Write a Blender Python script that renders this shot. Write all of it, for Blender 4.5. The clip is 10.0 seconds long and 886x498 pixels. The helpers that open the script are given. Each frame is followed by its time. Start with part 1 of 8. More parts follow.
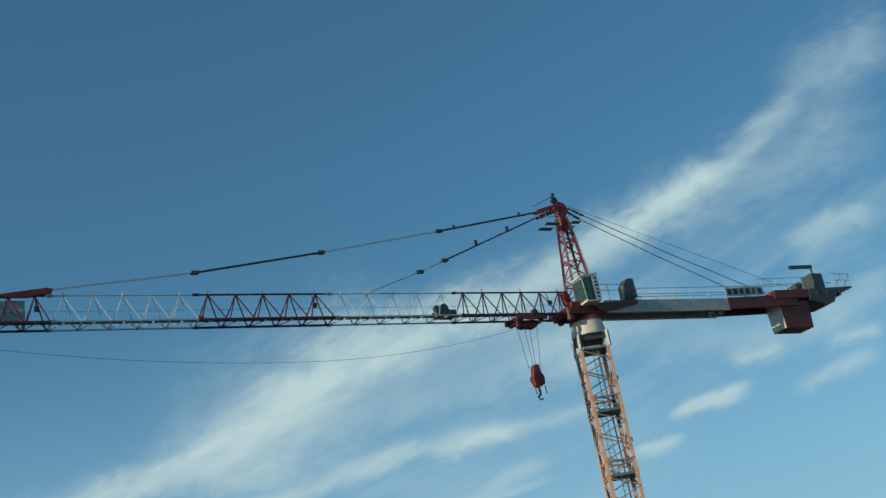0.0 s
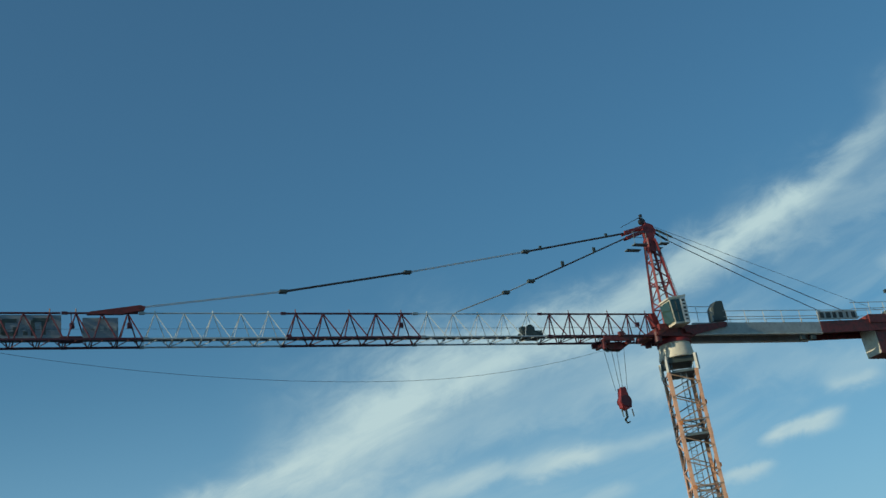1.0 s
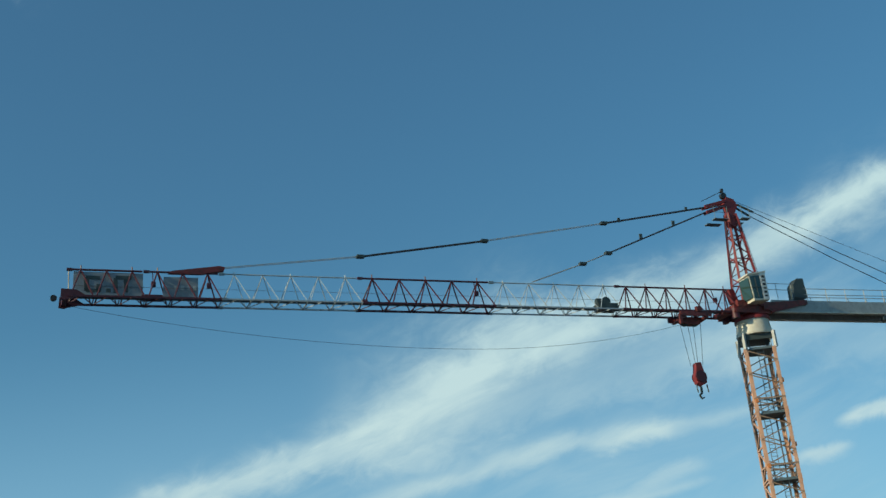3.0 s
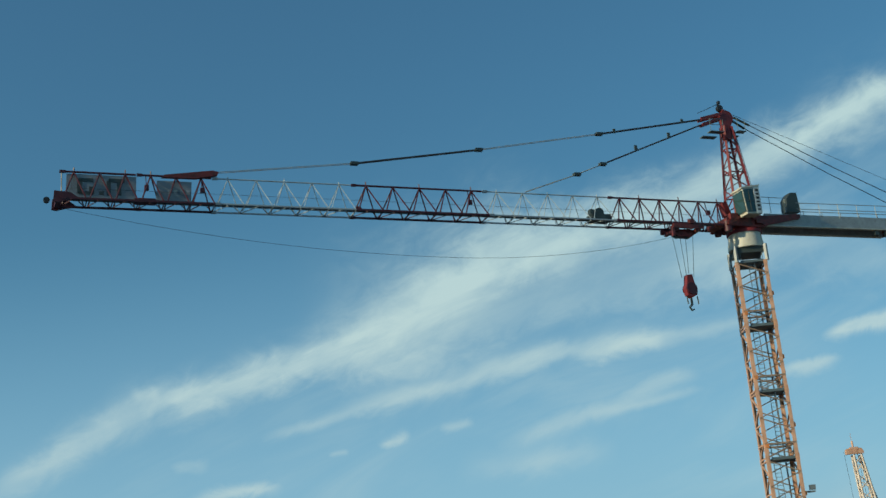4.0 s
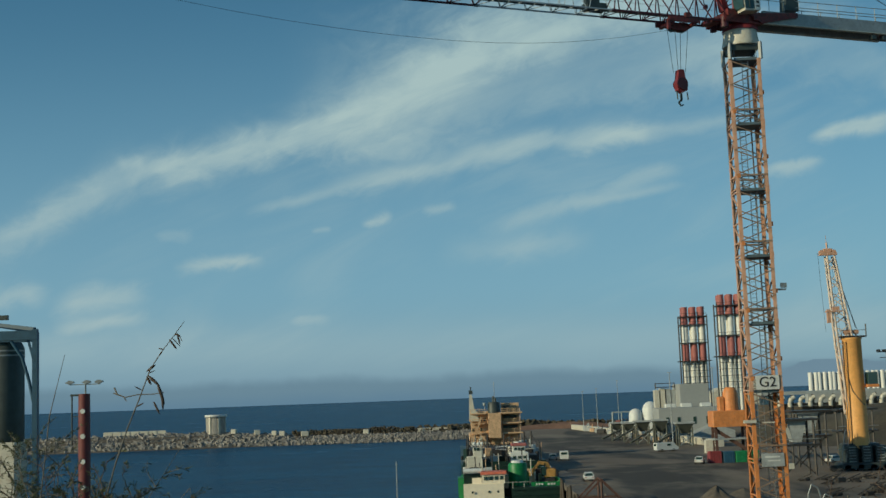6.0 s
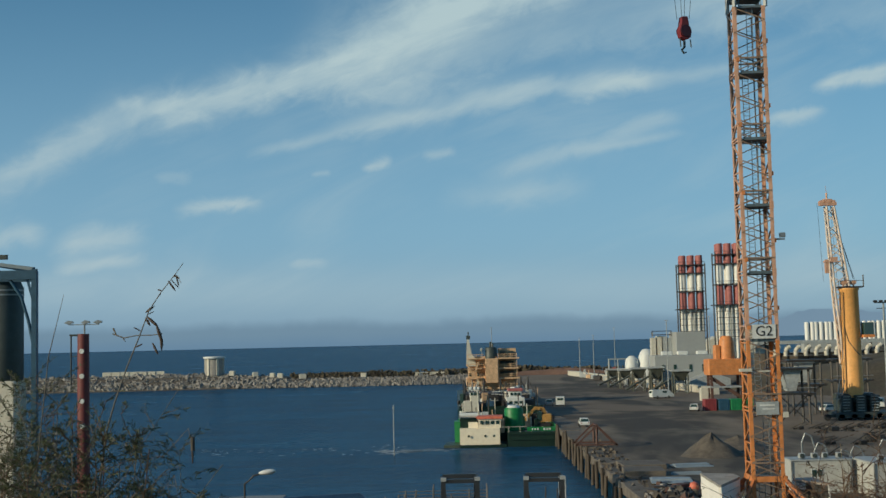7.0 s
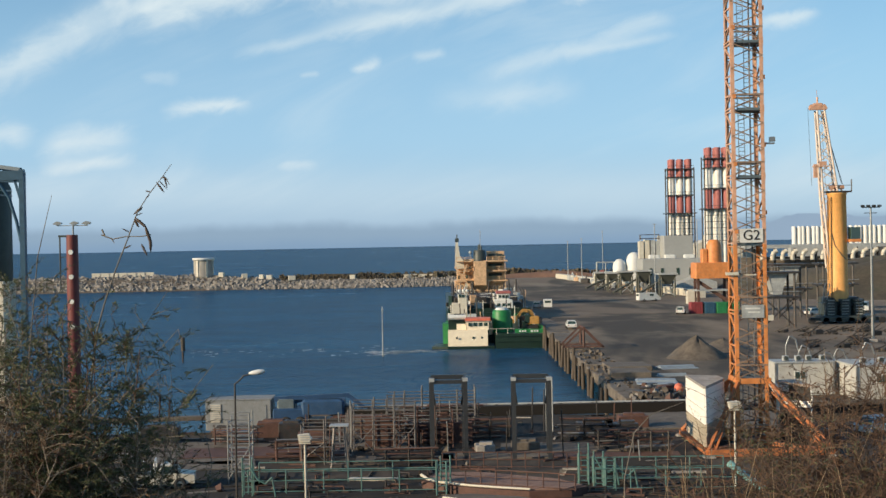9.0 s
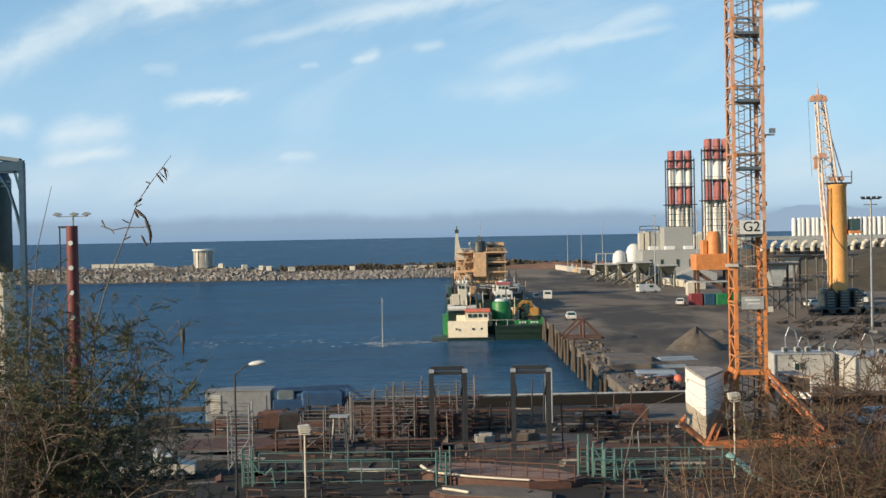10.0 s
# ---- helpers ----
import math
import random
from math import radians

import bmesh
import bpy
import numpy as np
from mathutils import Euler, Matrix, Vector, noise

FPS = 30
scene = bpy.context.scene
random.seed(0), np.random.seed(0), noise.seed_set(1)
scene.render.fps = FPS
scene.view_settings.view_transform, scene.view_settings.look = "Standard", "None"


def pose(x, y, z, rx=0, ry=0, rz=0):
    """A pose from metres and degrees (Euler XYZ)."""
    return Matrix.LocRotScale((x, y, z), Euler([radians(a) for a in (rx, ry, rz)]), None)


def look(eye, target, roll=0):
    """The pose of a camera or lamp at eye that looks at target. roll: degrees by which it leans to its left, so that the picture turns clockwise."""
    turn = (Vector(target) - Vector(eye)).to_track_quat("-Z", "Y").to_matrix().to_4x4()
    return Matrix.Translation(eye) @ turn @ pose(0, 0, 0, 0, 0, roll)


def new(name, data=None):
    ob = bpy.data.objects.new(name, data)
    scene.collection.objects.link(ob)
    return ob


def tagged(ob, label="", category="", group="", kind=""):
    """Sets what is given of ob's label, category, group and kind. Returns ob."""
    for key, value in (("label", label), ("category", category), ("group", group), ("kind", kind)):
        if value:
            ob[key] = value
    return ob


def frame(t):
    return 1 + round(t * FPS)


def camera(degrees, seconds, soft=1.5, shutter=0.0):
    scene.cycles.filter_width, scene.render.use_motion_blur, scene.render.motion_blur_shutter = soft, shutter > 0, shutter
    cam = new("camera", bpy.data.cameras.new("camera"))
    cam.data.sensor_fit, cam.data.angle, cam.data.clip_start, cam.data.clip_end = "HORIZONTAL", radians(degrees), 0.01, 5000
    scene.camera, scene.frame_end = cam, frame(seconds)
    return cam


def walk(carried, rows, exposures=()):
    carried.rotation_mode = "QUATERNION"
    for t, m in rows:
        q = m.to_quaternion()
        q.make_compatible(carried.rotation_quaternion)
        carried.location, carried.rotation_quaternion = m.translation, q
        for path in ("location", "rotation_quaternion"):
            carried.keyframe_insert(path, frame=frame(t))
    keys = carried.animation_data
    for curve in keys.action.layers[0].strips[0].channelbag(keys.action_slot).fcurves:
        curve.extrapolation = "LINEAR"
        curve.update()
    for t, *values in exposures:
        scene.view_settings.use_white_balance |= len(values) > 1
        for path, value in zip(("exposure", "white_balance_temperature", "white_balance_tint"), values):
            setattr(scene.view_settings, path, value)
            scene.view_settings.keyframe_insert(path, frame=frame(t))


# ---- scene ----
# A hand-held camera on a hillside pans down over a small harbour.
cam = camera(39.52, 10.0, soft=1.5)
EYE = 15.5          # metres above the quay; the water lies at -3
WATER = -3.0
TURNS = [           # seconds, turn to the left, look up, lean
    (0.0, -7.780, 20.398, 10.769),
    (0.5, -5.804, 21.167, 9.901),
    (1.0, -3.717, 22.022, 8.957),
    (1.5, -2.314, 22.415, 8.198),
    (2.0, -0.978, 22.568, 7.332),
    (2.2, -0.389, 22.497, 6.952),
    (3.3, 0.299, 20.024, 5.786),
    (3.5, 0.319, 19.209, 5.681),
    (4.0, 0.412, 16.769, 4.962),
    (4.5, 0.475, 13.722, 4.030),
    (5.0, 0.303, 11.084, 3.405),
    (5.5, 0.300, 8.789, 2.697),
    (5.7, 0.344, 7.848, 2.413),
    (6.8, 0.405, 4.680, 1.536),
    (7.0, 0.414, 4.173, 1.354),
    (7.5, 0.351, 3.054, 1.224),
    (8.0, 0.226, 1.766, 1.141),
    (8.5, 0.061, 0.564, 1.101),
    (9.0, -0.002, -0.354, 1.090),
    (9.5, -0.020, -0.725, 1.004),
    (10.0, 0.000, -0.761, 1.046),
]
EXPOSURES = [(0.0, -0.26, 5900, -4), (1.0, -0.25, 5900, -4), (2.0, -0.15, 5900, -5), (3.5, -0.08, 5900, -6), (4.5, -0.46, 5930, -8), (5.5, -0.58, 5950, -10), (7.0, -0.42, 5880, -1), (7.5, -0.29, 6000, 1), (8.5, -0.04, 6240, 6), (9.0, 0.22, 6340, 9), (10.0, 0.30, 6340, 10)]
walk(cam, [(t, pose(0, 0, EYE, 0, 0, yaw) @ pose(0, 0, 0, 90 + pitch, 0, 0) @ pose(0, 0, 0, 0, 0, -lean))
           for t, yaw, pitch, lean in TURNS], EXPOSURES)

# ---- light ----
SUN_AZ, SUN_EL = -117.0, 19.0      # degrees: from straight ahead to the right, and up
sun_dir = Vector((math.sin(radians(SUN_AZ)) * math.cos(radians(SUN_EL)),
                  math.cos(radians(SUN_AZ)) * math.cos(radians(SUN_EL)), math.sin(radians(SUN_EL))))
sun = new("sun", bpy.data.lights.new("sun", "SUN"))
sun.data.energy, sun.data.angle, sun.data.color = 5.0, radians(0.6), (1.0, 0.78, 0.52)
sun.matrix_world = look(sun_dir * 100, (0, 0, 0))

world = bpy.data.worlds.new("sky")
scene.world = world
world.use_nodes = True


class Nodes:
    """Short calls to chain nodes of one tree."""

    def __init__(self, tree):
        self.tree = tree
        tree.nodes.clear()

    def add(self, kind, **values):
        node = self.tree.nodes.new(kind)
        for key, value in values.items():
            setattr(node, key, value)
        return node

    def put(self, socket, value):
        if hasattr(value, "links"):
            self.tree.links.new(value, socket)
        elif value is not None:
            socket.default_value = value

    def math(self, op, a, b=None, c=None, clamp=False):
        node = self.add("ShaderNodeMath", operation=op, use_clamp=clamp)
        for socket, value in zip(node.inputs, (a, b, c)):
            self.put(socket, value)
        return node.outputs[0]

    def xyz(self, x, y, z):
        node = self.add("ShaderNodeCombineXYZ")
        for socket, value in zip(node.inputs, (x, y, z)):
            self.put(socket, value)
        return node.outputs[0]

    def noise(self, where, scale, detail=3.0, rough=0.55, distort=0.0):
        node = self.add("ShaderNodeTexNoise")
        self.put(node.inputs["Vector"], where)
        for key, value in (("Scale", scale), ("Detail", detail), ("Roughness", rough), ("Distortion", distort)):
            node.inputs[key].default_value = value
        return node.outputs[0]

    def ramp(self, fac, low, high):
        node = self.add("ShaderNodeMapRange", interpolation_type="SMOOTHSTEP")
        for socket, value in zip(node.inputs, (fac, low, high, 0.0, 1.0)):
            self.put(socket, value)
        return node.outputs[0]

    def mix(self, fac, a, b):
        node = self.add("ShaderNodeMix", data_type="RGBA")
        self.put(node.inputs[0], fac)
        self.put(node.inputs[6], (*a, 1) if isinstance(a, tuple) else a)
        self.put(node.inputs[7], (*b, 1) if isinstance(b, tuple) else b)
        return node.outputs[2]


# Nishita sky with thin streaks of high cloud that rise to the right
n = Nodes(world.node_tree)
sky = n.add("ShaderNodeTexSky", sky_type="NISHITA", sun_disc=False, sun_elevation=radians(SUN_EL),
            sun_rotation=radians(SUN_AZ), altitude=20, air_density=1.0, dust_density=0.15, ozone_density=1.6)
coord = n.add("ShaderNodeTexCoord").outputs["Generated"]
axes = n.add("ShaderNodeSeparateXYZ")
n.put(axes.inputs[0], coord)
ahead = n.math("MAXIMUM", axes.outputs[1], 0.12)
u = n.math("DIVIDE", axes.outputs[0], ahead)
v = n.math("DIVIDE", axes.outputs[2], ahead)
# along and across the streaks
along = n.math("ADD", n.math("MULTIPLY", u, 0.93), n.math("MULTIPLY", v, 0.36))
across = n.math("SUBTRACT", n.math("MULTIPLY", v, 0.93), n.math("MULTIPLY", u, 0.36))
wisps = n.noise(n.xyz(n.math("MULTIPLY", along, 3.2), n.math("MULTIPLY", across, 17.0), 2.3), 1.0, 7.0, 0.62, 0.6)
fine = n.noise(n.xyz(n.math("MULTIPLY", along, 11.0), n.math("MULTIPLY", across, 30.0), 7.1), 1.0, 6.0, 0.6, 0.9)
broad = n.noise(n.xyz(n.math("MULTIPLY", u, 4.5), n.math("MULTIPLY", v, 7.0), 4.4), 1.0, 3.0, 0.5, 0.2)
clouds = None
# streaks of high cloud: from (u, v) to (u, v), bend, half width, strength
BAND = (
    (-0.398, 0.113, -0.249, 0.189, 0.0027, 0.011, 0.62),
    (-0.286, 0.181, -0.07, 0.231, -0.0037, 0.0115, 0.8),
    (-0.127, 0.211, 0.017, 0.267, 0.0018, 0.0165, 0.98),
    (-0.055, 0.247, 0.1, 0.316, 0.0, 0.0202, 1.0),
    (0.05, 0.278, 0.186, 0.326, 0.0, 0.0202, 0.74),
    (0.131, 0.298, 0.309, 0.375, 0.0018, 0.0165, 0.66),
    (0.252, 0.352, 0.435, 0.428, -0.0027, 0.0119, 0.8),
    (0.398, 0.412, 0.504, 0.494, -0.0046, 0.0085, 0.5),
    (0.477, 0.48, 0.619, 0.535, 0.0027, 0.02, 0.4),
    (-0.275, 0.194, -0.248, 0.196, 0.0, 0.0041, 0.5))
VEIL = (
    (-0.124, 0.199, 0.136, 0.259, 0.0, 0.0137, 0.42),
    (0.077, 0.24, 0.367, 0.304, 0.0, 0.0192, 0.46),
    (0.311, 0.361, 0.575, 0.454, 0.0, 0.0229, 0.4),
    (0.164, 0.268, 0.281, 0.301, 0.0, 0.0183, 0.4),
    (-0.116, 0.208, 0.05, 0.276, 0.0, 0.0321, 0.3),
    (-0.107, 0.235, 0.105, 0.312, 0.0, 0.0344, 0.28),
    (0.279, 0.25, 0.513, 0.262, 0.0, 0.0119, 0.42),
    (-0.4, 0.697, -0.357, 0.716, 0.0, 0.0137, 0.3))
SECOND = (
    (-0.17, 0.154, -0.034, 0.184, 0.0, 0.0046, 0.5),
    (-0.09, 0.172, 0.051, 0.198, 0.0018, 0.0064, 0.66),
    (0.004, 0.195, 0.102, 0.204, 0.0014, 0.006, 0.74),
    (0.088, 0.195, 0.182, 0.206, 0.0027, 0.0078, 0.66),
    (0.158, 0.203, 0.253, 0.22, 0.0, 0.006, 0.42),
    (0.018, 0.192, 0.163, 0.212, 0.0018, 0.0078, 0.5),
    (0.116, 0.199, 0.168, 0.203, 0.0018, 0.0046, 0.62))
THIRD = (
    (0.024, 0.131, 0.137, 0.16, 0.0, 0.0069, 0.52),
    (0.113, 0.152, 0.198, 0.177, 0.0018, 0.006, 0.46),
    (0.094, 0.148, 0.195, 0.162, 0.0, 0.0032, 0.5),
    (-0.009, 0.117, 0.092, 0.121, 0.0, 0.0073, 0.28),
    (0.032, 0.112, 0.12, 0.122, 0.0, 0.0082, 0.3),
    (-0.073, 0.139, -0.046, 0.146, 0.0, 0.0036, 0.58),
    (-0.024, 0.15, 0.007, 0.153, 0.0, 0.0034, 0.38),
    (-0.115, 0.136, -0.096, 0.138, 0.0, 0.0023, 0.4),
    (-0.227, 0.107, -0.149, 0.114, 0.0014, 0.0041, 0.66),
    (-0.245, 0.133, -0.208, 0.136, 0.0, 0.0046, 0.24))
EDGES = (
    (-0.33, 0.08, -0.245, 0.088, 0.0023, 0.0085, 0.64),
    (-0.328, 0.064, -0.246, 0.068, 0.0014, 0.0062, 0.62),
    (-0.397, 0.09, -0.328, 0.093, 0.0, 0.0082, 0.5),
    (-0.136, 0.062, -0.099, 0.065, 0.0, 0.0037, 0.42),
    (0.296, 0.198, 0.379, 0.217, 0.0014, 0.0041, 0.9),
    (0.258, 0.173, 0.311, 0.18, 0.0009, 0.0041, 0.52),
    (0.299, 0.198, 0.375, 0.211, 0.0014, 0.005, 0.88),
    (0.25, 0.17, 0.306, 0.176, 0.0, 0.005, 0.42),
    (0.429, 0.32, 0.544, 0.356, 0.0064, 0.0137, 0.66),
    (0.439, 0.256, 0.539, 0.304, 0.0, 0.011, 0.6),
    (0.359, 0.237, 0.419, 0.242, 0.0, 0.0055, 0.54),
    (0.449, 0.238, 0.509, 0.247, 0.0018, 0.0055, 0.62),
    (0.408, 0.204, 0.503, 0.23, 0.0, 0.0073, 0.5))
ragged = n.noise(n.xyz(n.math("MULTIPLY", along, 26.0), n.math("MULTIPLY", across, 44.0), 1.7), 1.0, 6.0, 0.62, 0.5)
drift = n.noise(n.xyz(n.math("MULTIPLY", along, 7.0), n.math("MULTIPLY", across, 10.0), 9.2), 1.0, 3.0, 0.5)
ragged = n.math("SUBTRACT", ragged, 0.5)
drift = n.math("SUBTRACT", drift, 0.5)


def streak(u0, v0, u1, v1, bend, half, strength):
    """One tapering strip of cloud with frayed edges."""
    du, dv = u1 - u0, v1 - v0
    long = math.hypot(du, dv)
    a, b = du / long, dv / long
    q = n.math("MULTIPLY_ADD", u, a / long, n.math("MULTIPLY_ADD", v, b / long, -(u0 * a + v0 * b) / long))
    off = n.math("MULTIPLY_ADD", v, a / half, n.math("MULTIPLY_ADD", u, -b / half, (u0 * b - v0 * a) / half))
    hump = n.math("MULTIPLY", n.math("MULTIPLY", q, n.math("SUBTRACT", 1.0, q)), -4.0 * bend / half)
    off = n.math("ADD", off, hump)
    off = n.math("MULTIPLY_ADD", ragged, 2.0 if long > 0.08 else 3.2, off)
    off = n.math("MULTIPLY_ADD", drift, min(3.0, 0.035 / half), off)
    band = n.math("POWER", 2.718, n.math("MULTIPLY", n.math("MULTIPLY", off, off), -1.0))
    end = n.math("MULTIPLY_ADD", ragged, 0.25, q)
    ends = n.math("MULTIPLY", n.ramp(end, -0.06, 0.3), n.math("SUBTRACT", 1.0, n.ramp(end, 0.7, 1.06)))
    return n.math("MULTIPLY", n.math("MULTIPLY", band, ends), strength)


for group, wide, more in ((BAND, 1.25, 1.22), (VEIL, 1.5, 1.0), (SECOND, 1.2, 1.1), (THIRD, 1.25, 1.15), (EDGES, 1.1, 1.1)):
    for *run, half, strength in group:
        one = streak(*run, half * wide, min(1.0, strength * more))
        clouds = one if clouds is None else n.math("SUBTRACT", 1.0, n.math("MULTIPLY", n.math("SUBTRACT", 1.0, clouds), n.math("SUBTRACT", 1.0, one)))
texture = n.math("ADD", n.math("MULTIPLY", wisps, 0.9), n.math("MULTIPLY", fine, 0.7))
texture = n.ramp(texture, 0.48, 1.12)
veil = n.math("MULTIPLY", n.ramp(n.math("MULTIPLY", wisps, broad), 0.20, 0.42), 0.26)
veil = n.math("MULTIPLY", veil, n.math("SUBTRACT", 1.0, n.ramp(n.math("SUBTRACT", v, n.math("MULTIPLY", u, 0.36)), 0.18, 0.30)))
cover = n.math("MULTIPLY", clouds, n.math("MULTIPLY_ADD", texture, 0.60, 0.50), clamp=True)
cover = n.math("MAXIMUM", cover, veil)
cover = n.math("MULTIPLY", cover, n.ramp(axes.outputs[1], 0.10, 0.35))
cover = n.math("MULTIPLY", cover, n.ramp(v, 0.005, 0.07))
tint = n.mix(n.ramp(v, 0.0, 0.35), (6.6, 7.1, 7.1), (6.2, 7.1, 7.2))
rich = n.add("ShaderNodeHueSaturation")
rich.inputs["Saturation"].default_value = 1.2
n.put(rich.inputs["Color"], sky.outputs[0])
clear = n.add("ShaderNodeMix", data_type="RGBA", blend_type="MULTIPLY")
clear.inputs[0].default_value = 1.0
n.put(clear.inputs[6], rich.outputs[0])
clear.inputs[7].default_value = (0.84, 1.0, 1.0, 1)
haze = n.math("MULTIPLY_ADD", n.math("SUBTRACT", 1.0, n.ramp(v, 0.0, 0.37)), 0.74, 0.09)
hazy = n.mix(haze, clear.outputs[2], n.mix(n.ramp(v, 0.0, 0.09), (2.8, 4.1, 6.0), (3.2, 4.95, 7.0)))
# pale mist lying above the horizon, in uneven banks
low = n.math("DIVIDE", n.math("SUBTRACT", v, n.math("MULTIPLY_ADD", n.math("SUBTRACT", broad, 0.5), 0.03, 0.042)), 0.020)
mist = n.math("MULTIPLY", n.math("POWER", 2.718, n.math("MULTIPLY", n.math("MULTIPLY", low, low), -1.0)), n.math("MULTIPLY_ADD", wisps, 0.7, 0.15))
hazy = n.mix(n.math("MULTIPLY", mist, 0.75, clamp=True), hazy, (5.6, 6.5, 6.9))
colour = n.mix(cover, hazy, tint)
back = n.add("ShaderNodeBackground")
n.put(back.inputs[0], colour)
back.inputs[1].default_value = 0.104
n.tree.links.new(back.outputs[0], n.add("ShaderNodeOutputWorld").inputs[0])

# ---- materials ----
def material(name, colour, rough=0.6, metal=0.0, vary=0.25, scale=1.5, bump=0.1, fine=14.0, stain=None, amount=0.5, spread=(0.5, 0.7), each=0.0):
    """Paint, metal or stone with grain at two scales; stain: a second colour in patches of their own shape."""
    made = bpy.data.materials.new(name)
    made.use_nodes = True
    k = Nodes(made.node_tree)
    where = k.add("ShaderNodeTexCoord").outputs["Object"]
    large = k.noise(where, scale, 4.0, 0.6)
    small = k.noise(where, scale * fine, 3.0, 0.6)
    both = k.math("ADD", k.math("MULTIPLY", large, 0.65), k.math("MULTIPLY", small, 0.35))
    dark = tuple(c * (1 - vary) for c in colour)
    light = tuple(min(1.0, c * (1 + vary * 0.7)) for c in colour)
    base = k.mix(k.ramp(both, 0.3, 0.7), dark, light)
    if stain:
        patch = k.noise(where, scale * 2.3, 5.0, 0.65, 0.4)
        base = k.mix(k.math("MULTIPLY", k.ramp(patch, *spread), amount), base, stain)
    if each:
        own = k.add("ShaderNodeObjectInfo").outputs["Random"]
        hsv = k.add("ShaderNodeHueSaturation")
        k.put(hsv.inputs["Value"], k.math("MULTIPLY_ADD", own, each, 1.0 - each / 2))
        k.put(hsv.inputs["Color"], base)
        base = hsv.outputs[0]
    shade = k.add("ShaderNodeBsdfPrincipled")
    k.put(shade.inputs["Base Color"], base)
    shade.inputs["Metallic"].default_value = metal
    k.put(shade.inputs["Roughness"], k.math("MULTIPLY_ADD", large, 0.3, rough - 0.15, clamp=True))
    if bump:
        relief = k.add("ShaderNodeBump")
        relief.inputs["Strength"].default_value = bump
        relief.inputs["Distance"].default_value = 0.02
        k.put(relief.inputs["Height"], small)
        k.tree.links.new(relief.outputs[0], shade.inputs["Normal"])
    k.tree.links.new(shade.outputs[0], k.add("ShaderNodeOutputMaterial").inputs[0])
    return made


RUST = (0.16, 0.06, 0.03)
M_ORANGE = material("faded orange paint", (0.60, 0.225, 0.065), 0.55, stain=(0.50, 0.30, 0.17), amount=0.5)
M_PALE = material("sun-bleached orange paint", (0.55, 0.31, 0.20), 0.6, stain=(0.48, 0.40, 0.33), amount=0.7)
M_RED = material("red crane paint", (0.20, 0.022, 0.024), 0.55, stain=(0.09, 0.018, 0.02), amount=0.6)
# red again, with the jib's unlit look put into the colour
M_DARKRED = material("red crane paint darkened as shade", (0.066, 0.010, 0.019), 0.55, stain=(0.05, 0.012, 0.02), amount=0.5)
M_WHITE = material("white paint", (0.66, 0.67, 0.64), 0.5, vary=0.12, stain=(0.45, 0.42, 0.36), amount=0.4)
M_CREAM = material("cream paint", (0.58, 0.55, 0.46), 0.5, vary=0.12, stain=(0.36, 0.27, 0.17), amount=0.5)
M_GREY = material("grey paint", (0.36, 0.38, 0.38), 0.5, stain=(0.2, 0.18, 0.15), amount=0.4)
M_STEEL = material("dark grimy steel", (0.06, 0.058, 0.056), 0.5, 0.5, stain=RUST, amount=0.35)
M_GALV = material("galvanised steel", (0.30, 0.31, 0.31), 0.45, 0.6, vary=0.15)
M_CABLE = material("steel rope", (0.10, 0.10, 0.11), 0.5, 0.6)
M_DECK = material("blue-grey grating", (0.13, 0.17, 0.19), 0.6, 0.3)
M_BOX = material("dark cabinet paint", (0.045, 0.058, 0.055), 0.5)
M_CONCRETE = material("weathered concrete", (0.33, 0.31, 0.28), 0.85, vary=0.3, scale=0.7, bump=0.3, stain=(0.16, 0.14, 0.12), amount=0.5)
M_SLAB = material("stained concrete slab", (0.155, 0.132, 0.105), 0.85, vary=0.45, scale=0.35, bump=0.3, stain=(0.10, 0.085, 0.07), amount=0.7, spread=(0.42, 0.62))
# white dimmed and blued: the jib's shade is in this colour
M_JIBWHITE = material("white jib paint dimmed as shade", (0.40, 0.45, 0.48), 0.5, vary=0.12)
# M_BAR has the shade of the mast's front and back put in
M_BAR = material("weathered bracing paint, shaded tone", (0.27, 0.185, 0.125), 0.6, vary=0.3, stain=(0.15, 0.15, 0.15), amount=0.6)
M_TUBE = material("dull scaffold tube", (0.17, 0.165, 0.16), 0.55, 0.4, vary=0.3, stain=RUST, amount=0.5)
# dirt patches over an orange that is dulled to carry the base's shade
M_BASE = material("dirty orange base paint with shade", (0.46, 0.16, 0.05), 0.6, stain=(0.17, 0.08, 0.05), amount=0.7, spread=(0.42, 0.62))
M_BALLAST = material("white ballast paint", (0.86, 0.83, 0.77), 0.6, vary=0.08, stain=(0.6, 0.56, 0.48), amount=0.4)
M_BOOM = material("bleached boom paint", (0.68, 0.57, 0.48), 0.6, stain=(0.5, 0.36, 0.27), amount=0.4)
M_BRUSH = material("brown brush bark", (0.105, 0.070, 0.048), 0.9, vary=0.45, scale=25)
M_BLACK = material("black paint", (0.02, 0.02, 0.022), 0.5)
M_CLOTH = material("weathered banner cloth", (0.22, 0.25, 0.28), 0.8, vary=0.10)
M_TEAL = material("pale turquoise paint", (0.075, 0.17, 0.16), 0.55, stain=(0.18, 0.17, 0.14), amount=0.7)
M_RUST = material("rusty red steel", (0.105, 0.053, 0.040), 0.75, vary=0.4, bump=0.3, stain=(0.06, 0.045, 0.038), amount=0.6)
M_BLUE = material("blue paint", (0.02, 0.06, 0.14), 0.5, stain=(0.02, 0.05, 0.10), amount=0.6)
M_PORTAL = material("blue steel paint", (0.022, 0.075, 0.13), 0.5, stain=(0.02, 0.05, 0.07), amount=0.5)
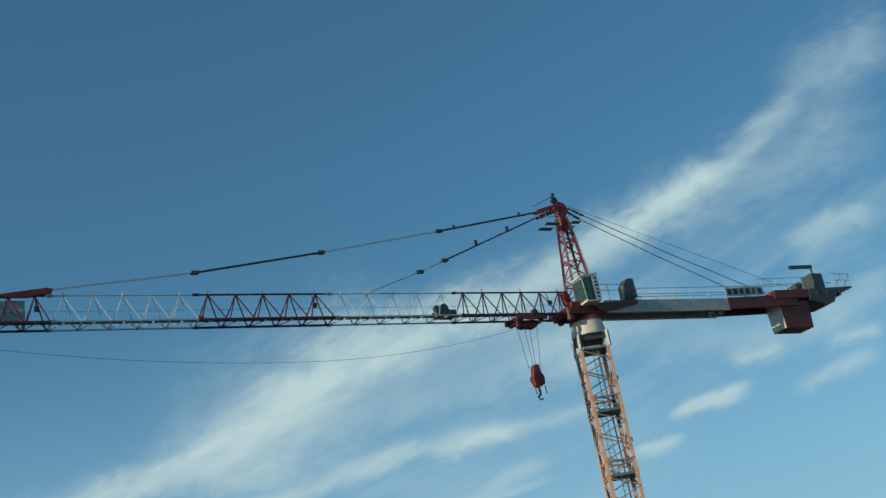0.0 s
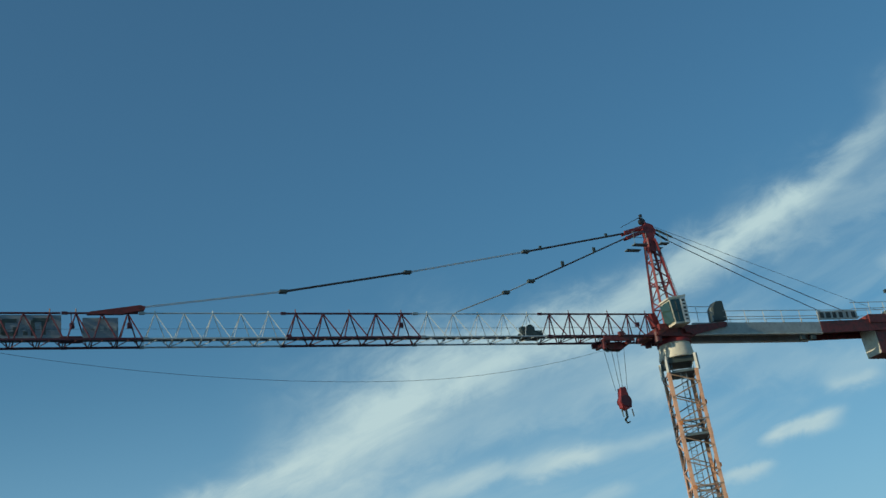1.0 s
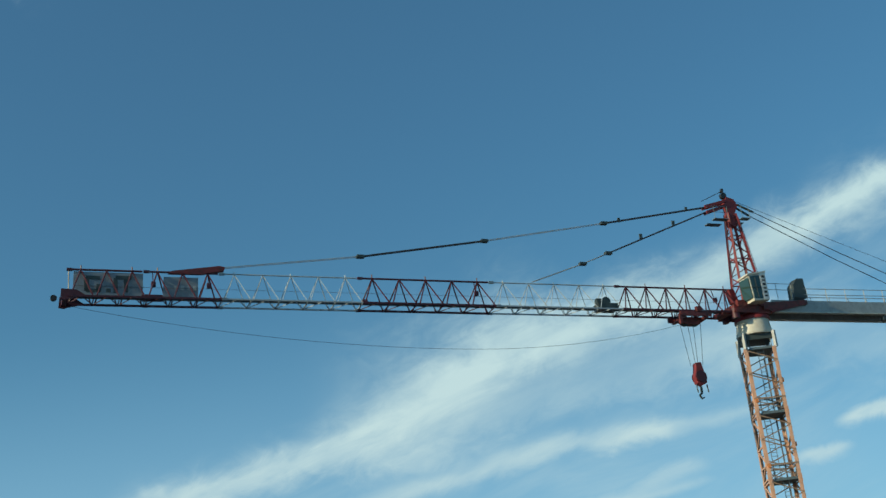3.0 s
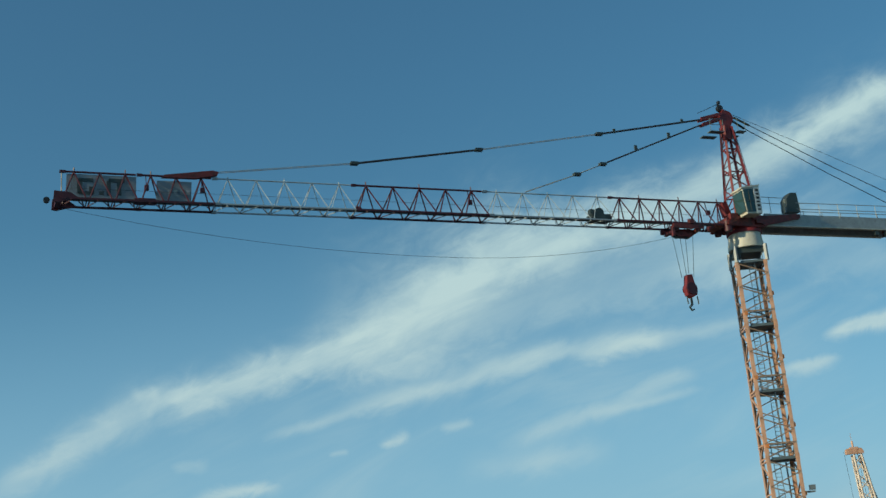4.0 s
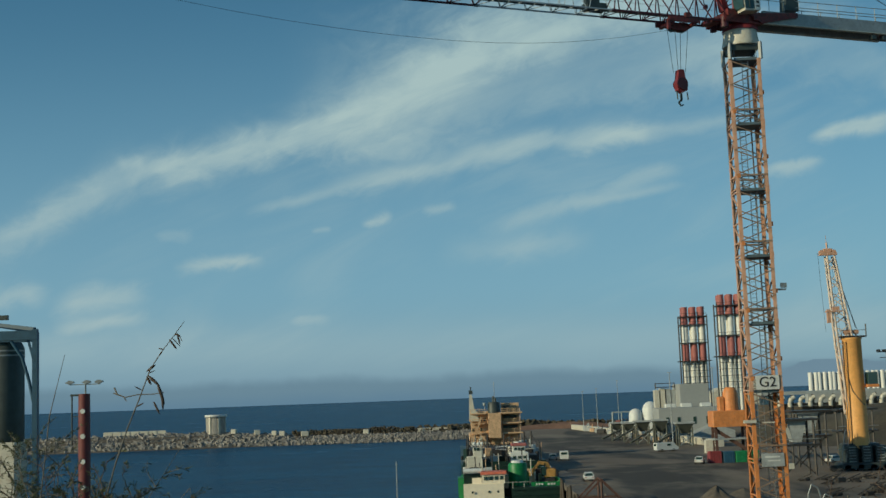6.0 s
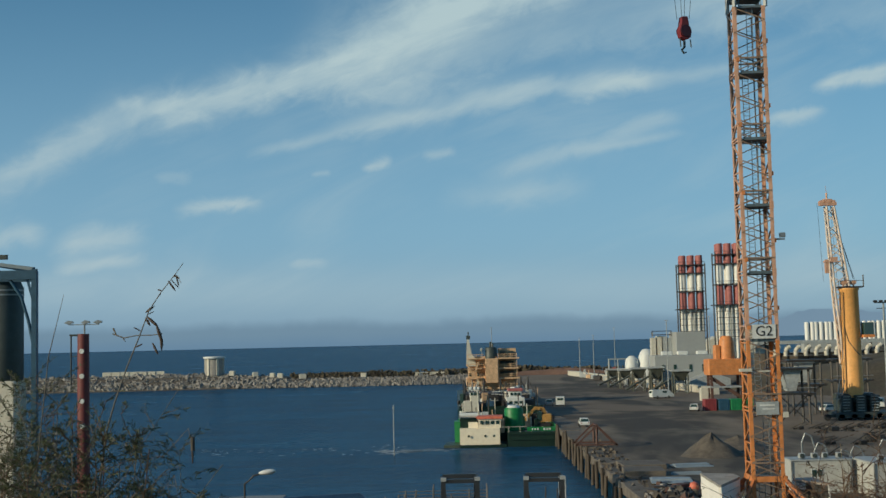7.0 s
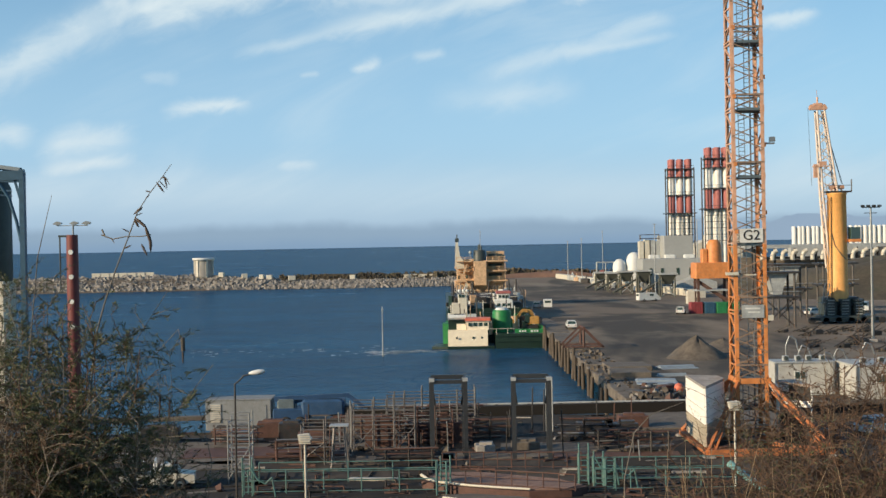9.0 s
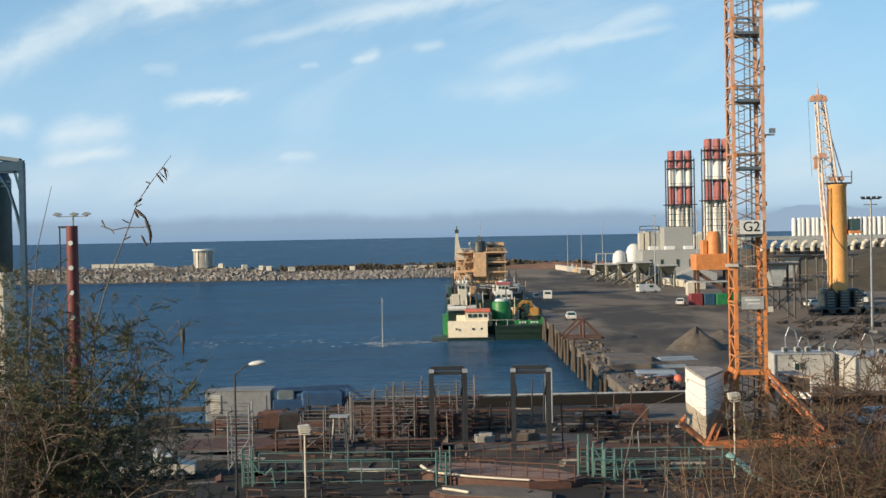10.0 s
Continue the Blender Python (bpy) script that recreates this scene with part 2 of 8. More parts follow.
M_YELLOW = material("orange-yellow paint", (0.80, 0.41, 0.13), 0.5, vary=0.12, stain=(0.55, 0.24, 0.04), amount=0.4)
M_OCHRE = material("ochre ship paint", (0.62, 0.41, 0.24), 0.6, stain=(0.33, 0.19, 0.10), amount=0.7)
M_GREEN = material("bright green ship paint", (0.016, 0.18, 0.045), 0.5, stain=(0.01, 0.12, 0.04), amount=0.5)
M_HULL = material("dark green hull paint", (0.008, 0.026, 0.016), 0.45, stain=(0.015, 0.015, 0.013), amount=0.6)
M_ROOF = material("orange-red roof paint", (0.66, 0.17, 0.10), 0.55, vary=0.3, stain=(0.45, 0.16, 0.11), amount=0.6)
M_STACKRED = material("red chimney paint", (0.36, 0.125, 0.115), 0.65, vary=0.25)
M_STACKWHITE = material("white chimney paint", (0.72, 0.71, 0.66), 0.6, vary=0.1)
M_BUILDING = material("grey cladding", (0.33, 0.34, 0.33), 0.7, vary=0.08, scale=0.1)
M_EARTH = material("red earth", (0.20, 0.115, 0.078), 0.95, vary=0.3, scale=0.08, bump=0.3)
M_SCRUBLAND = material("dry scrubland", (0.080, 0.066, 0.044), 0.95, vary=0.5, scale=0.10, bump=0.4, stain=(0.05, 0.055, 0.03), amount=0.7)
M_GRAVEL = material("dark gravel", (0.11, 0.093, 0.075), 0.95, vary=0.45, scale=1.2, bump=0.6)
M_TIMBER = material("weathered timber pile", (0.085, 0.068, 0.052), 0.85, vary=0.4, scale=1.2, bump=0.4)
M_ROCK = material("pale armour rock", (0.27, 0.25, 0.225), 0.9, vary=0.55, scale=0.5, bump=0.5)
M_BARK = material("grey-brown bark", (0.20, 0.165, 0.125), 0.85, vary=0.4, scale=25, bump=0.3)
M_DRY = material("dry tan stem", (0.125, 0.070, 0.042), 0.85, vary=0.35, scale=25, bump=0.2)
M_POD = material("dark seed pod", (0.06, 0.04, 0.03), 0.7)
M_TYRE = material("black rubber", (0.025, 0.025, 0.025), 0.8)


def glass(name, colour=(0.03, 0.05, 0.05)):
    made = bpy.data.materials.new(name)
    made.use_nodes = True
    k = Nodes(made.node_tree)
    shade = k.add("ShaderNodeBsdfPrincipled")
    shade.inputs["Base Color"].default_value = (*colour, 1)
    shade.inputs["Roughness"].default_value = 0.06
    shade.inputs["Specular IOR Level"].default_value = 0.8
    k.tree.links.new(shade.outputs[0], k.add("ShaderNodeOutputMaterial").inputs[0])
    return made


M_GLASS = glass("tinted window glass", (0.03, 0.06, 0.055))


def leaf_material(name, low, high, through_light=0.3):
    made = bpy.data.materials.new(name)
    made.use_nodes = True
    k = Nodes(made.node_tree)
    island = k.add("ShaderNodeNewGeometry").outputs["Random Per Island"]
    base = k.mix(island, low, high)
    shade = k.add("ShaderNodeBsdfPrincipled")
    k.put(shade.inputs["Base Color"], base)
    shade.inputs["Roughness"].default_value = 0.6
    clear = k.add("ShaderNodeBsdfTranslucent")
    k.put(clear.inputs[0], base)
    blend = k.add("ShaderNodeMixShader")
    blend.inputs[0].default_value = through_light
    k.tree.links.new(shade.outputs[0], blend.inputs[1])
    k.tree.links.new(clear.outputs[0], blend.inputs[2])
    k.tree.links.new(blend.outputs[0], k.add("ShaderNodeOutputMaterial").inputs[0])
    return made


M_LEAF = leaf_material("olive narrow leaves", (0.026, 0.034, 0.013), (0.145, 0.155, 0.070))
M_DRYLEAF = leaf_material("withered brown leaves", (0.05, 0.028, 0.017), (0.17, 0.10, 0.055))


# ---- mesh helpers ----
class Geo:
    """Vertices and faces of one mesh, grown piece by piece."""

    def __init__(self):
        self.v, self.f, self.s, self.marks = [], [], [], []

    def add(self, verts, faces, smooth=False):
        start = len(self.v)
        self.v += [tuple(p) for p in verts]
        self.f += [tuple(start + i for i in face) for face in faces]
        self.s += [smooth] * len(faces)
        return self

    def tube(self, a, b, r, r2=None, n=6, caps=True):
        self.marks.append((len(self.v), len(self.f)))
        a, b = Vector(a), Vector(b)
        r2 = r if r2 is None else r2
        axis = (b - a).normalized()
        side = axis.orthogonal().normalized()
        other = axis.cross(side)
        verts = []
        for p, q in ((a, r), (b, r2)):
            for i in range(n):
                w = math.tau * i / n
                verts.append(p + side * math.cos(w) * q + other * math.sin(w) * q)
        faces = [(i, (i + 1) % n, n + (i + 1) % n, n + i) for i in range(n)]
        self.add(verts, faces, n > 5)
        if caps:
            self.add(verts[:n], [tuple(reversed(range(n)))])
            self.add(verts[n:], [tuple(range(n))])
        return self

    def path(self, points, r, r2=None, n=5):
        """A tapered round stem along points."""
        r2 = r if r2 is None else r2
        m = len(points) - 1
        for i in range(m):
            self.tube(points[i], points[i + 1], r + (r2 - r) * i / m, r + (r2 - r) * (i + 1) / m, n, i == m - 1)
        return self

    def beam(self, a, b, w, h=None, up=(0, 0, 1)):
        """A bar of oblong section from a to b."""
        self.marks.append((len(self.v), len(self.f)))
        a, b, h = Vector(a), Vector(b), w if h is None else h
        axis = (b - a).normalized()
        side = axis.cross(Vector(up))
        side = side.normalized() if side.length > 1e-4 else axis.orthogonal().normalized()
        top = side.cross(axis)
        verts = [p + side * (i * w / 2) + top * (j * h / 2) for p in (a, b) for i, j in ((-1, -1), (1, -1), (1, 1), (-1, 1))]
        return self.add(verts, [(0, 3, 2, 1), (4, 5, 6, 7), (0, 1, 5, 4), (1, 2, 6, 5), (2, 3, 7, 6), (3, 0, 4, 7)])

    def box(self, centre, size, turn=0.0, bevel=0.0):
        """A box; bevel cuts its upright and top edges."""
        self.marks.append((len(self.v), len(self.f)))
        x, y, z = (c / 2 for c in size)
        rings = [(-z, 0.0), (z - bevel, 0.0), (z, bevel)] if bevel else [(-z, 0.0), (z, 0.0)]
        spin, c = Matrix.Rotation(radians(turn), 3, "Z"), Vector(centre)
        verts, count = [], 8 if bevel else 4
        for level, inset in rings:
            a, b = x - inset, y - inset
            k = bevel
            ring = [(-a + k, -b), (a - k, -b), (a, -b + k), (a, b - k), (a - k, b), (-a + k, b), (-a, b - k), (-a, -b + k)] if bevel else \
                [(-a, -b), (a, -b), (a, b), (-a, b)]
            verts += [c + spin @ Vector((p, q, level)) for p, q in ring]
        faces = [tuple(reversed(range(count)))]
        for level in range(len(rings) - 1):
            o = level * count
            faces += [(o + i, o + (i + 1) % count, o + count + (i + 1) % count, o + count + i) for i in range(count)]
        faces.append(tuple(range(len(verts) - count, len(verts))))
        return self.add(verts, faces)

    def prism(self, outline, low, high):
        """An upright prism over an outline of (x, y), counter-clockwise."""
        m = len(outline)
        verts = [(x, y, low) for x, y in outline] + [(x, y, high) for x, y in outline]
        faces = [tuple(reversed(range(m))), tuple(range(m, 2 * m))]
        faces += [(i, (i + 1) % m, m + (i + 1) % m, m + i) for i in range(m)]
        return self.add(verts, faces)

    def slab(self, outline, a, b):
        """A prism over an outline of (x, z), from y = a to y = b."""
        m = len(outline)
        verts = [(x, a, z) for x, z in outline] + [(x, b, z) for x, z in outline]
        faces = [tuple(range(m)), tuple(reversed(range(m, 2 * m)))]
        faces += [((i + 1) % m, i, m + i, m + (i + 1) % m) for i in range(m)]
        return self.add(verts, faces)

    def lathe(self, centre, profile, n=20, smooth=True):
        """A turned body: profile of (radius, height)."""
        cx, cy, cz = centre
        verts = [(cx + r * math.cos(math.tau * i / n), cy + r * math.sin(math.tau * i / n), cz + h) for r, h in profile for i in range(n)]
        faces = [(k * n + i, k * n + (i + 1) % n, (k + 1) * n + (i + 1) % n, (k + 1) * n + i) for k in range(len(profile) - 1) for i in range(n)]
        self.add(verts, faces, smooth)
        return self.add(verts[:n], [tuple(reversed(range(n)))]).add(verts[-n:], [tuple(range(n))])

    def stone(self, centre, r, rnd, flat=0.8):
        """A rough block of rock."""
        self.marks.append((len(self.v), len(self.f)))
        spin = Euler((rnd.uniform(0, 6), rnd.uniform(0, 6), rnd.uniform(0, 6))).to_matrix()
        c = Vector(centre)
        verts = []
        for x in (-1, 1):
            for y in (-1, 1):
                for z in (-1, 1):
                    p = Vector((x, y, z * flat)) * r * 0.62
                    verts.append(c + spin @ (p + Vector((rnd.uniform(-1, 1), rnd.uniform(-1, 1), rnd.uniform(-1, 1))) * r * 0.28))
        return self.add(verts, [(0, 1, 3, 2), (4, 6, 7, 5), (0, 4, 5, 1), (2, 3, 7, 6), (0, 2, 6, 4), (1, 5, 7, 3)])

    def pieces(self):
        """One Geo for each bar that was added."""
        made = []
        bounds = self.marks + [(len(self.v), len(self.f))]
        for (v0, f0), (v1, f1) in zip(bounds, bounds[1:]):
            g = Geo()
            g.v, g.s = self.v[v0:v1], self.s[f0:f1]
            g.f = [tuple(i - v0 for i in face) for face in self.f[f0:f1]]
            made.append(g)
        return made

    def mesh(self, name, mat):
        data = bpy.data.meshes.new(name)
        data.from_pydata(self.v, [], self.f)
        data.polygons.foreach_set("use_smooth", self.s)
        data.materials.append(mat)
        data.update()
        return data


def thing(name, place, label, category, group="", turn=0.0):
    """A top-level thing: an Empty at its base."""
    ob = new(name)
    ob.matrix_basis = pose(*place, 0, 0, turn)
    return tagged(ob, label, category, group)


def part(name, geo, mat, parent, label="", m=None):
    """One mesh under a thing or a part."""
    ob = new(name, geo.mesh(name, mat))
    ob.parent = parent
    if m is not None:
        ob.matrix_basis = m
    return tagged(ob, label)


def share(name, data, parent, m):
    """One more part on a mesh that is there already."""
    ob = new(name, data)
    ob.parent = parent
    ob.matrix_basis = m
    return ob


def solo(name, geo, mat, label, category, kind="", place=(0, 0, 0), turn=0.0, group=""):
    """A thing, or a piece of the setting, of one mesh."""
    ob = new(name, geo.mesh(name, mat))
    ob.matrix_basis = pose(*place, 0, 0, turn)
    return tagged(ob, label, category, group, kind)


def lattice(geo, a, b, n, r, flip=False):
    """A zigzag between two chords a and b, each (start, end), in n steps."""
    (a0, a1), (b0, b1) = [tuple(Vector(p) for p in chord) for chord in (a, b)]
    for i in range(n):
        p, q = i / n, (i + 1) / n
        if (i % 2 == 0) != flip:
            geo.tube(a0.lerp(a1, p), b0.lerp(b1, q), r, n=4, caps=False)
        else:
            geo.tube(b0.lerp(b1, p), a0.lerp(a1, q), r, n=4, caps=False)
    return geo


def words(text, size, mat, parent, m, name="lettering", depth=0.01):
    """Letters in the built-in font, turned into a mesh."""
    curve = bpy.data.curves.new(name, "FONT")
    curve.body, curve.size, curve.extrude, curve.align_x, curve.align_y = text, size, depth, "CENTER", "CENTER"
    curve.resolution_u = 3
    temp = new("temp", curve)
    data = bpy.data.meshes.new_from_object(temp)
    bpy.data.objects.remove(temp)
    data.materials.clear()
    data.materials.append(mat)
    ob = new(name, data)
    ob.parent = parent
    ob.matrix_basis = m
    return ob


# ---- the setting: water, quays, breakwater, far shore ----
def water_material():
    made = bpy.data.materials.new("harbour water")
    made.use_nodes = True
    k = Nodes(made.node_tree)
    where = k.add("ShaderNodeTexCoord").outputs["Object"]
    spread = k.add("ShaderNodeMapping")
    spread.inputs["Scale"].default_value = (0.45, 1.0, 1.0)
    k.put(spread.inputs[0], where)
    chop = k.noise(spread.outputs[0], 0.9, 4.0, 0.62, 0.3)
    swell = k.noise(spread.outputs[0], 0.10, 3.0, 0.55, 0.5)
    gust = k.noise(spread.outputs[0], 0.03, 4.0, 0.6, 0.6)
    long = k.add("ShaderNodeMapping")
    long.inputs["Scale"].default_value = (0.10, 0.5, 1.0)
    k.put(long.inputs[0], where)
    streak = k.noise(long.outputs[0], 0.8, 5.0, 0.65, 0.4)
    # light and dark of the wave facets, painted into the water's colour
    tone = k.ramp(k.math("ADD", k.math("MULTIPLY", gust, 0.35), k.math("ADD", k.math("MULTIPLY", streak, 0.35), k.math("MULTIPLY", chop, 0.3))), 0.38, 0.62)
    # water colour turns paler towards the near quay, with an uneven edge
    place = k.add("ShaderNodeSeparateXYZ")
    k.put(place.inputs[0], where)
    near_pale = k.math("SUBTRACT", 1.0, k.ramp(k.math("MULTIPLY_ADD", gust, 70.0, place.outputs[1]), 115, 200))
    relief = k.add("ShaderNodeBump")
    relief.inputs["Strength"].default_value = 0.9
    relief.inputs["Distance"].default_value = 0.45
    k.put(relief.inputs["Height"], k.math("ADD", chop, k.math("MULTIPLY", swell, 1.6)))
    deep = k.add("ShaderNodeBsdfDiffuse")
    k.put(deep.inputs["Color"], k.mix(tone, k.mix(near_pale, (0.005, 0.033, 0.076), (0.045, 0.115, 0.165)), k.mix(near_pale, (0.016, 0.082, 0.158), (0.115, 0.225, 0.300))))
    gloss = k.add("ShaderNodeBsdfGlossy")
    gloss.inputs["Color"].default_value = (0.85, 0.93, 1.0, 1)
    k.put(gloss.inputs["Roughness"], k.math("MULTIPLY_ADD", gust, 0.2, 0.14))
    fresnel = k.add("ShaderNodeFresnel")
    fresnel.inputs["IOR"].default_value = 1.33
    for node in (deep, gloss, fresnel):
        k.tree.links.new(relief.outputs[0], node.inputs["Normal"])
    blend = k.add("ShaderNodeMixShader")
    k.put(blend.inputs[0], k.math("MINIMUM", k.math("MULTIPLY", fresnel.outputs[0], 0.42), 0.22))
    k.tree.links.new(deep.outputs[0], blend.inputs[1])
    k.tree.links.new(gloss.outputs[0], blend.inputs[2])
    k.tree.links.new(blend.outputs[0], k.add("ShaderNodeOutputMaterial").inputs[0])
    return made


def ground_material(name, colour, patch, pale, scale):
    """Asphalt or earth with worn tracks and dusty patches."""
    made = bpy.data.materials.new(name)
    made.use_nodes = True
    k = Nodes(made.node_tree)
    where = k.add("ShaderNodeTexCoord").outputs["Object"]
    spread = k.add("ShaderNodeMapping")
    spread.inputs["Scale"].default_value = (1.0, 0.38, 1.0)
    spread.inputs["Rotation"].default_value = (0, 0, 0.12)
    k.put(spread.inputs[0], where)
    wide = k.noise(spread.outputs[0], scale, 4.0, 0.6, 0.8)
    dust = k.noise(spread.outputs[0], scale * 2.7, 4.0, 0.6, 0.4)
    grit = k.noise(where, 6.0, 4.0, 0.7)
    base = k.mix(k.ramp(wide, 0.45, 0.55), colour, patch)
    base = k.mix(k.math("MULTIPLY", k.ramp(dust, 0.45, 0.66), 0.75), base, pale)
    base = k.mix(k.math("MULTIPLY", grit, 0.35), base, (0.02, 0.02, 0.02))
    shade = k.add("ShaderNodeBsdfPrincipled")
    k.put(shade.inputs["Base Color"], base)
    shade.inputs["Roughness"].default_value = 0.9
    relief = k.add("ShaderNodeBump")
    relief.inputs["Strength"].default_value = 0.3
    relief.inputs["Distance"].default_value = 0.03
    k.put(relief.inputs["Height"], grit)
    k.tree.links.new(relief.outputs[0], shade.inputs["Normal"])
    k.tree.links.new(shade.outputs[0], k.add("ShaderNodeOutputMaterial").inputs[0])
    return made


M_WATER = water_material()
M_ASPHALT = ground_material("dark worn asphalt", (0.045, 0.036, 0.026), (0.18, 0.138, 0.096), (0.27, 0.22, 0.158), 0.026)
M_YARD = ground_material("dirty yard ground", (0.018, 0.014, 0.011), (0.040, 0.030, 0.022), (0.10, 0.080, 0.060), 0.08)
M_HILL = ground_material("dry hillside earth", (0.10, 0.075, 0.045), (0.07, 0.06, 0.035), (0.18, 0.14, 0.09), 0.3)

solo("water", Geo().add([(-4000, 60, WATER), (4000, 60, WATER), (4000, 4900, WATER), (-4000, 4900, WATER)], [(0, 1, 2, 3)]),
     M_WATER, "dark blue rippled harbour and sea water", "water", "structure")

QUAY_X, QUAY_NEAR = 17.4, 113.0      # the edge of the right-hand quay, and of the near quay
# one sheet of land: quay to the right of the basin, near yard, embankment that the camera stands on
land = Geo()
land.prism([(QUAY_X + 3.2, QUAY_NEAR + 6), (QUAY_X + 3.2, QUAY_NEAR), (900, QUAY_NEAR), (900, 900), (240, 900), (125, 575), (60, 512), (QUAY_X + 3.2, 503)], WATER - 3, 0.0)
solo("quay_ground", land, M_ASPHALT, "dark worn asphalt quay with dusty tracks", "ground", "structure")
solo("ground", Geo().prism([(-140, 40), (900, 40), (900, QUAY_NEAR), (-140, QUAY_NEAR - 12)], WATER - 3, -0.004), M_YARD,
     "dirty dark ground of the work yard", "ground", "structure")

# embankment under the camera, falling to the yard
rnd = random.Random(5)
hill = Geo()
cols, steps = 60, 34
for j in range(steps + 1):
    y = -60 + j * 118 / steps
    for i in range(cols + 1):
        x = -140 + i * 280 / cols
        z = 13.85 if y < 1.5 else max(-0.3, 13.85 - (y - 1.5) * 0.285)
        hill.v.append((x, y, z + 0.25 * noise.noise(Vector((x * 0.3, y * 0.3, 1.0))) * (1 if y > 3 else 0.2)))
hill.f = [(j * (cols + 1) + i, j * (cols + 1) + i + 1, (j + 1) * (cols + 1) + i + 1, (j + 1) * (cols + 1) + i) for j in range(steps) for i in range(cols)]
hill.s = [True] * len(hill.f)
solo("embankment", hill, M_HILL, "dry grassy earth embankment above the yard", "ground", "structure")

# quay edge: concrete coping, fender piles
wall = thing("quay_wall", (QUAY_X, 0, 0), "weathered concrete quay edge on timber fender piles", "quay wall")
wall["kind"] = "structure"
y = 118.0
while y < 500:
    step = 5.4 if y < 210 else 24.0
    part("coping", Geo().box((1.6, y + step / 2, -0.38), (3.5 + 0.3 * rnd.random(), step - 0.12, 0.9 + rnd.uniform(-0.3, 0.2)), rnd.uniform(-2.2, 2.2), 0.08), M_SLAB, wall)
    y += step
for i in range(21):
    y = 119 + i * 4.5 + rnd.uniform(-1.5, 1.5)
    part("pile", Geo().tube((-0.55 + rnd.uniform(-0.15, 0.15), y, WATER - 1), (-0.5 + rnd.uniform(-0.2, 0.2), y, rnd.uniform(-0.8, 1.3)), rnd.uniform(0.18, 0.32), 0.2, 8), M_TIMBER, wall)
# long dark beam added to draw the shade under the quay edge
part("shadow_beam", Geo().box((0.35, 160, -1.25), (0.3, 84, 0.4)), M_TIMBER, wall, "dark beam added as shade under the coping")

edge = thing("near_quay_edge", (0, QUAY_NEAR, 0), "low concrete kerb with a pipe rail along the water", "kerb")
edge["kind"] = "structure"
part("kerb", Geo().beam((-95, -9.0, 0.12), (-16, -2.2, 0.12), 0.9, 0.35).beam((-16, -2.2, 0.12), (60, 0, 0.12), 0.9, 0.35), M_SLAB, edge)
part("pipe", Geo().tube((-8, -1.2, 0.62), (26, -0.7, 0.62), 0.1, n=8), M_GREY, edge, "grey steel pipe")
for i in range(12):
    part("pipe_support", Geo().box((-7 + i * 2.9, -1.15 + 0.04 * i, 0.42), (0.2, 0.3, 0.4)), M_STEEL, edge)

# breakwater of armour rock across the mouth
def mound(x):
    """Line of the breakwater's crest."""
    return 522.0 + 1.5 * math.sin(x * 0.05)


def crest(x):
    q = max(0.0, min(1.0, (-58 - x) / 48))
    return -0.1 + 2.4 * q * q * (3 - 2 * q)


# core coloured dark to paint the shade in the gaps between rocks
core = Geo()
prev = None
for i in range(50):
    x = -215 + i * 5.5
    y = mound(x)
    ring = [(x, y - 15, WATER - 1), (x, y - 5, crest(x) - 0.3), (x, y + 5, crest(x)), (x, y + 16, WATER - 1)]
    o = len(core.v)
    core.v += ring
    if prev is not None:
        for q in range(3):
            core.f.append((prev + q, o + q, o + q + 1, prev + q + 1))
            core.s.append(False)
    prev = o
brk = solo("breakwater", core, M_GRAVEL, "long low breakwater of pale broken rock", "breakwater", "structure")
near_rocks = Geo()
for i in range(6200):
    x = rnd.uniform(-200, 22)
    a = rnd.random()
    y = mound(x) - (14.5 if x > -60 else 12.0) + a * 10
    z = WATER + 0.1 + a * (crest(x) + 3.0) + rnd.uniform(-0.2, 0.3)
    r = rnd.uniform(0.5, 1.35) * (1.1 if x < -70 else 0.7)
    near_rocks.stone((x, y, z), r, rnd)
rocks = part("rocks", near_rocks, M_ROCK, brk, "jumbled pale armour rocks")
tagged(rocks, kind="stuff")

# blocks and walls on the breakwater
for x0, x1, z, h in ((-149, -123, 3.0, 1.7), (-17, 4, 0.2, 1.6)):
    count = int((x1 - x0) / 3.4)
    wall_b = thing("parapet", ((x0 + x1) / 2, mound((x0 + x1) / 2) + 2, z), "pale concrete parapet wall on the breakwater", "wall")
    for i in range(count):
        x = x0 + (i + 0.5) * (x1 - x0) / count
        part("panel", Geo().box((x - (x0 + x1) / 2, mound(x) - mound((x0 + x1) / 2), h / 2), ((x1 - x0) / count - 0.06, 0.8, h), 0, 0.06), M_CREAM, wall_b)
for x, w in ((-93.5, 2.4), (-83.8, 2.6), (-76.5, 2.2), (-73.2, 2.6), (-63.8, 3.4), (-38.0, 2.6)):
    solo("concrete_block", Geo().box((0, 0, 0.95), (w * 0.9, 2.2, 1.9), rnd.uniform(-25, 25), 0.15), M_CREAM, "white concrete block on the breakwater", "concrete block",
         place=(x, mound(x) - 3.5, crest(x) + 0.4), group="blocks on the breakwater")
beacon = thing("harbour_beacon", (-101.5, mound(-101.5) - 1, crest(-101.5) + 0.2), "round grey concrete beacon base with a flat pale cap", "beacon")
part("drum", Geo().lathe((0, 0, 0), [(3.9, 0), (3.7, 6.9)], 20), M_CONCRETE, beacon)
part("cap", Geo().lathe((0, 0, 6.9), [(3.7, 0), (4.7, 0.2), (4.7, 0.95), (4.5, 1.05)], 20), M_WHITE, beacon)
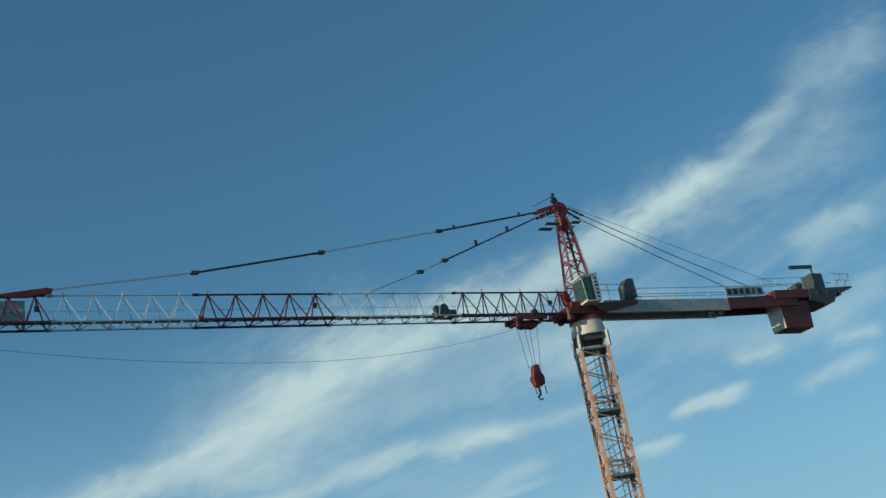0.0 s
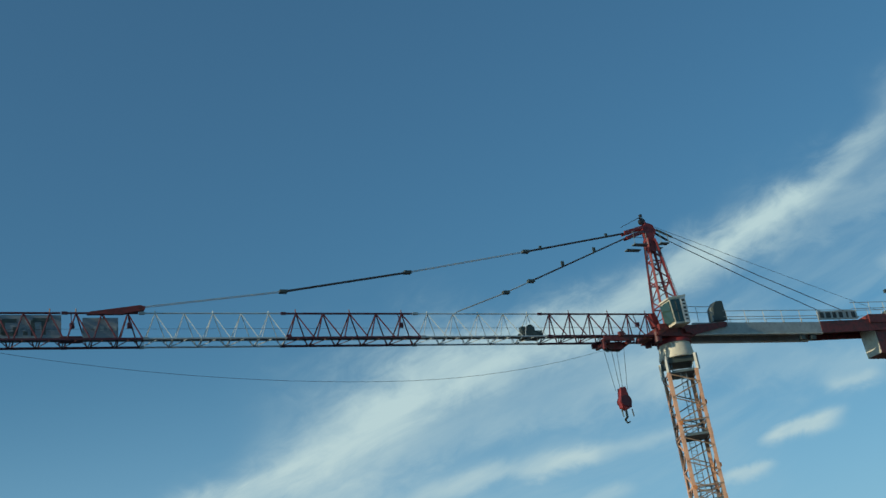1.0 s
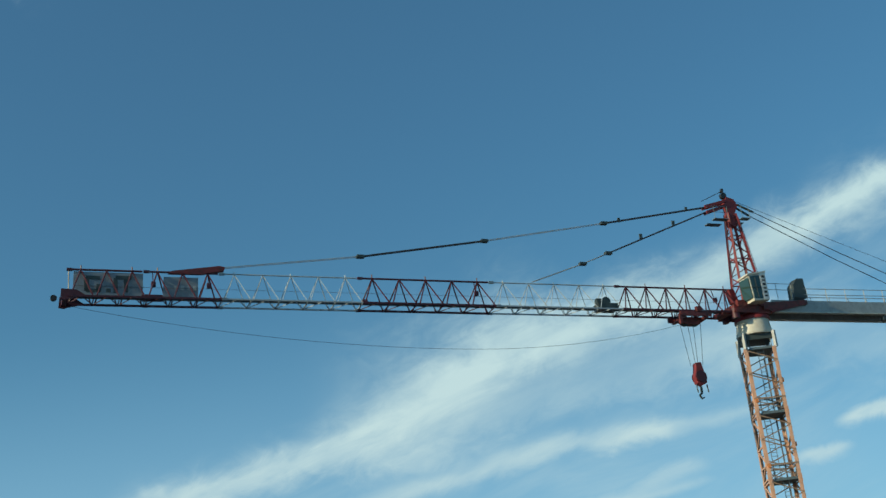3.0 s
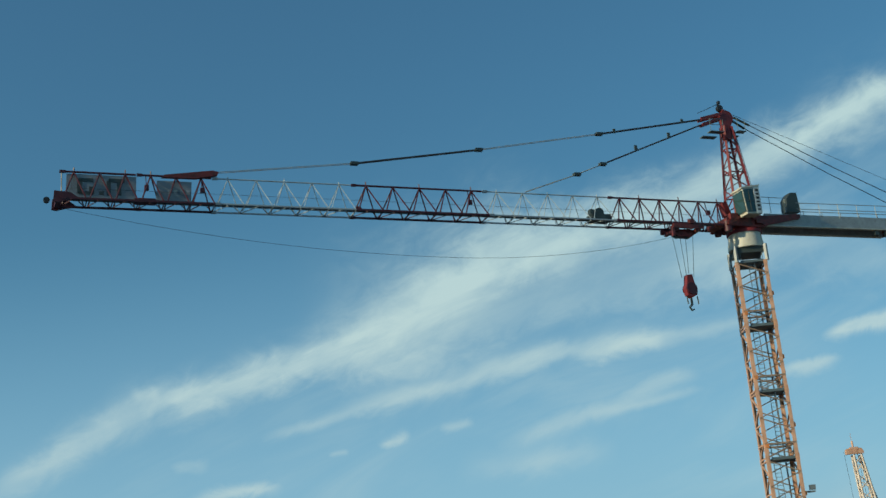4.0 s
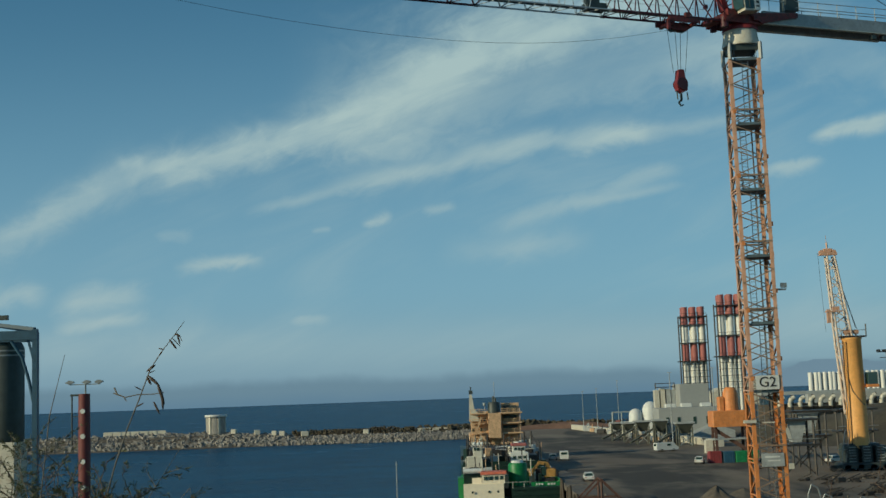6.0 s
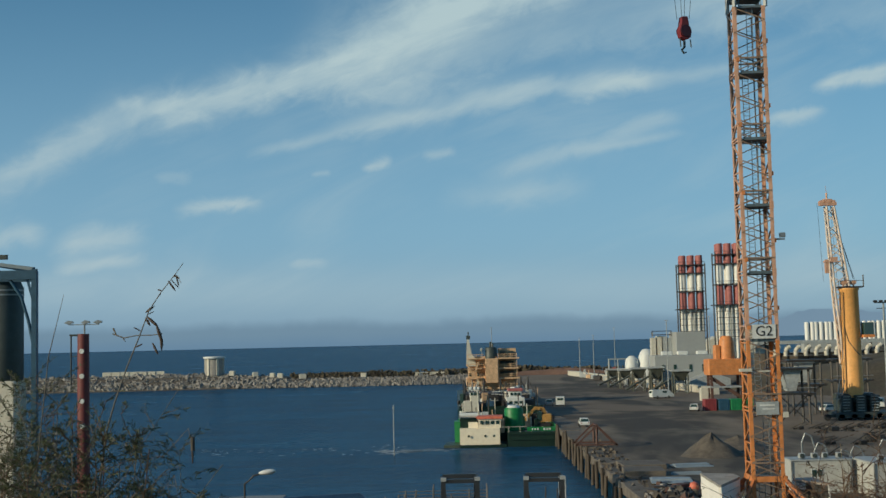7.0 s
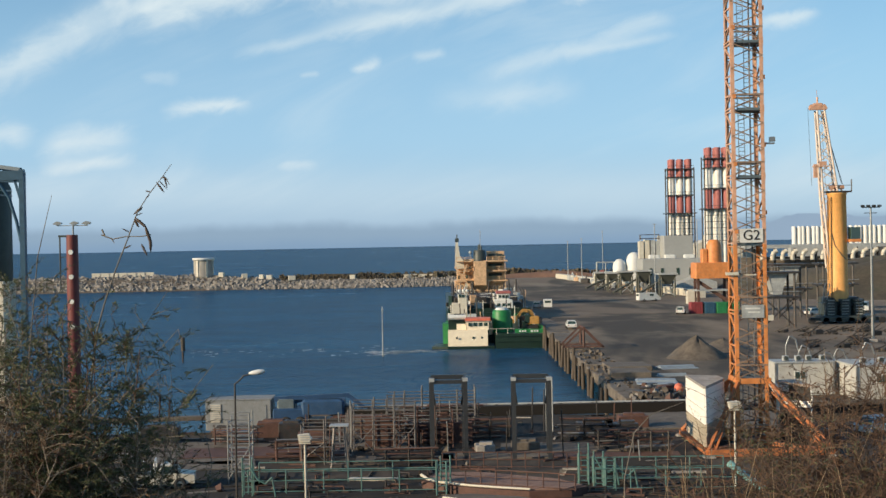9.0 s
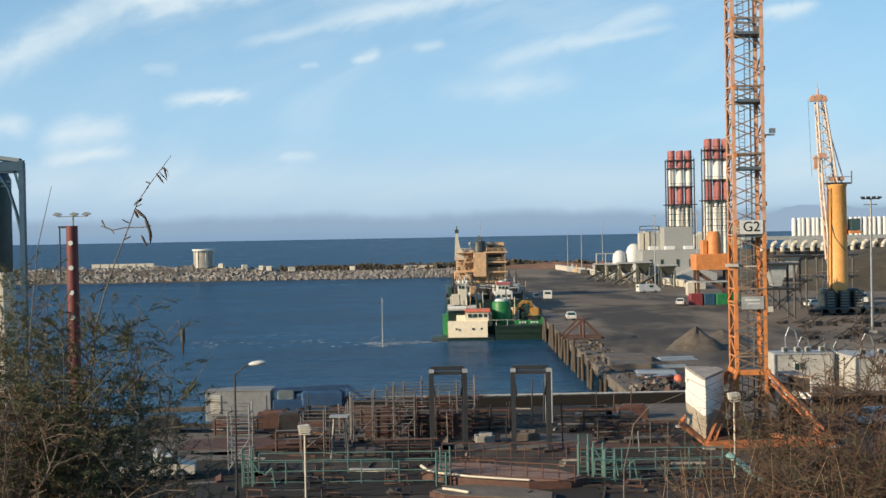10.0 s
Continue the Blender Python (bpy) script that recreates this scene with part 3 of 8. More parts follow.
for i in range(6):
    w = math.tau * i / 6
    part("rib", Geo().box((3.9 * math.cos(w), 3.9 * math.sin(w), 3.45), (0.5, 0.9, 6.9), math.degrees(w)), M_CREAM, beacon)

# scrub and red earth behind the quay's far end
def heap(name, place, size, mat, label, category, seed, kind="", rough=0.25):
    g = Geo()
    m, k = 28, 9
    for j in range(k + 1):
        q = j / k
        for i in range(m):
            w = math.tau * i / m
            bump = 1 + rough * noise.noise(Vector((math.cos(w) * 2 + seed, math.sin(w) * 2, q * 2)))
            g.v.append((size[0] * (1 - q) * math.cos(w) * bump, size[1] * (1 - q) * math.sin(w) * bump,
                        size[2] * (q if rough < 0.2 else math.sin(q * 1.57)) * (bump if q > 0.2 else 1) - 0.05))
    g.f = [(j * m + i, j * m + (i + 1) % m, (j + 1) * m + (i + 1) % m, (j + 1) * m + i) for j in range(k) for i in range(m)]
    g.s = [True] * len(g.f)
    return solo(name, g, mat, label, category, kind, place)


heap("earth_bank", (45, 512, 0), (26, 9, 2.3), M_EARTH, "low bank of red earth beyond the quay", "earth bank", 1)
heap("scrub_bank", (18, 530, -1), (60, 12, 3.9), M_SCRUBLAND, "dark scrub-covered bank", "scrub", 2, "structure")
heap("scrub_bank", (-45, 535, -1), (50, 10, 3.0), M_SCRUBLAND, "dark scrub-covered bank", "scrub", 3, "structure")
heap("scrub_rise", (135, 330, -1), (62, 60, 11), M_SCRUBLAND, "dark scrubby rise beyond the yard", "scrub", 4, "structure")
heap("scrub_rise", (230, 480, -1), (120, 90, 14), M_SCRUBLAND, "dark scrubby rise beyond the yard", "scrub", 6, "structure")


# low bushes along the banks
bush = Geo()
for i in range(900):
    x = rnd.uniform(-70, 85)
    w = 1.0 if -4 < x < 60 else 0.6
    y = rnd.uniform(518, 534) if x < 20 else rnd.uniform(513, 530)
    bush.stone((x, y, rnd.uniform(0.6, 2.2 + 1.5 * max(0.0, noise.noise(Vector((x * 0.05, 2.0, 0)))) * 2)), rnd.uniform(0.4, 1.3) * w, rnd, 0.8)
solo("scrub_bushes", bush, M_SCRUBLAND, "low dark scrub bushes along the far bank", "scrub", "stuff")

# blue bank far beyond the sea: haze painted as a glowing sheet
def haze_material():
    made = bpy.data.materials.new("glowing painted haze")
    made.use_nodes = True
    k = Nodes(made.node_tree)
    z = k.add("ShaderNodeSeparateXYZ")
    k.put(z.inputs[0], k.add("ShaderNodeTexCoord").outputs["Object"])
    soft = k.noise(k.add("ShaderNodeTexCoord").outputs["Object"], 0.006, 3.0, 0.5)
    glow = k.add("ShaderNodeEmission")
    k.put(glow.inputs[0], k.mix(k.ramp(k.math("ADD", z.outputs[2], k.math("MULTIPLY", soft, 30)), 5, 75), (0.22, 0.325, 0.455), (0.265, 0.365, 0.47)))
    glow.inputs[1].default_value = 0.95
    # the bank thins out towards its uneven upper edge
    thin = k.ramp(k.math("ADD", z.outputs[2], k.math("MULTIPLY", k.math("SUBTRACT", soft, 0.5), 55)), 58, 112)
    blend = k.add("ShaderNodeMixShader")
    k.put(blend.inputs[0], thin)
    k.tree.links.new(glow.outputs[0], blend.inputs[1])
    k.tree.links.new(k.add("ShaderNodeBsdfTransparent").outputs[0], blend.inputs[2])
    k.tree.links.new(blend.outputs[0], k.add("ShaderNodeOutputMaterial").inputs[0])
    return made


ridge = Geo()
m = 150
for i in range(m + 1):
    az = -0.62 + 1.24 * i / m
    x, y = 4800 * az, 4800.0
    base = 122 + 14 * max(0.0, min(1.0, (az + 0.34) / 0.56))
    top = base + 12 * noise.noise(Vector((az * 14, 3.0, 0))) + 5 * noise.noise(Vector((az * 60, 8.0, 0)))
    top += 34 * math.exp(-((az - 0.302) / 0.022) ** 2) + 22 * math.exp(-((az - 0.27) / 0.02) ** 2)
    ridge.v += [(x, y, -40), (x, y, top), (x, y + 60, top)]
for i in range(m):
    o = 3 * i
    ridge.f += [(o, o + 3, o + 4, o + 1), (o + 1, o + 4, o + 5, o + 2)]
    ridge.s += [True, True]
solo("backdrop", ridge, haze_material(), "blue glowing backdrop of painted haze on the horizon", "distance", "structure")


# the hill's haze is put into a glowing colour
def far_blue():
    made = bpy.data.materials.new("far hill with painted haze")
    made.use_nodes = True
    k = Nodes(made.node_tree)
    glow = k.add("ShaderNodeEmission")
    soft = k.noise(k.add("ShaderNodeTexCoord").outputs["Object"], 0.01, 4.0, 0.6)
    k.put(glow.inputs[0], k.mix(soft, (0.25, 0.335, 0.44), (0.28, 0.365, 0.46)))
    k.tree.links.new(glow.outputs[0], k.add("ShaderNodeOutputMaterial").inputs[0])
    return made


hill_far = Geo()
m = 60
for i in range(m + 1):
    q = i / m
    x = 1180 + 1500 * q
    rise = min(1.0, q / 0.10)
    top = 20 + rise * (54 + 24 * math.exp(-((q - 0.17) / 0.13) ** 2)) + 10 * noise.noise(Vector((q * 12, 5.0, 0))) + 5 * noise.noise(Vector((q * 40, 9.0, 0)))
    hill_far.v += [(x, 4790, -40), (x, 4790, top), (x, 4799, top - 30)]
for i in range(m):
    o = 3 * i
    hill_far.f += [(o, o + 3, o + 4, o + 1), (o + 1, o + 4, o + 5, o + 2)]
    hill_far.s += [True, True]
solo("far_hill", hill_far, far_blue(), "blue hill on the horizon, haze in its colour", "hill", "structure")


# thin foam drifting from the moored vessel
foam = Geo()
fr = random.Random(9)
for i in range(70):
    q = fr.random()
    x, y = -1.5 - 11 * q + fr.gauss(0, 0.6), 209 - 3 * q + fr.gauss(0, 1.0 + 1.5 * q)
    w, d = fr.uniform(0.3, 1.6), fr.uniform(0.15, 0.5)
    ring = [(x + w * math.cos(a) * fr.uniform(0.6, 1.1), y + d * math.sin(a) * fr.uniform(0.6, 1.1), WATER + 0.02) for a in [math.tau * k / 8 for k in range(8)]]
    foam.add(ring, [tuple(range(8))])
for i in range(60):
    x, y = fr.uniform(-45, -8), fr.gauss(212, 4)
    w, d = fr.uniform(0.2, 0.9), fr.uniform(0.1, 0.3)
    foam.add([(x + w * math.cos(math.tau * k / 7) * fr.uniform(0.5, 1.1), y + d * math.sin(math.tau * k / 7), WATER + 0.02) for k in range(7)], [tuple(range(7))])
M_FOAM = material("thin sea foam", (0.42, 0.48, 0.52), 0.8, vary=0.3, scale=3)
solo("sea_foam", foam, M_FOAM, "thin broken white foam on the water", "foam", "stuff")

# ---- the tower crane ----
CRANE = (22.76, 92.23, 0.0)
SLEW = pose(0, 0, 0, 0, 0, -157.6)      # local x runs out along the jib, local y towards the embankment
JIB_Z = 42.75
crane = thing("tower_crane", CRANE, "orange and red tower crane with a red and white lattice jib", "tower crane")

# mast: square lattice sections of 5 m
HALF = 1.16
section = Geo()
corners = [(-HALF, -HALF), (HALF, -HALF), (HALF, HALF), (-HALF, HALF)]
for x, y in corners:
    # angle-iron chord: two legs that meet at the corner
    ix, iy = -math.copysign(0.1, x), -math.copysign(0.1, y)
    section.beam((x + ix, y, 0), (x + ix, y, 5.0), 0.26, 0.07, (0, 1, 0)).beam((x, y + iy, 0), (x, y + iy, 5.0), 0.07, 0.26, (0, 1, 0))
    section.box((x + ix * 0.5, y + iy * 0.5, 0.14), (0.22, 0.22, 0.28)).box((x + ix * 0.5, y + iy * 0.5, 4.86), (0.22, 0.22, 0.28))
bracing, side_bracing = Geo(), Geo()
for k in range(4):
    (x0, y0), (x1, y1) = corners[k], corners[(k + 1) % 4]
    if k % 2 == 0:
        bracing.tube((x0, y0, 0.1), (x1, y1, 1.0), 0.045, n=4, caps=False).tube((x1, y1, 0.1), (x0, y0, 1.0), 0.045, n=4, caps=False)
        lattice(bracing, ((x0, y0, 1.1), (x0, y0, 4.9)), ((x1, y1, 1.1), (x1, y1, 4.9)), 4, 0.055)
        bracing.beam((x0, y0, 1.08), (x1, y1, 1.08), 0.12, 0.12)
    else:
        lattice(side_bracing, ((x0, y0, 0.1), (x0, y0, 4.9)), ((x1, y1, 0.1), (x1, y1, 4.9)), 4, 0.075, k == 1)
        for z in (0.1, 1.08, 2.5, 4.85):
            side_bracing.beam((x0, y0, z), (x1, y1, z), 0.1, 0.1)
        # gusset plates where the diagonals meet the chords
        for z in (1.3, 2.5, 3.7):
            side_bracing.box((x0 * 0.985, y0 * 0.88, z), (0.05, 0.22, 0.3)).box((x1 * 0.985, y1 * 0.88, z + 0.1), (0.05, 0.22, 0.3))
mesh_section = {True: section.mesh("mast_section", M_ORANGE), False: section.mesh("mast_section", M_PALE)}
# front and back bars take the shaded tone, side bars the plain paint
mesh_bars = {low: [g.mesh("mast_bar", M_BAR) for g in bracing.pieces()] + [g.mesh("mast_bar", M_ORANGE if low else M_PALE) for g in side_bracing.pieces()] for low in (True, False)}
deck = Geo().box((0.1, 0, 0), (2.0, 2.15, 0.09))
deck.box((0.12, -1.0, 0.05), (1.75, 0.05, 0.22)).box((0.12, 1.0, 0.05), (1.75, 0.05, 0.22))
for x in (-0.7, 0.95):
    for z in (0.55, 1.05):
        deck.beam((x, -0.95, z), (x, 0.95, z), 0.04)
for y in (-0.95, 0.95):
    deck.beam((-0.7, y, 1.05), (0.95, y, 1.05), 0.045)
    for x in (-0.7, 0.95):
        deck.beam((x, y, 0), (x, y, 1.05), 0.04)
mesh_decks = [g.mesh("landing", M_DECK) for g in deck.pieces()]
ladder = Geo()
for x in (-0.32, 0.12):
    ladder.beam((x, 0.55, 0), (x, 0.75, 5.0), 0.05)
for i in range(16):
    ladder.beam((-0.32, 0.55 + 0.2 * i / 16, 0.2 + i * 0.3), (0.12, 0.55 + 0.2 * i / 16, 0.2 + i * 0.3), 0.035)
mesh_ladder = ladder.mesh("ladder", M_GALV)
for i in range(8):
    z = -0.1 + 5.0 * i if i else 0.6
    low = 0.6 if i == 0 else 0.0
    m = pose(-0.05, 0, 4.85 - 5 + 5 * i, 0, 0, -2) if i else pose(-0.05, 0, 0.55, 0, 0, -2) @ Matrix.Diagonal((1, 1, 0.86, 1))
    one = share("mast_section", mesh_section[i < 3], crane, m)
    for data in mesh_bars[i < 3]:
        share("mast_bar", data, one, Matrix.Identity(4))
    share("ladder", mesh_ladder, one, pose(0, 0, 0, 0, 0, 180 * (i % 2)))
    for k, data in enumerate(mesh_decks):
        share("landing" if k == 0 else "landing_bar", data, one, pose(0, 0, 4.95 if i else 5.0))
# electric boxes and lamps clamped to the mast
part("lamp_bracket", Geo().box((1.5, -0.9, 22.3), (0.8, 0.25, 0.12)).box((1.75, -0.9, 22.6), (0.4, 0.3, 0.35)).beam((1.1, -0.9, 21.9), (1.1, -0.9, 22.6), 0.12), M_GALV, crane)
part("lamp_bracket", Geo().box((1.35, -1.1, 9.4), (0.4, 0.3, 0.4)), M_CREAM, crane)
for z in (37.2, 32.3, 27.2, 22.2, 17.2, 12.3):
    part("tie_plate", Geo().box((HALF + 0.02, -HALF + 0.1, z), (0.1, 0.24, 0.3)), M_ORANGE, crane)
    part("tie_plate", Geo().box((-HALF + 0.1, -HALF - 0.02, z - 1.4), (0.24, 0.1, 0.3)), M_ORANGE, crane)
board = part("sign_board", Geo().box((0.0, -1.28, 15.5), (1.72, 0.06, 1.02), 0, 0.0), M_WHITE, crane, "white board with black lettering G2")
words("G2", 1.05, M_BLACK, board, pose(0.0, -1.325, 15.5, 90, 0, 0))
part("name_plate", Geo().box((0.03, -1.28, 9.9), (1.65, 0.06, 0.95)), M_GREY, crane, "grey plate with worn lettering")
part("plate_lettering", Geo().box((0.0, -1.32, 10.12), (1.1, 0.02, 0.12)).box((0.1, -1.32, 9.85), (0.9, 0.02, 0.1)), M_WHITE, crane)
part("flood_lamp", Geo().box((-1.45, -1.2, 12.7), (0.9, 0.35, 0.22)).beam((-1.2, -1.1, 12.6), (0.4, -1.15, 12.6), 0.08), M_CREAM, crane, "cream work lamp")
part("conduit", Geo().tube((0.62, 1.0, 0.5), (0.62, 1.0, 39.5), 0.06, n=5), M_CABLE, crane)

# cruciform base with knee braces
BASE = 4.4
DEEP = {-1: -5.9, 1: 3.8}      # the frame reaches further towards the embankment
base = part("base_frame", Geo().beam((-BASE, DEEP[-1], 0.30), (BASE, DEEP[-1], 0.30), 0.45, 0.5).beam((-BASE, DEEP[1], 0.30), (BASE, DEEP[1], 0.30), 0.45, 0.5)
            .beam((-BASE, DEEP[-1], 0.30), (-BASE, DEEP[1], 0.30), 0.45, 0.30).beam((BASE, DEEP[-1], 0.30), (BASE, DEEP[1], 0.30), 0.45, 0.30)
            .beam((-BASE, DEEP[-1], 0.28), (BASE, DEEP[1], 0.28), 0.4, 0.46).beam((-BASE, DEEP[1], 0.28), (BASE, DEEP[-1], 0.28), 0.4, 0.28), M_BASE, crane)
for x in (-1, 1):
    for y in (-1, 1):
        knee = Geo().beam((x * HALF, y * HALF, 4.7), (x * BASE, DEEP[y], 0.5), 0.22)
        knee.beam((x * (HALF + 0.2), y * HALF, 3.9), (x * (BASE - 0.5), DEEP[y], 0.5), 0.14)
        lattice(knee, ((x * HALF, y * HALF, 4.6), (x * BASE, DEEP[y], 0.5)), ((x * (HALF + 0.2), y * HALF, 3.9), (x * (BASE - 0.5), DEEP[y], 0.5)), 7, 0.05)
        part("knee_brace", knee, M_BASE, crane)
        part("foot", Geo().box((x * BASE, DEEP[y], 0.06), (0.9, 0.9, 0.13), 0, 0.05), M_CONCRETE, crane)
part("collar_frame", Geo().beam((-1.3, -1.15, 4.75), (1.3, -1.15, 4.75), 0.2, 0.4).beam((-1.3, 1.15, 4.75), (1.3, 1.15, 4.75), 0.2, 0.4)
     .beam((-1.15, -1.3, 4.75), (-1.15, 1.3, 4.75), 0.2, 0.4).beam((1.15, -1.3, 4.75), (1.15, 1.3, 4.75), 0.2, 0.4), M_ORANGE, crane)
# ballast: slabs stacked on the frame
# each slab is a wedge that fits between two arms of the frame
wedge = [(-4.52, -5.15), (-4.38, -5.2), (-2.0, -0.45), (-1.96, 0.2), (-2.1, 1.6), (-4.2, 2.34), (-4.36, 2.2)]
M_RAW = material("raw ballast concrete", (0.40, 0.35, 0.27), 0.85, vary=0.3, scale=0.8, bump=0.3, stain=(0.22, 0.18, 0.13), amount=0.6)
for side, tall in ((1, 8), (-1, 7)):
    outline = [(x * side, y) if side > 0 else (3.3 - (x + 3.2) * 0.7, 0.6 + (y + 1.2) * 0.55) for x, y in wedge][::side]
    mesh_slab = Geo().prism(outline, 0, 0.475).mesh("ballast_block", M_BALLAST)
    mesh_slab_raw = Geo().prism(outline, 0, 0.235).mesh("ballast_block", M_RAW)
    for i in range(6):
        share("ballast_block", mesh_slab_raw, crane, pose(0.02 * math.sin(i * 5), 0.02 * math.cos(i * 7), 0.60 + i * 0.265, 0, 0, 0.3 * math.sin(i * 3)))
    for i in range(tall - 3):
        share("ballast_block", mesh_slab, crane, pose(0.025 * math.sin(i * 4), 0.025 * math.cos(i * 9), 2.2 + i * 0.51, 0, 0, 0.3 * math.sin(i * 3)))
    part("ballast_core", Geo().prism([(side * 3.2 * -1 + (x + side * 3.2) * 0.95, (y + 0.6) * 0.95 - 0.6) for x, y in outline], 0.6, 2.2 + (tall - 3) * 0.51), M_STEEL, crane)
    part("ballast_cap", Geo().prism([(x * 1.005, y * 1.005) for x, y in outline], 0, 0.16), M_CONCRETE, crane, "grey concrete cap slab", pose(0, 0, 2.2 + (tall - 3) * 0.51))

# slewing ring
part("slewing_collar", Geo().lathe((0, 0, 41.0), [(1.38, 0), (1.42, 0.15), (1.3, 0.75), (1.25, 1.2)], 24), M_CREAM, crane, "pale steel collar")
# solid dark block added for the shade in the opening below the collar
part("recess_block", Geo().prism([(-1.05, -1.05), (1.05, -1.05), (1.05, 1.05), (-1.05, 1.05)], 40.55, 41.02), M_BOX, crane, "dark block painting the shaded recess under the collar")
funnel = Geo()
for x, y in corners:
    funnel.beam((x, y, 39.8), (x, y, 41.1), 0.22)
for g in funnel.pieces():
    part("collar_leg", g, M_GREY, crane)
part("slewing_ring", Geo().lathe((0, 0, 42.2), [(1.35, 0), (1.35, 0.25), (1.2, 0.3), (1.2, 0.45)], 24), M_RED, crane)

# upper works turn as one on the ring
def upper(name, geo, mat, label="", parent=None):
    return part(name, geo, mat, parent or crane, label, None if parent else SLEW)


M_TURRET = material("grimy dark red paint", (0.17, 0.022, 0.02), 0.55, stain=(0.045, 0.015, 0.012), amount=0.75, spread=(0.42, 0.6))
turret = Geo()
side_plate = [(2.3, 42.62), (2.0, 43.1), (1.0, 43.45), (-1.5, 43.5), (-4.6, 43.75), (-4.6, 43.4), (-1.6, 42.75), (-1.0, 42.55)]
for y in (-1.2, 1.12):
    upper("turret_plate", Geo().slab(side_plate, y, y + 0.1), M_TURRET, "dark red turret side plate")
turret.box((-0.1, 0, 42.75), (2.6, 2.3, 0.22)).box((-3.2, 0, 43.5), (2.8, 2.3, 0.12))
for x in (-4.4, -3.0, -1.5, 0.0, 1.4, 2.1):
    turret.beam((x, -1.15, 43.1 if x > -2 else 43.45), (x, 1.15, 43.1 if x > -2 else 43.45), 0.16, 0.34 if x > -2 else 0.2)
turret.beam((2.2, 1.25, 42.7), (0.6, 1.28, 43.5), 0.14, 0.22).beam((-1.2, 1.25, 42.7), (0.4, 1.28, 43.5), 0.14, 0.22)
turret.box((1.6, 1.2, 43.3), (0.7, 0.3, 0.5)).box((-0.6, 1.3, 42.95), (0.6, 0.3, 0.35)).box((2.6, 0, 42.75), (0.8, 1.4, 0.3))
for g in turret.pieces():
    upper("turret_frame", g, M_TURRET, "dark red steel turret frame")
upper("slewing_motor", Geo().tube((2.0, 0.9, 42.2), (2.0, 0.9, 43.0), 0.3, n=10), M_DARKRED)
upper("slewing_motor", Geo().tube((1.9, -0.7, 42.3), (1.9, -0.7, 43.0), 0.26, n=10), M_DARKRED)
# cab on the embankment side of the turret
cab = upper("cab", Geo().slab([(0.55, 43.55), (0.72, 45.55), (-0.75, 45.8), (-0.75, 43.6)], 1.0, 2.3), M_CREAM, "cream operator's cab with tinted glass")
cab.matrix_basis = SLEW @ pose(0.5, 0.0, -0.35)
part("cab_glass", Geo().slab([(0.66, 43.75), (0.80, 45.4), (0.60, 45.4), (0.45, 43.75)], 1.05, 2.25), M_GLASS, cab, "dark green tinted glass")
part("side_glass", Geo().slab([(0.5, 43.68), (0.64, 45.48), (-0.25, 45.6), (-0.25, 43.72)], 2.27, 2.33), M_GLASS, cab)
part("cab_roof", Geo().slab([(0.85, 45.54), (0.85, 45.66), (-0.85, 45.95), (-0.85, 45.82)], 0.95, 2.38), M_CREAM, cab)
part("window_bar", Geo().beam((0.15, 2.35, 43.8), (0.2, 2.35, 45.4), 0.06).beam((-0.2, 2.35, 44.6), (0.6, 2.35, 44.6), 0.05), M_BOX, cab)
panel = part("name_panel", Geo().slab([(-0.3, 43.62), (-0.25, 45.75), (-0.78, 45.8), (-0.78, 43.65)], 2.29, 2.36), M_WHITE, cab, "white panel with dark upright marks")
for i in range(6):
    part("panel_mark", Geo().box((-0.53, 2.38, 43.92 + i * 0.31), (0.26, 0.02, 0.13 + 0.06 * (i % 2))), M_BLACK, panel)

# tower head: four legs drawn together below the apex
head = Geo()
feet = [(0.95, -0.7, 43.4), (0.95, 0.7, 43.4), (-1.1, 0.7, 43.4), (-1.1, -0.7, 43.4)]
tops = [(0.45, -0.25, 51.3), (0.45, 0.25, 51.3), (-0.25, 0.25, 51.3), (-0.25, -0.25, 51.3)]
for a, b in zip(feet, tops):
    head.beam(a, b, 0.17)
for k in range(4):
    lattice(head, (feet[k], tops[k]), (feet[(k + 1) % 4], tops[(k + 1) % 4]), 9, 0.05, k % 2 == 0)
    for q in (0.25, 0.5, 0.75):
        head.beam(Vector(feet[k]).lerp(Vector(tops[k]), q), Vector(feet[(k + 1) % 4]).lerp(Vector(tops[(k + 1) % 4]), q), 0.08)
upper("tower_head", head, M_RED, "red lattice tower head")
apex = Geo().slab([(0.42, 50.2), (0.48, 51.6), (0.6, 52.2), (0.3, 52.75), (-0.35, 52.55), (-0.6, 52.05), (-0.2, 51.3), (-0.22, 50.2)], -0.24, 0.24)
apex.beam((0.5, -0.25, 52.35), (2.5, -0.25, 51.75), 0.12, 0.24).beam((0.5, 0.25, 52.35), (2.5, 0.25, 51.75), 0.12, 0.24)
apex.beam((0.5, -0.2, 52.0), (2.4, -0.2, 51.3), 0.12, 0.22).beam((0.5, 0.2, 52.0), (2.4, 0.2, 51.3), 0.12, 0.22)
upper("apex", apex, M_RED)
upper("sheave", Geo().tube((0.45, -0.15, 52.9), (0.45, 0.15, 52.9), 0.26, n=14).beam((0.45, 0, 52.7), (0.45, 0, 53.5), 0.08).box((0.45, 0, 53.4), (0.2, 0.2, 0.24)).beam((0.2, 0, 53.1), (0.75, 0, 53.2), 0.06), M_BLACK, "dark pulley and warning lamp")
step = Geo()
for side in (-1, 1):
    step.box((1.5, side * 0.55, 50.55), (1.3, 0.5, 0.06)).box((-0.85, side * 0.5, 50.75), (0.8, 0.5, 0.06))
for x in (0.9, 2.1):
    step.beam((x, 0.78, 50.55), (x, 0.78, 51.6), 0.035)
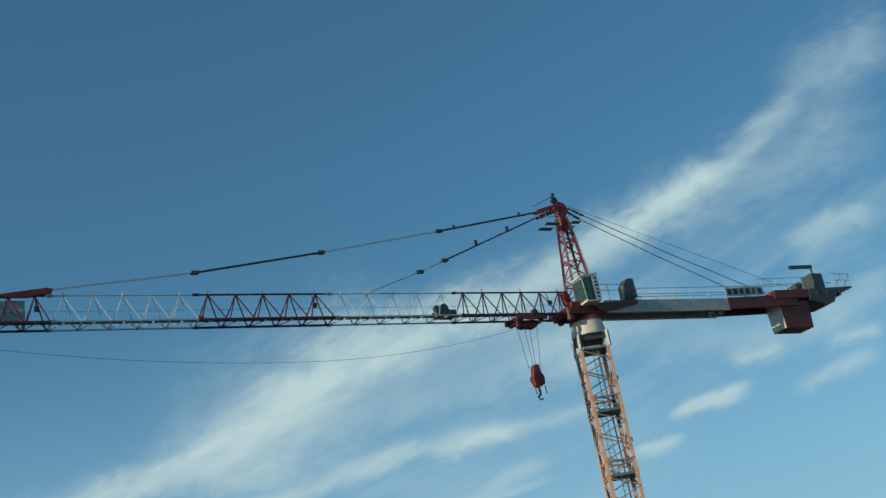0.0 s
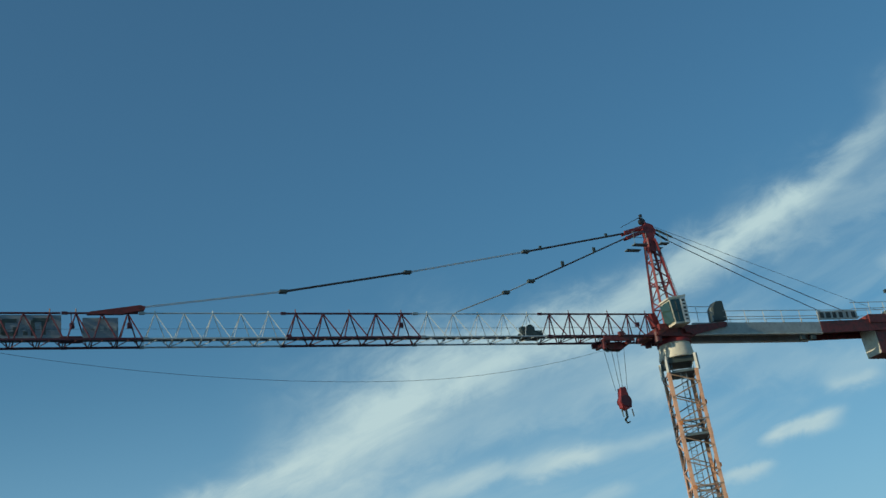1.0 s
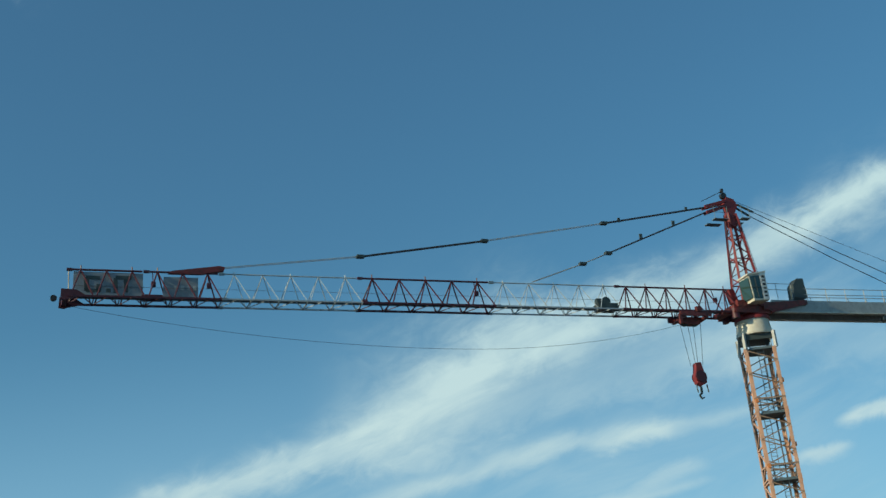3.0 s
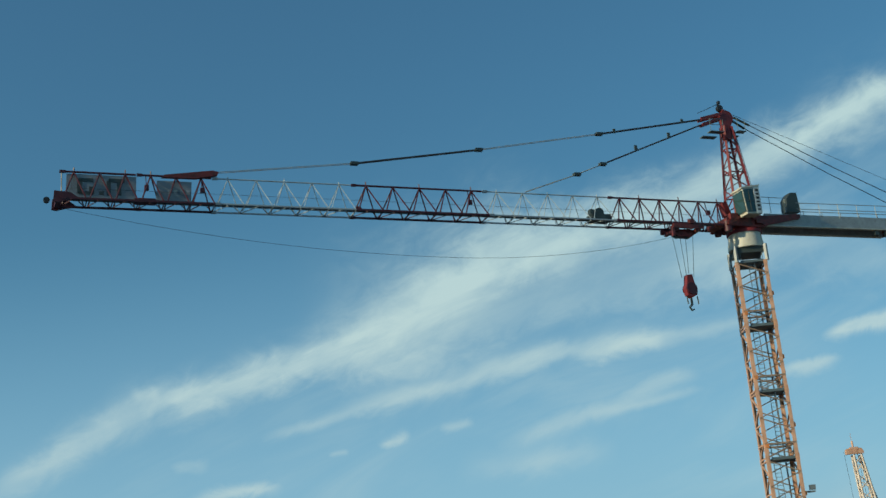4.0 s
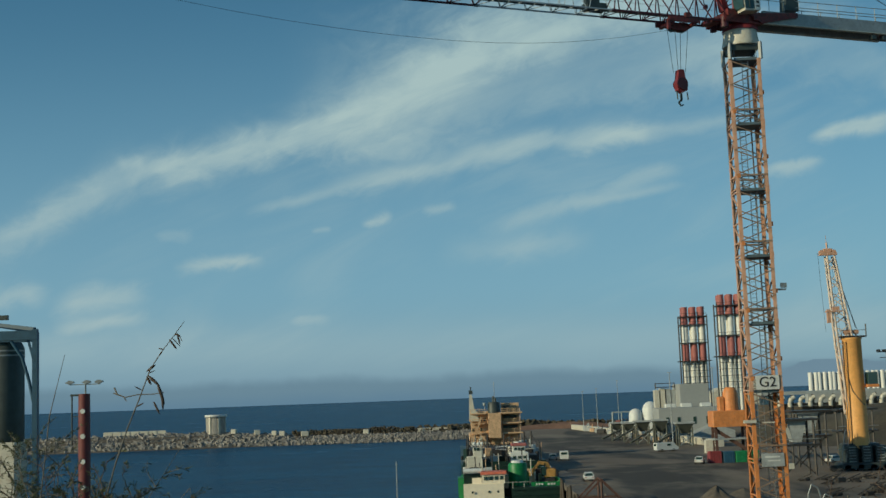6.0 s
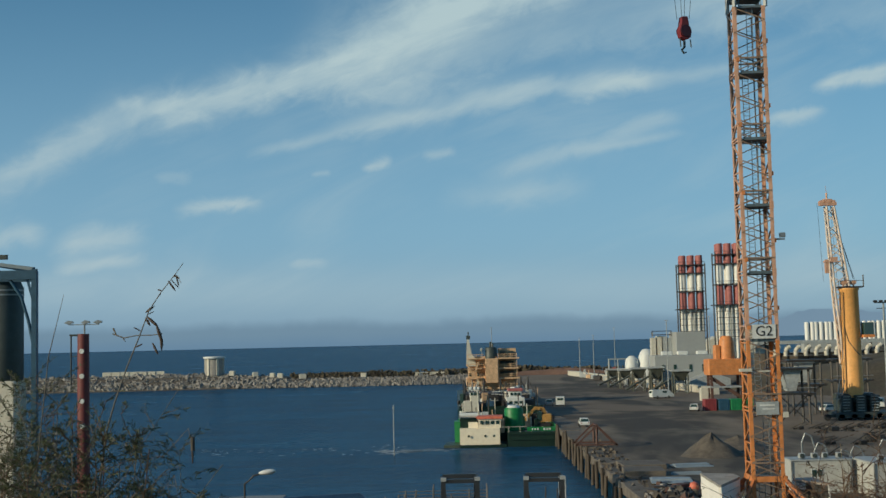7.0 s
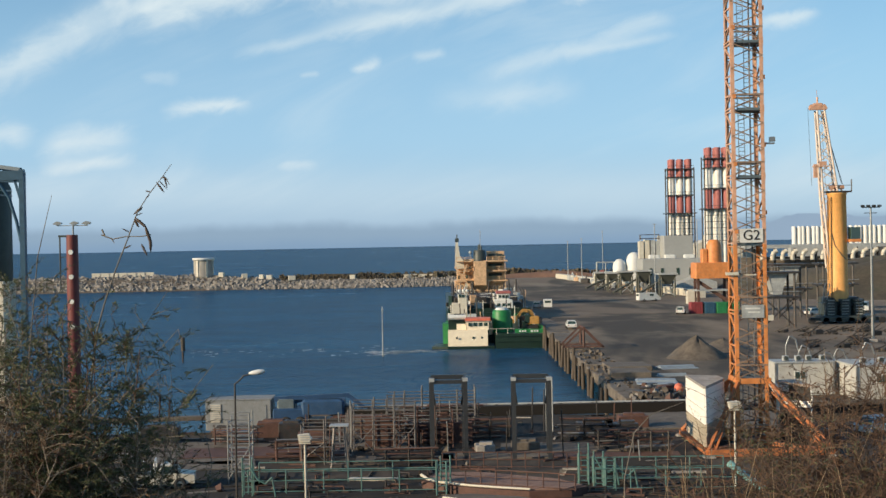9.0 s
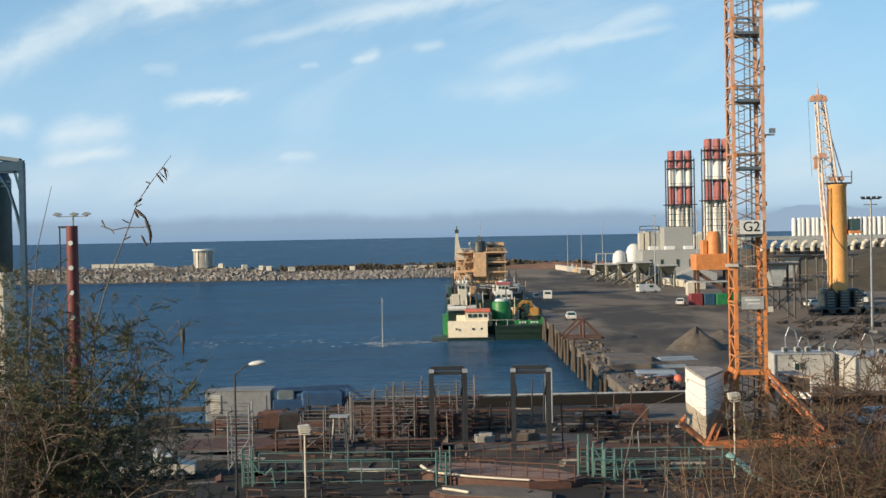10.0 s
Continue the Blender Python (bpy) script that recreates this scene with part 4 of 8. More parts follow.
for z in (51.1, 51.6):
    step.beam((0.9, 0.78, z), (2.1, 0.78, z), 0.035)
for x in (-1.2, -0.5):
    step.beam((x, 0.72, 50.75), (x, 0.72, 51.8), 0.035)
for g in step.pieces():
    upper("head_landing", g, M_DECK)
rungs = Geo()
for y in (-0.2, 0.2):
    rungs.beam((-1.7, y, 43.8), (-0.5, y, 51.0), 0.04)
for i in range(20):
    q = i / 20
    rungs.beam((-1.7 + 1.2 * q, -0.2, 43.8 + 7.2 * q), (-1.7 + 1.2 * q, 0.2, 43.8 + 7.2 * q), 0.03)
upper("head_ladder", rungs, M_GALV)
upper("hoist_line", Geo().tube((1.15, 0.1, 44.9), (0.75, 0.1, 50.5), 0.02, n=4), M_CABLE)

# jib: triangular lattice, sections by turns red and white
SECTIONS = [(1.2, 11.55, "r", 6), (11.55, 21.75, "w", 5), (21.75, 31.6, "r", 5), (31.6, 41.2, "w", 5), (41.2, 46.1, "r", 3), (46.1, 50.9, "r", 3)]
J_HALF, J_TALL = 0.85, 2.08
for x0, x1, tone, count in SECTIONS:
    mat = M_DARKRED if tone == "r" else M_JIBWHITE
    g = Geo()
    top0, top1 = x0 + 0.15, x1 - 0.15
    g.tube((top0, 0, JIB_Z + J_TALL), (top1, 0, JIB_Z + J_TALL), 0.075 if tone == "r" else 0.05, n=6)
    for y in (-J_HALF, J_HALF):
        g.beam((x0 + 0.03, y, JIB_Z), (x1 - 0.03, y, JIB_Z), 0.12, 0.13 if tone == "r" else 0.09)
    piece = upper("jib_section", g, mat, "dark red lattice jib section" if tone == "r" else "white lattice jib section")
    web = Geo()
    panel_x = (x1 - x0) / count
    for k in range(count):
        a, b, c = x0 + k * panel_x, x0 + (k + 0.5) * panel_x, x0 + (k + 1) * panel_x
        for y in (-J_HALF, J_HALF):
            thick = 0.05 if tone == "r" else 0.028
            web.tube((a + 0.1, y, JIB_Z), (b, 0, JIB_Z + J_TALL), thick, n=5, caps=False)
            web.tube((b, 0, JIB_Z + J_TALL), (c - 0.1, y, JIB_Z), thick, n=5, caps=False)
        web.tube((a, -J_HALF, JIB_Z), (b, J_HALF, JIB_Z), 0.035, n=4, caps=False)
        web.tube((b, J_HALF, JIB_Z), (c, -J_HALF, JIB_Z), 0.035, n=4, caps=False)
        web.tube((a + 0.05, -J_HALF, JIB_Z), (a + 0.05, J_HALF, JIB_Z), 0.045, n=4, caps=False)
        if k % 2 == 0:
            web.beam((b, 0, JIB_Z + J_TALL), (b, 0, JIB_Z + J_TALL + (0.3 if tone == "r" else 0.16)), 0.06)
    for g in web.pieces():
        part("web_bar", g, mat, piece)
    for y, z in ((0, JIB_Z + J_TALL), (J_HALF, JIB_Z), (-J_HALF, JIB_Z)):
        part("joint_pin", Geo().box((x1 - 0.1, y, z), (0.36, 0.15, 0.17)), M_DARKRED if tone == "r" else M_GALV, piece)
upper("safety_line", Geo().tube((1.5, 0.1, JIB_Z + 0.95), (50.5, 0.1, JIB_Z + 0.95), 0.012, n=4), M_CABLE)
upper("walkway", Geo().box((26.5, 0.3, JIB_Z + 0.08), (48, 0.35, 0.04)), M_DECK, "narrow grating walkway")
tipg = Geo().slab([(50.6, 42.6), (51.1, 42.45), (51.4, 42.5), (51.35, 43.2), (50.4, 43.15), (49.8, 42.75)], -0.9, -0.75).slab(
    [(50.6, 42.6), (51.1, 42.45), (51.4, 42.5), (51.35, 43.2), (50.4, 43.15), (49.8, 42.75)], 0.75, 0.9).box((51.1, 0, 42.7), (0.3, 1.5, 0.3))
upper("jib_tip", tipg, M_DARKRED, "red jib end with rope pulley")
upper("tip_pulley", Geo().tube((51.75, -0.1, 42.85), (51.75, 0.1, 42.85), 0.2, n=12).beam((50.85, 0, 43.3), (50.85, 0, JIB_Z + J_TALL), 0.05), M_BLACK)
upper("pendant_bracket", Geo().slab([(44.6, 44.72), (44.4, 44.9), (41.2, 45.36), (40.85, 45.26), (40.95, 45.02), (42.4, 44.74)], -0.14, 0.14), M_TURRET, "red pendant bracket")
# banners on the outer sections
big = upper("banner", Geo().slab([(50.6, 43.05), (50.55, 44.7), (46.2, 44.68), (46.25, 43.05)], 0.0, 0.03), M_CLOTH, "pale banner with blurred dark lettering")
for x, w, z, h in ((49.75, 0.3, 43.85, 0.95), (49.35, 0.9, 44.3, 0.26), (49.35, 0.9, 43.42, 0.24), (49.0, 0.3, 43.62, 0.5), (48.4, 0.28, 43.45, 0.25), (47.95, 0.25, 43.8, 1.0), (47.45, 1.0, 44.35, 0.26), (47.3, 0.26, 43.8, 0.9)):
    part("banner_mark", Geo().box((x, 0.045, z), (w, 0.02, h)), M_BOX, big)
small = upper("banner", Geo().slab([(44.95, 43.1), (44.9, 44.5), (42.65, 44.5), (42.7, 43.1)], 0.0, 0.03), M_CLOTH, "pale banner with faint lettering")
for x in (44.1, 43.7, 43.3, 42.9):
    part("banner_mark", Geo().box((x, 0.045, 43.75), (0.22, 0.02, 0.3)), M_GREY, small)
for x in (45.6, 42.0, 23.0, 3.2):
    upper("jib_lamp", Geo().box((x, 0.3, JIB_Z + 1.1), (0.28, 0.22, 0.32)).beam((x, 0.2, JIB_Z + 1.2), (x, 0.0, JIB_Z + 2.0), 0.05), M_DARKRED)
upper("trolley_winch", Geo().box((12.6, 0.0, JIB_Z + 0.35), (1.6, 0.9, 0.5)).tube((12.7, -0.4, JIB_Z + 0.75), (12.7, 0.4, JIB_Z + 0.75), 0.35, n=12).box((13.3, 0.2, JIB_Z + 0.7), (0.35, 0.4, 0.5)), M_BOX, "dark trolley winch")
upper("joint_box", Geo().box((31.35, 0.2, JIB_Z + 0.3), (0.4, 0.4, 0.26), 0, 0.05), M_DARKRED)
upper("joint_box", Geo().box((45.7, 0.2, JIB_Z + 0.2), (1.4, 0.6, 0.3), 0, 0.05), M_DARKRED)
upper("root_bracket", Geo().slab([(1.0, 43.6), (1.35, 44.85), (1.8, 44.75), (1.55, 43.7)], -0.3, 0.3), M_RED)


# pendants: bars with thick and thin lengths
def pendant(points, radii, y0):
    for (a, b), (r, mat) in zip(zip(points, points[1:]), radii):
        upper("pendant_bar", Geo().tube((a[0], y0, a[1]), (b[0], y0, b[1]), r, n=6), mat)
    for p in points[1:-1]:
        upper("pendant_joint", Geo().box((p[0], y0, p[1]), (0.55, 0.14, 0.2)), M_BOX)


THICK, THIN = (0.048, M_CABLE), (0.026, M_GREY)
for y0 in (-0.11, 0.11):
    pendant([(2.4, 51.78), (11.7, 49.95), (21.8, 48.05), (31.35, 46.45), (41.0, 45.25)], [THICK, THIN, THICK, THIN], y0)
    pendant([(2.4, 51.35), (11.7, 47.5), (14.0, 46.55), (18.4, 44.95)], [THICK, THIN, THIN], y0)
for x, z in ((8.7, 48.85), (5.6, 50.1)):
    upper("pendant_clip", Geo().box((x, 0.11, z + 0.12), (0.24, 0.1, 0.4)), M_BOX)
for x, z in ((10.4, 50.25), (4.2, 51.5)):
    upper("pendant_clip", Geo().box((x, 0.11, z), (0.2, 0.1, 0.34)), M_BOX)
for y0, xe in ((-0.75, -18.8), (0.75, -18.8)):
    upper("tie_bar", Geo().tube((-0.6, y0 * 0.3, 52.1), (-1.9, y0 * 0.45, 51.45), 0.09, n=6), M_BOX)
    upper("tie_bar", Geo().tube((-1.9, y0 * 0.45, 51.45), (-9.5, y0 * 0.7, 48.1), 0.032, n=6), M_CABLE)
    upper("tie_bar", Geo().tube((-9.5, y0 * 0.7, 48.1), (xe, y0, 44.3), 0.032, n=6), M_CABLE)
upper("hoist_rope", Geo().tube((-0.6, 0.1, 52.4), (-21.5, 0.1, 45.3), 0.016, n=4), M_CABLE)
upper("apex_rope", Geo().tube((0.5, 0.0, 53.3), (2.6, 0.0, 52.3), 0.03, n=4), M_CABLE)

# counter-jib with walkway rails, counterweight and winch house
deckg = Geo().beam((-1.5, 0.9, 43.25), (-14.2, 0.9, 43.3), 0.2, 1.0).beam((-1.5, -0.9, 43.25), (-14.2, -0.9, 43.3), 0.2, 1.0).box((-8, 0, 43.55), (12.6, 1.75, 0.08))
upper("counter_jib", deckg, M_GREY, "grey steel counter-jib girder")
upper("lower_flange", Geo().beam((-1.5, 0.92, 42.75), (-14.2, 0.92, 42.8), 0.3, 0.07).beam((-1.5, -0.92, 42.75), (-14.2, -0.92, 42.8), 0.3, 0.07), M_CREAM)
redg = Geo().beam((-14.2, 0.92, 43.35), (-22, 0.95, 43.6), 0.22, 1.0).beam((-14.2, -0.92, 43.35), (-22, -0.95, 43.6), 0.22, 1.0).box((-18.5, 0, 43.75), (8.6, 1.75, 0.1))
redg.slab([(-19.5, 43.7), (-19.5, 44.45), (-23.5, 44.55), (-24.0, 43.8)], -1.15, 1.15)
upper("counter_jib_end", redg, M_TURRET, "dark red counter-jib end")
upper("weight_rack", Geo().slab([(-23.4, 43.5), (-23.6, 44.55), (-28.8, 44.78), (-28.9, 44.65), (-27.0, 44.3), (-26.2, 43.3), (-25.2, 43.1)], -1.2, 1.2), M_BOX, "dark steel end platform")
for x in (-24.4, -25.6, -27.2):
    upper("end_rib", Geo().beam((x, -1.25, 44.2), (x, 1.25, 44.2), 0.14, 0.5), M_TURRET)
weight = upper("counterweight", Geo().slab([(-20.0, 43.6), (-20.15, 41.1), (-23.2, 41.1), (-23.4, 43.6)], -0.85, 0.85), M_TURRET, "hanging dark red counterweight blocks")
part("weight_end", Geo().slab([(-19.9, 43.5), (-20.05, 41.13), (-20.15, 41.13), (-20.0, 43.5)], -0.83, 0.83), M_CREAM, weight, "cream end face")
rail = Geo()
for y in (-0.98, 0.98):
    for z, a, b in ((44.75, -4.6, -18), (44.25, -4.6, -18), (45.55, -18, -23.5), (45.0, -18, -23.5)):
        rail.beam((a, y, z), (b, y, z + 0.15), 0.045)
    for i in range(8):
        x = -4.9 - i * 1.85
        rail.beam((x, y, 43.6), (x, y, 44.85), 0.05)
    for i in range(4):
        x = -18.4 - i * 1.6
        rail.beam((x, y, 44.2), (x, y, 45.65), 0.05)
for x in (-26.9, -28.0, -29.0):
    for y in (-1.1, 1.1):
        rail.beam((x, y, 44.7), (x, y, 46.0), 0.05)
for y in (-1.1, 1.1):
    rail.beam((-26.8, y, 46.0), (-29.0, y, 46.0), 0.05).beam((-26.8, y, 45.4), (-29.0, y, 45.4), 0.04)
rail.beam((-29.0, -1.1, 46.0), (-29.0, 1.1, 46.0), 0.05).beam((-27.0, 1.1, 44.8), (-28.0, 1.1, 46.0), 0.04).beam((-28.0, 1.1, 44.8), (-29.0, 1.1, 46.0), 0.04)
for g in rail.pieces():
    upper("guard_bar", g, M_GREY)
board2 = upper("maker_board", Geo().beam((-14.1, 1.08, 44.32), (-18.3, 1.08, 44.42), 0.05, 0.75), M_GREY, "grey board with black lettering")
for i, w in enumerate((0.42, 0.5, 0.38, 0.42, 0.2, 0.42)):
    x = -14.5 - i * 0.68
    part("board_mark", Geo().box((x, 1.12, 44.34 - (x + 14) * 0.024), (w, 0.02, 0.5)), M_BLACK, board2)
house = upper("winch_house", Geo().box((-25.4, 0.1, 45.4), (1.4, 1.5, 1.6), 0, 0.1), M_BOX, "dark green-grey winch cabinet")
part("winch_drum", Geo().tube((-23.2, -0.6, 45.0), (-23.2, 0.6, 45.0), 0.4, n=14), M_BOX, house)
part("davit", Geo().beam((-25.6, 0.2, 46.4), (-25.6, 0.2, 47.1), 0.16).beam((-25.7, 0.2, 47.05), (-23.0, 0.2, 46.95), 0.2, 0.3), M_BOX, house, "dark davit arm")
upper("power_cabinet", Geo().slab([(-3.7, 44.0), (-3.75, 45.05), (-4.2, 45.6), (-4.8, 45.62), (-4.9, 44.0)], 0.2, 1.0), M_BOX, "dark control cabinet")
crail = Geo()
for z in (44.5, 45.0):
    crail.beam((-1.0, 1.25, z), (-3.5, 1.25, z), 0.04)
for x in (-1.9, -3.3):
    crail.beam((x, 1.25, 43.7), (x, 1.25, 45.0), 0.04)
upper("cab_rail", crail, M_GALV)
for x in (-12.0, -13.1):
    upper("floodlight", Geo().box((x, 0.9, 42.45), (0.45, 0.35, 0.32)).beam((x, 0.9, 42.5), (x, 0.9, 42.85), 0.07), M_BOX)

# trolley, ropes and hook block
trol = upper("trolley", Geo().beam((6.9, 0.9, 42.5), (4.2, 0.9, 42.5), 0.18, 0.35).beam((6.9, -0.9, 42.5), (4.2, -0.9, 42.5), 0.18, 0.35)
             .beam((6.5, -0.9, 42.3), (6.5, 0.9, 42.3), 0.25).beam((4.6, -0.9, 42.3), (4.6, 0.9, 42.3), 0.25).slab([(6.7, 42.4), (6.2, 41.9), (5.0, 41.85), (4.3, 42.4)], -0.3, 0.3)
             .box((5.3, 0.95, 42.85), (0.4, 0.3, 0.35)).box((6.9, 0.8, 42.1), (0.2, 0.3, 0.8)), M_TURRET, "dark red trolley on the jib")
for x in (5.2, 6.1):
    part("trolley_sheave", Geo().tube((x, -0.12, 42.1), (x, 0.12, 42.1), 0.33, n=14), M_BOX, trol)
for x, y in ((6.35, -0.35), (6.0, 0.35), (5.2, -0.35), (4.85, 0.35)):
    upper("fall_rope", Geo().tube((x, y * 0.7, 42.0), (5.65 + (x - 5.6) * 0.55, y * 0.5, 38.7), 0.018, n=4), M_CABLE)
hook = upper("hook_block", Geo().slab([(5.95, 38.2), (5.85, 38.85), (5.4, 38.9), (5.28, 38.2), (5.1, 37.75), (5.2, 37.3), (5.6, 37.12), (5.98, 37.3), (6.1, 37.8)], -0.24, 0.24), M_RED, "red hook block")
part("block_sheave", Geo().tube((5.62, -0.34, 37.8), (5.62, 0.34, 37.8), 0.45, n=16), M_DARKRED, hook)
part("hook", Geo().beam((5.62, 0, 37.1), (5.62, 0, 36.6), 0.16).path([(5.62, 0, 36.6), (5.85, 0, 36.4), (5.7, 0, 36.15), (5.45, 0, 36.25)], 0.09, 0.05, 6), M_BOX, hook, "dark steel hook")
for x in (5.15, 6.05):
    part("chain", Geo().tube((x, 0.1, 37.2), (x - 0.05, 0.1, 36.6), 0.05, n=5), M_BOX, hook)
# slack line that hangs from the trolley out to the tip
sag = [(4.8 + i * 45.8 / 26, 0.0, 42.3 - (4.05 * (1 - ((i / 26 - 0.42) / (0.42 if i / 26 < 0.42 else 0.58)) ** 2)) * 0.62) for i in range(27)]
upper("slack_rope", Geo().path(sag, 0.014, n=4), M_CABLE)

# ---- vessels along the quay ----
def windows(parent, xs, y, z, w, h, mat=None):
    for x in xs:
        part("window", Geo().box((x, y, z), (w, 0.08, h)), mat or M_GLASS, parent)


def tyre_mesh(r, t, n=14):
    g = Geo()
    m = 6
    for i in range(n):
        a = math.tau * i / n
        for j in range(m):
            b = math.tau * j / m
            g.v.append(((r + t * math.cos(b)) * math.cos(a), t * math.sin(b), (r + t * math.cos(b)) * math.sin(a)))
    g.f = [(i * m + j, ((i + 1) % n) * m + j, ((i + 1) % n) * m + (j + 1) % m, i * m + (j + 1) % m) for i in range(n) for j in range(m)]
    g.s = [True] * len(g.f)
    return g


M_SHIPCREAM = material("warm cream ship paint", (0.78, 0.70, 0.54), 0.5, vary=0.08, stain=(0.6, 0.48, 0.32), amount=0.35)
dredger = thing("dredger", (8.0, 212.0, WATER), "green-hulled work barge with a digger and white deckhouse", "work vessel")
hull = Geo().prism([(0.7, -1.2), (9.0, -1.6), (9.2, 34), (-7.5, 34), (-8.2, 12), (-7.6, 6.5), (0.7, 6.5)], -0.6, 2.5)
hull_p = part("hull", hull, M_HULL, dredger)
part("rubbing_strake", Geo().beam((0.7, -1.28, 2.2), (9.0, -1.68, 2.2), 0.25, 0.3).beam((0.7, -1.28, 1.2), (9.0, -1.68, 1.2), 0.15, 0.16), M_HULL, hull_p)
part("bulwark", Geo().beam((4.0, -1.45, 2.95), (9.0, -1.6, 2.95), 0.15, 0.7).beam((9.1, -1.6, 2.95), (9.2, 20, 2.95), 0.15, 0.95), M_GREEN, dredger)
for x, w in ((4.9, 0.25), (5.35, 0.3), (5.8, 0.25), (6.9, 0.35), (7.4, 0.3), (7.85, 0.3)):
    part("hull_mark", Geo().box((x, -1.74, 2.95), (w, 0.05, 0.32)), M_WHITE, dredger)
tug = part("deckhouse", Geo().prism([(-7.4, -0.4), (-0.6, -0.9), (-0.4, 4.5), (-7.2, 4.5)], 0.4, 3.2).prism([(-5.9, 0.4), (-4.3, 0.2), (-4.3, 2.4), (-5.9, 2.4)], 3.2, 4.2), M_SHIPCREAM, dredger, "cream deckhouse")
part("engine_casing", Geo().prism([(-7.3, 1.0), (-4.4, 1.0), (-4.4, 4.2), (-7.3, 4.2)], 3.2, 4.9), M_HULL, dredger, "dark green engine casing")
part("wheelhouse", Geo().prism([(-4.2, -0.3), (-0.4, -0.5), (-0.3, 2.9), (-4.2, 2.9)], 3.2, 4.75), M_SHIPCREAM, dredger)
part("wheelhouse_roof", Geo().prism([(-4.45, -0.6), (-0.1, -0.8), (0.0, 3.2), (-4.45, 3.2)], 4.75, 5.2), M_ROOF, dredger, "orange-red roof")
windows(tug, (-3.6, -2.7, -1.8, -0.9), -0.48, 4.15, 0.6, 0.6)
windows(tug, (-5.9, -3.1, -1.6, -0.95), -0.82, 1.9, 0.35, 0.35)
part("tug_hull", Geo().prism([(-10.2, -0.2), (-7.5, -1.2), (0.5, -1.3), (0.65, 0.5), (0.65, 6), (-9.5, 6)], -0.4, 0.45), M_HULL, dredger, "low green tug hull")
part("liferaft", Geo().tube((-7.4, 0.5, 5.4), (-4.3, 0.5, 5.4), 0.42, n=10), M_WHITE, dredger, "white liferaft canister")
part("green_housing", Geo().lathe((2.05, 3.5, 2.4), [(1.65, 0), (1.65, 3.6), (1.45, 3.95)], 18).box((3.0, 4.4, 3.6), (1.9, 1.6, 2.4), 0, 0.1), M_GREEN, dredger, "bright green round housing")
part("housing_cap", Geo().lathe((2.0, 3.5, 6.3), [(1.2, 0), (0.9, 0.45)], 14), M_WHITE, dredger)
part("deck_crate", Geo().box((-1.2, 3.6, 4.1), (1.4, 1.6, 1.5), 0, 0.1).box((0.0, 2.0, 3.2), (0.6, 0.8, 2.0)), M_OCHRE, dredger)
for i, (x, y, h, r) in enumerate(((-6.8, 5, 5, 0.08), (-2.2, 6, 6.5, 0.1), (-1.0, 9, 5.5, 0.08), (1.0, 7, 5, 0.08), (4.6, 8, 4.5, 0.1), (7.8, 10, 4.0, 0.1), (-4.0, 9, 7.0, 0.1), (3.4, 14, 6.0, 0.1))):
    part("deck_mast", Geo().tube((x, y, 2.3), (x, y, 2.3 + h), r, n=6).beam((x - 0.7, y, 1.9 + h), (x + 0.7, y, 1.9 + h), 0.06), M_STEEL if i % 2 else M_CREAM, dredger)
M_DIGGER = material("dirty ochre digger paint", (0.50, 0.27, 0.07), 0.6, vary=0.25, stain=(0.16, 0.10, 0.05), amount=0.7)
digger = thing("excavator", (14.7, 222.0, -0.5), "orange-yellow excavator with a bent arm on the barge deck", "excavator")
part("undercarriage", Geo().box((0.9, 0.0, 0.35), (2.6, 2.2, 0.7), 0, 0.12), M_STEEL, digger)
part("body", Geo().box((1.3, 0.0, 1.6), (2.2, 2.2, 1.4), 0, 0.2), M_DIGGER, digger)
part("cab", Geo().box((0.2, -0.7, 1.9), (0.9, 0.9, 1.6), 0, 0.1), M_GLASS, digger)
part("boom", Geo().beam((1.6, -0.3, 1.5), (0.7, -0.45, 3.3), 0.45, 0.62).beam((0.75, -0.45, 3.2), (-0.6, -0.5, 3.35), 0.42, 0.55), M_DIGGER, digger)
part("arm", Geo().beam((-0.5, -0.6, 3.45), (-2.9, -0.8, 0.7), 0.34, 0.46), M_DIGGER, digger)
part("ram", Geo().tube((1.2, -0.75, 1.9), (0.2, -0.7, 2.9), 0.1, n=8).tube((0.4, -0.5, 3.65), (-1.1, -0.65, 3.1), 0.09, n=8), M_STEEL, digger)
part("counterweight", Geo().box((2.5, 0.1, 1.5), (0.6, 2.3, 1.2), 0, 0.2), M_STEEL, digger)
part("bucket", Geo().slab([(-3.3, 1.0), (-2.6, 0.9), (-2.4, 0.2), (-3.1, -0.1), (-3.6, 0.3)], -1.3, -0.4), M_STEEL, digger)

coaster = thing("cargo_ship", (8.5, 240.0, WATER), "large moored ship with an ochre superstructure", "ship")
part("hull", Geo().prism([(-8.0, 6), (-6.5, -2), (8.2, -2), (8.9, 6), (8.9, 95), (-8, 95)], -0.8, 4.6), M_HULL, coaster)
part("deck_clutter", Geo().box((-5, 4, 5.2), (5, 6, 1.3), 0, 0.2).box((4, 8, 5.4), (6, 8, 1.6), 0, 0.2).box((0, 20, 6), (13, 18, 2.4), 0, 0.3), M_STEEL, coaster)
wing = part("white_house", Geo().box((-5.6, -1, 5.5), (2.8, 3.0, 2.0), 0, 0.1).box((-4.8, -1, 7.3), (1.8, 2.6, 1.7), 0, 0.1), M_CREAM, coaster, "cream deckhouse")
windows(wing, (-5.4, -4.8, -4.2), -2.33, 7.9, 0.45, 0.6)
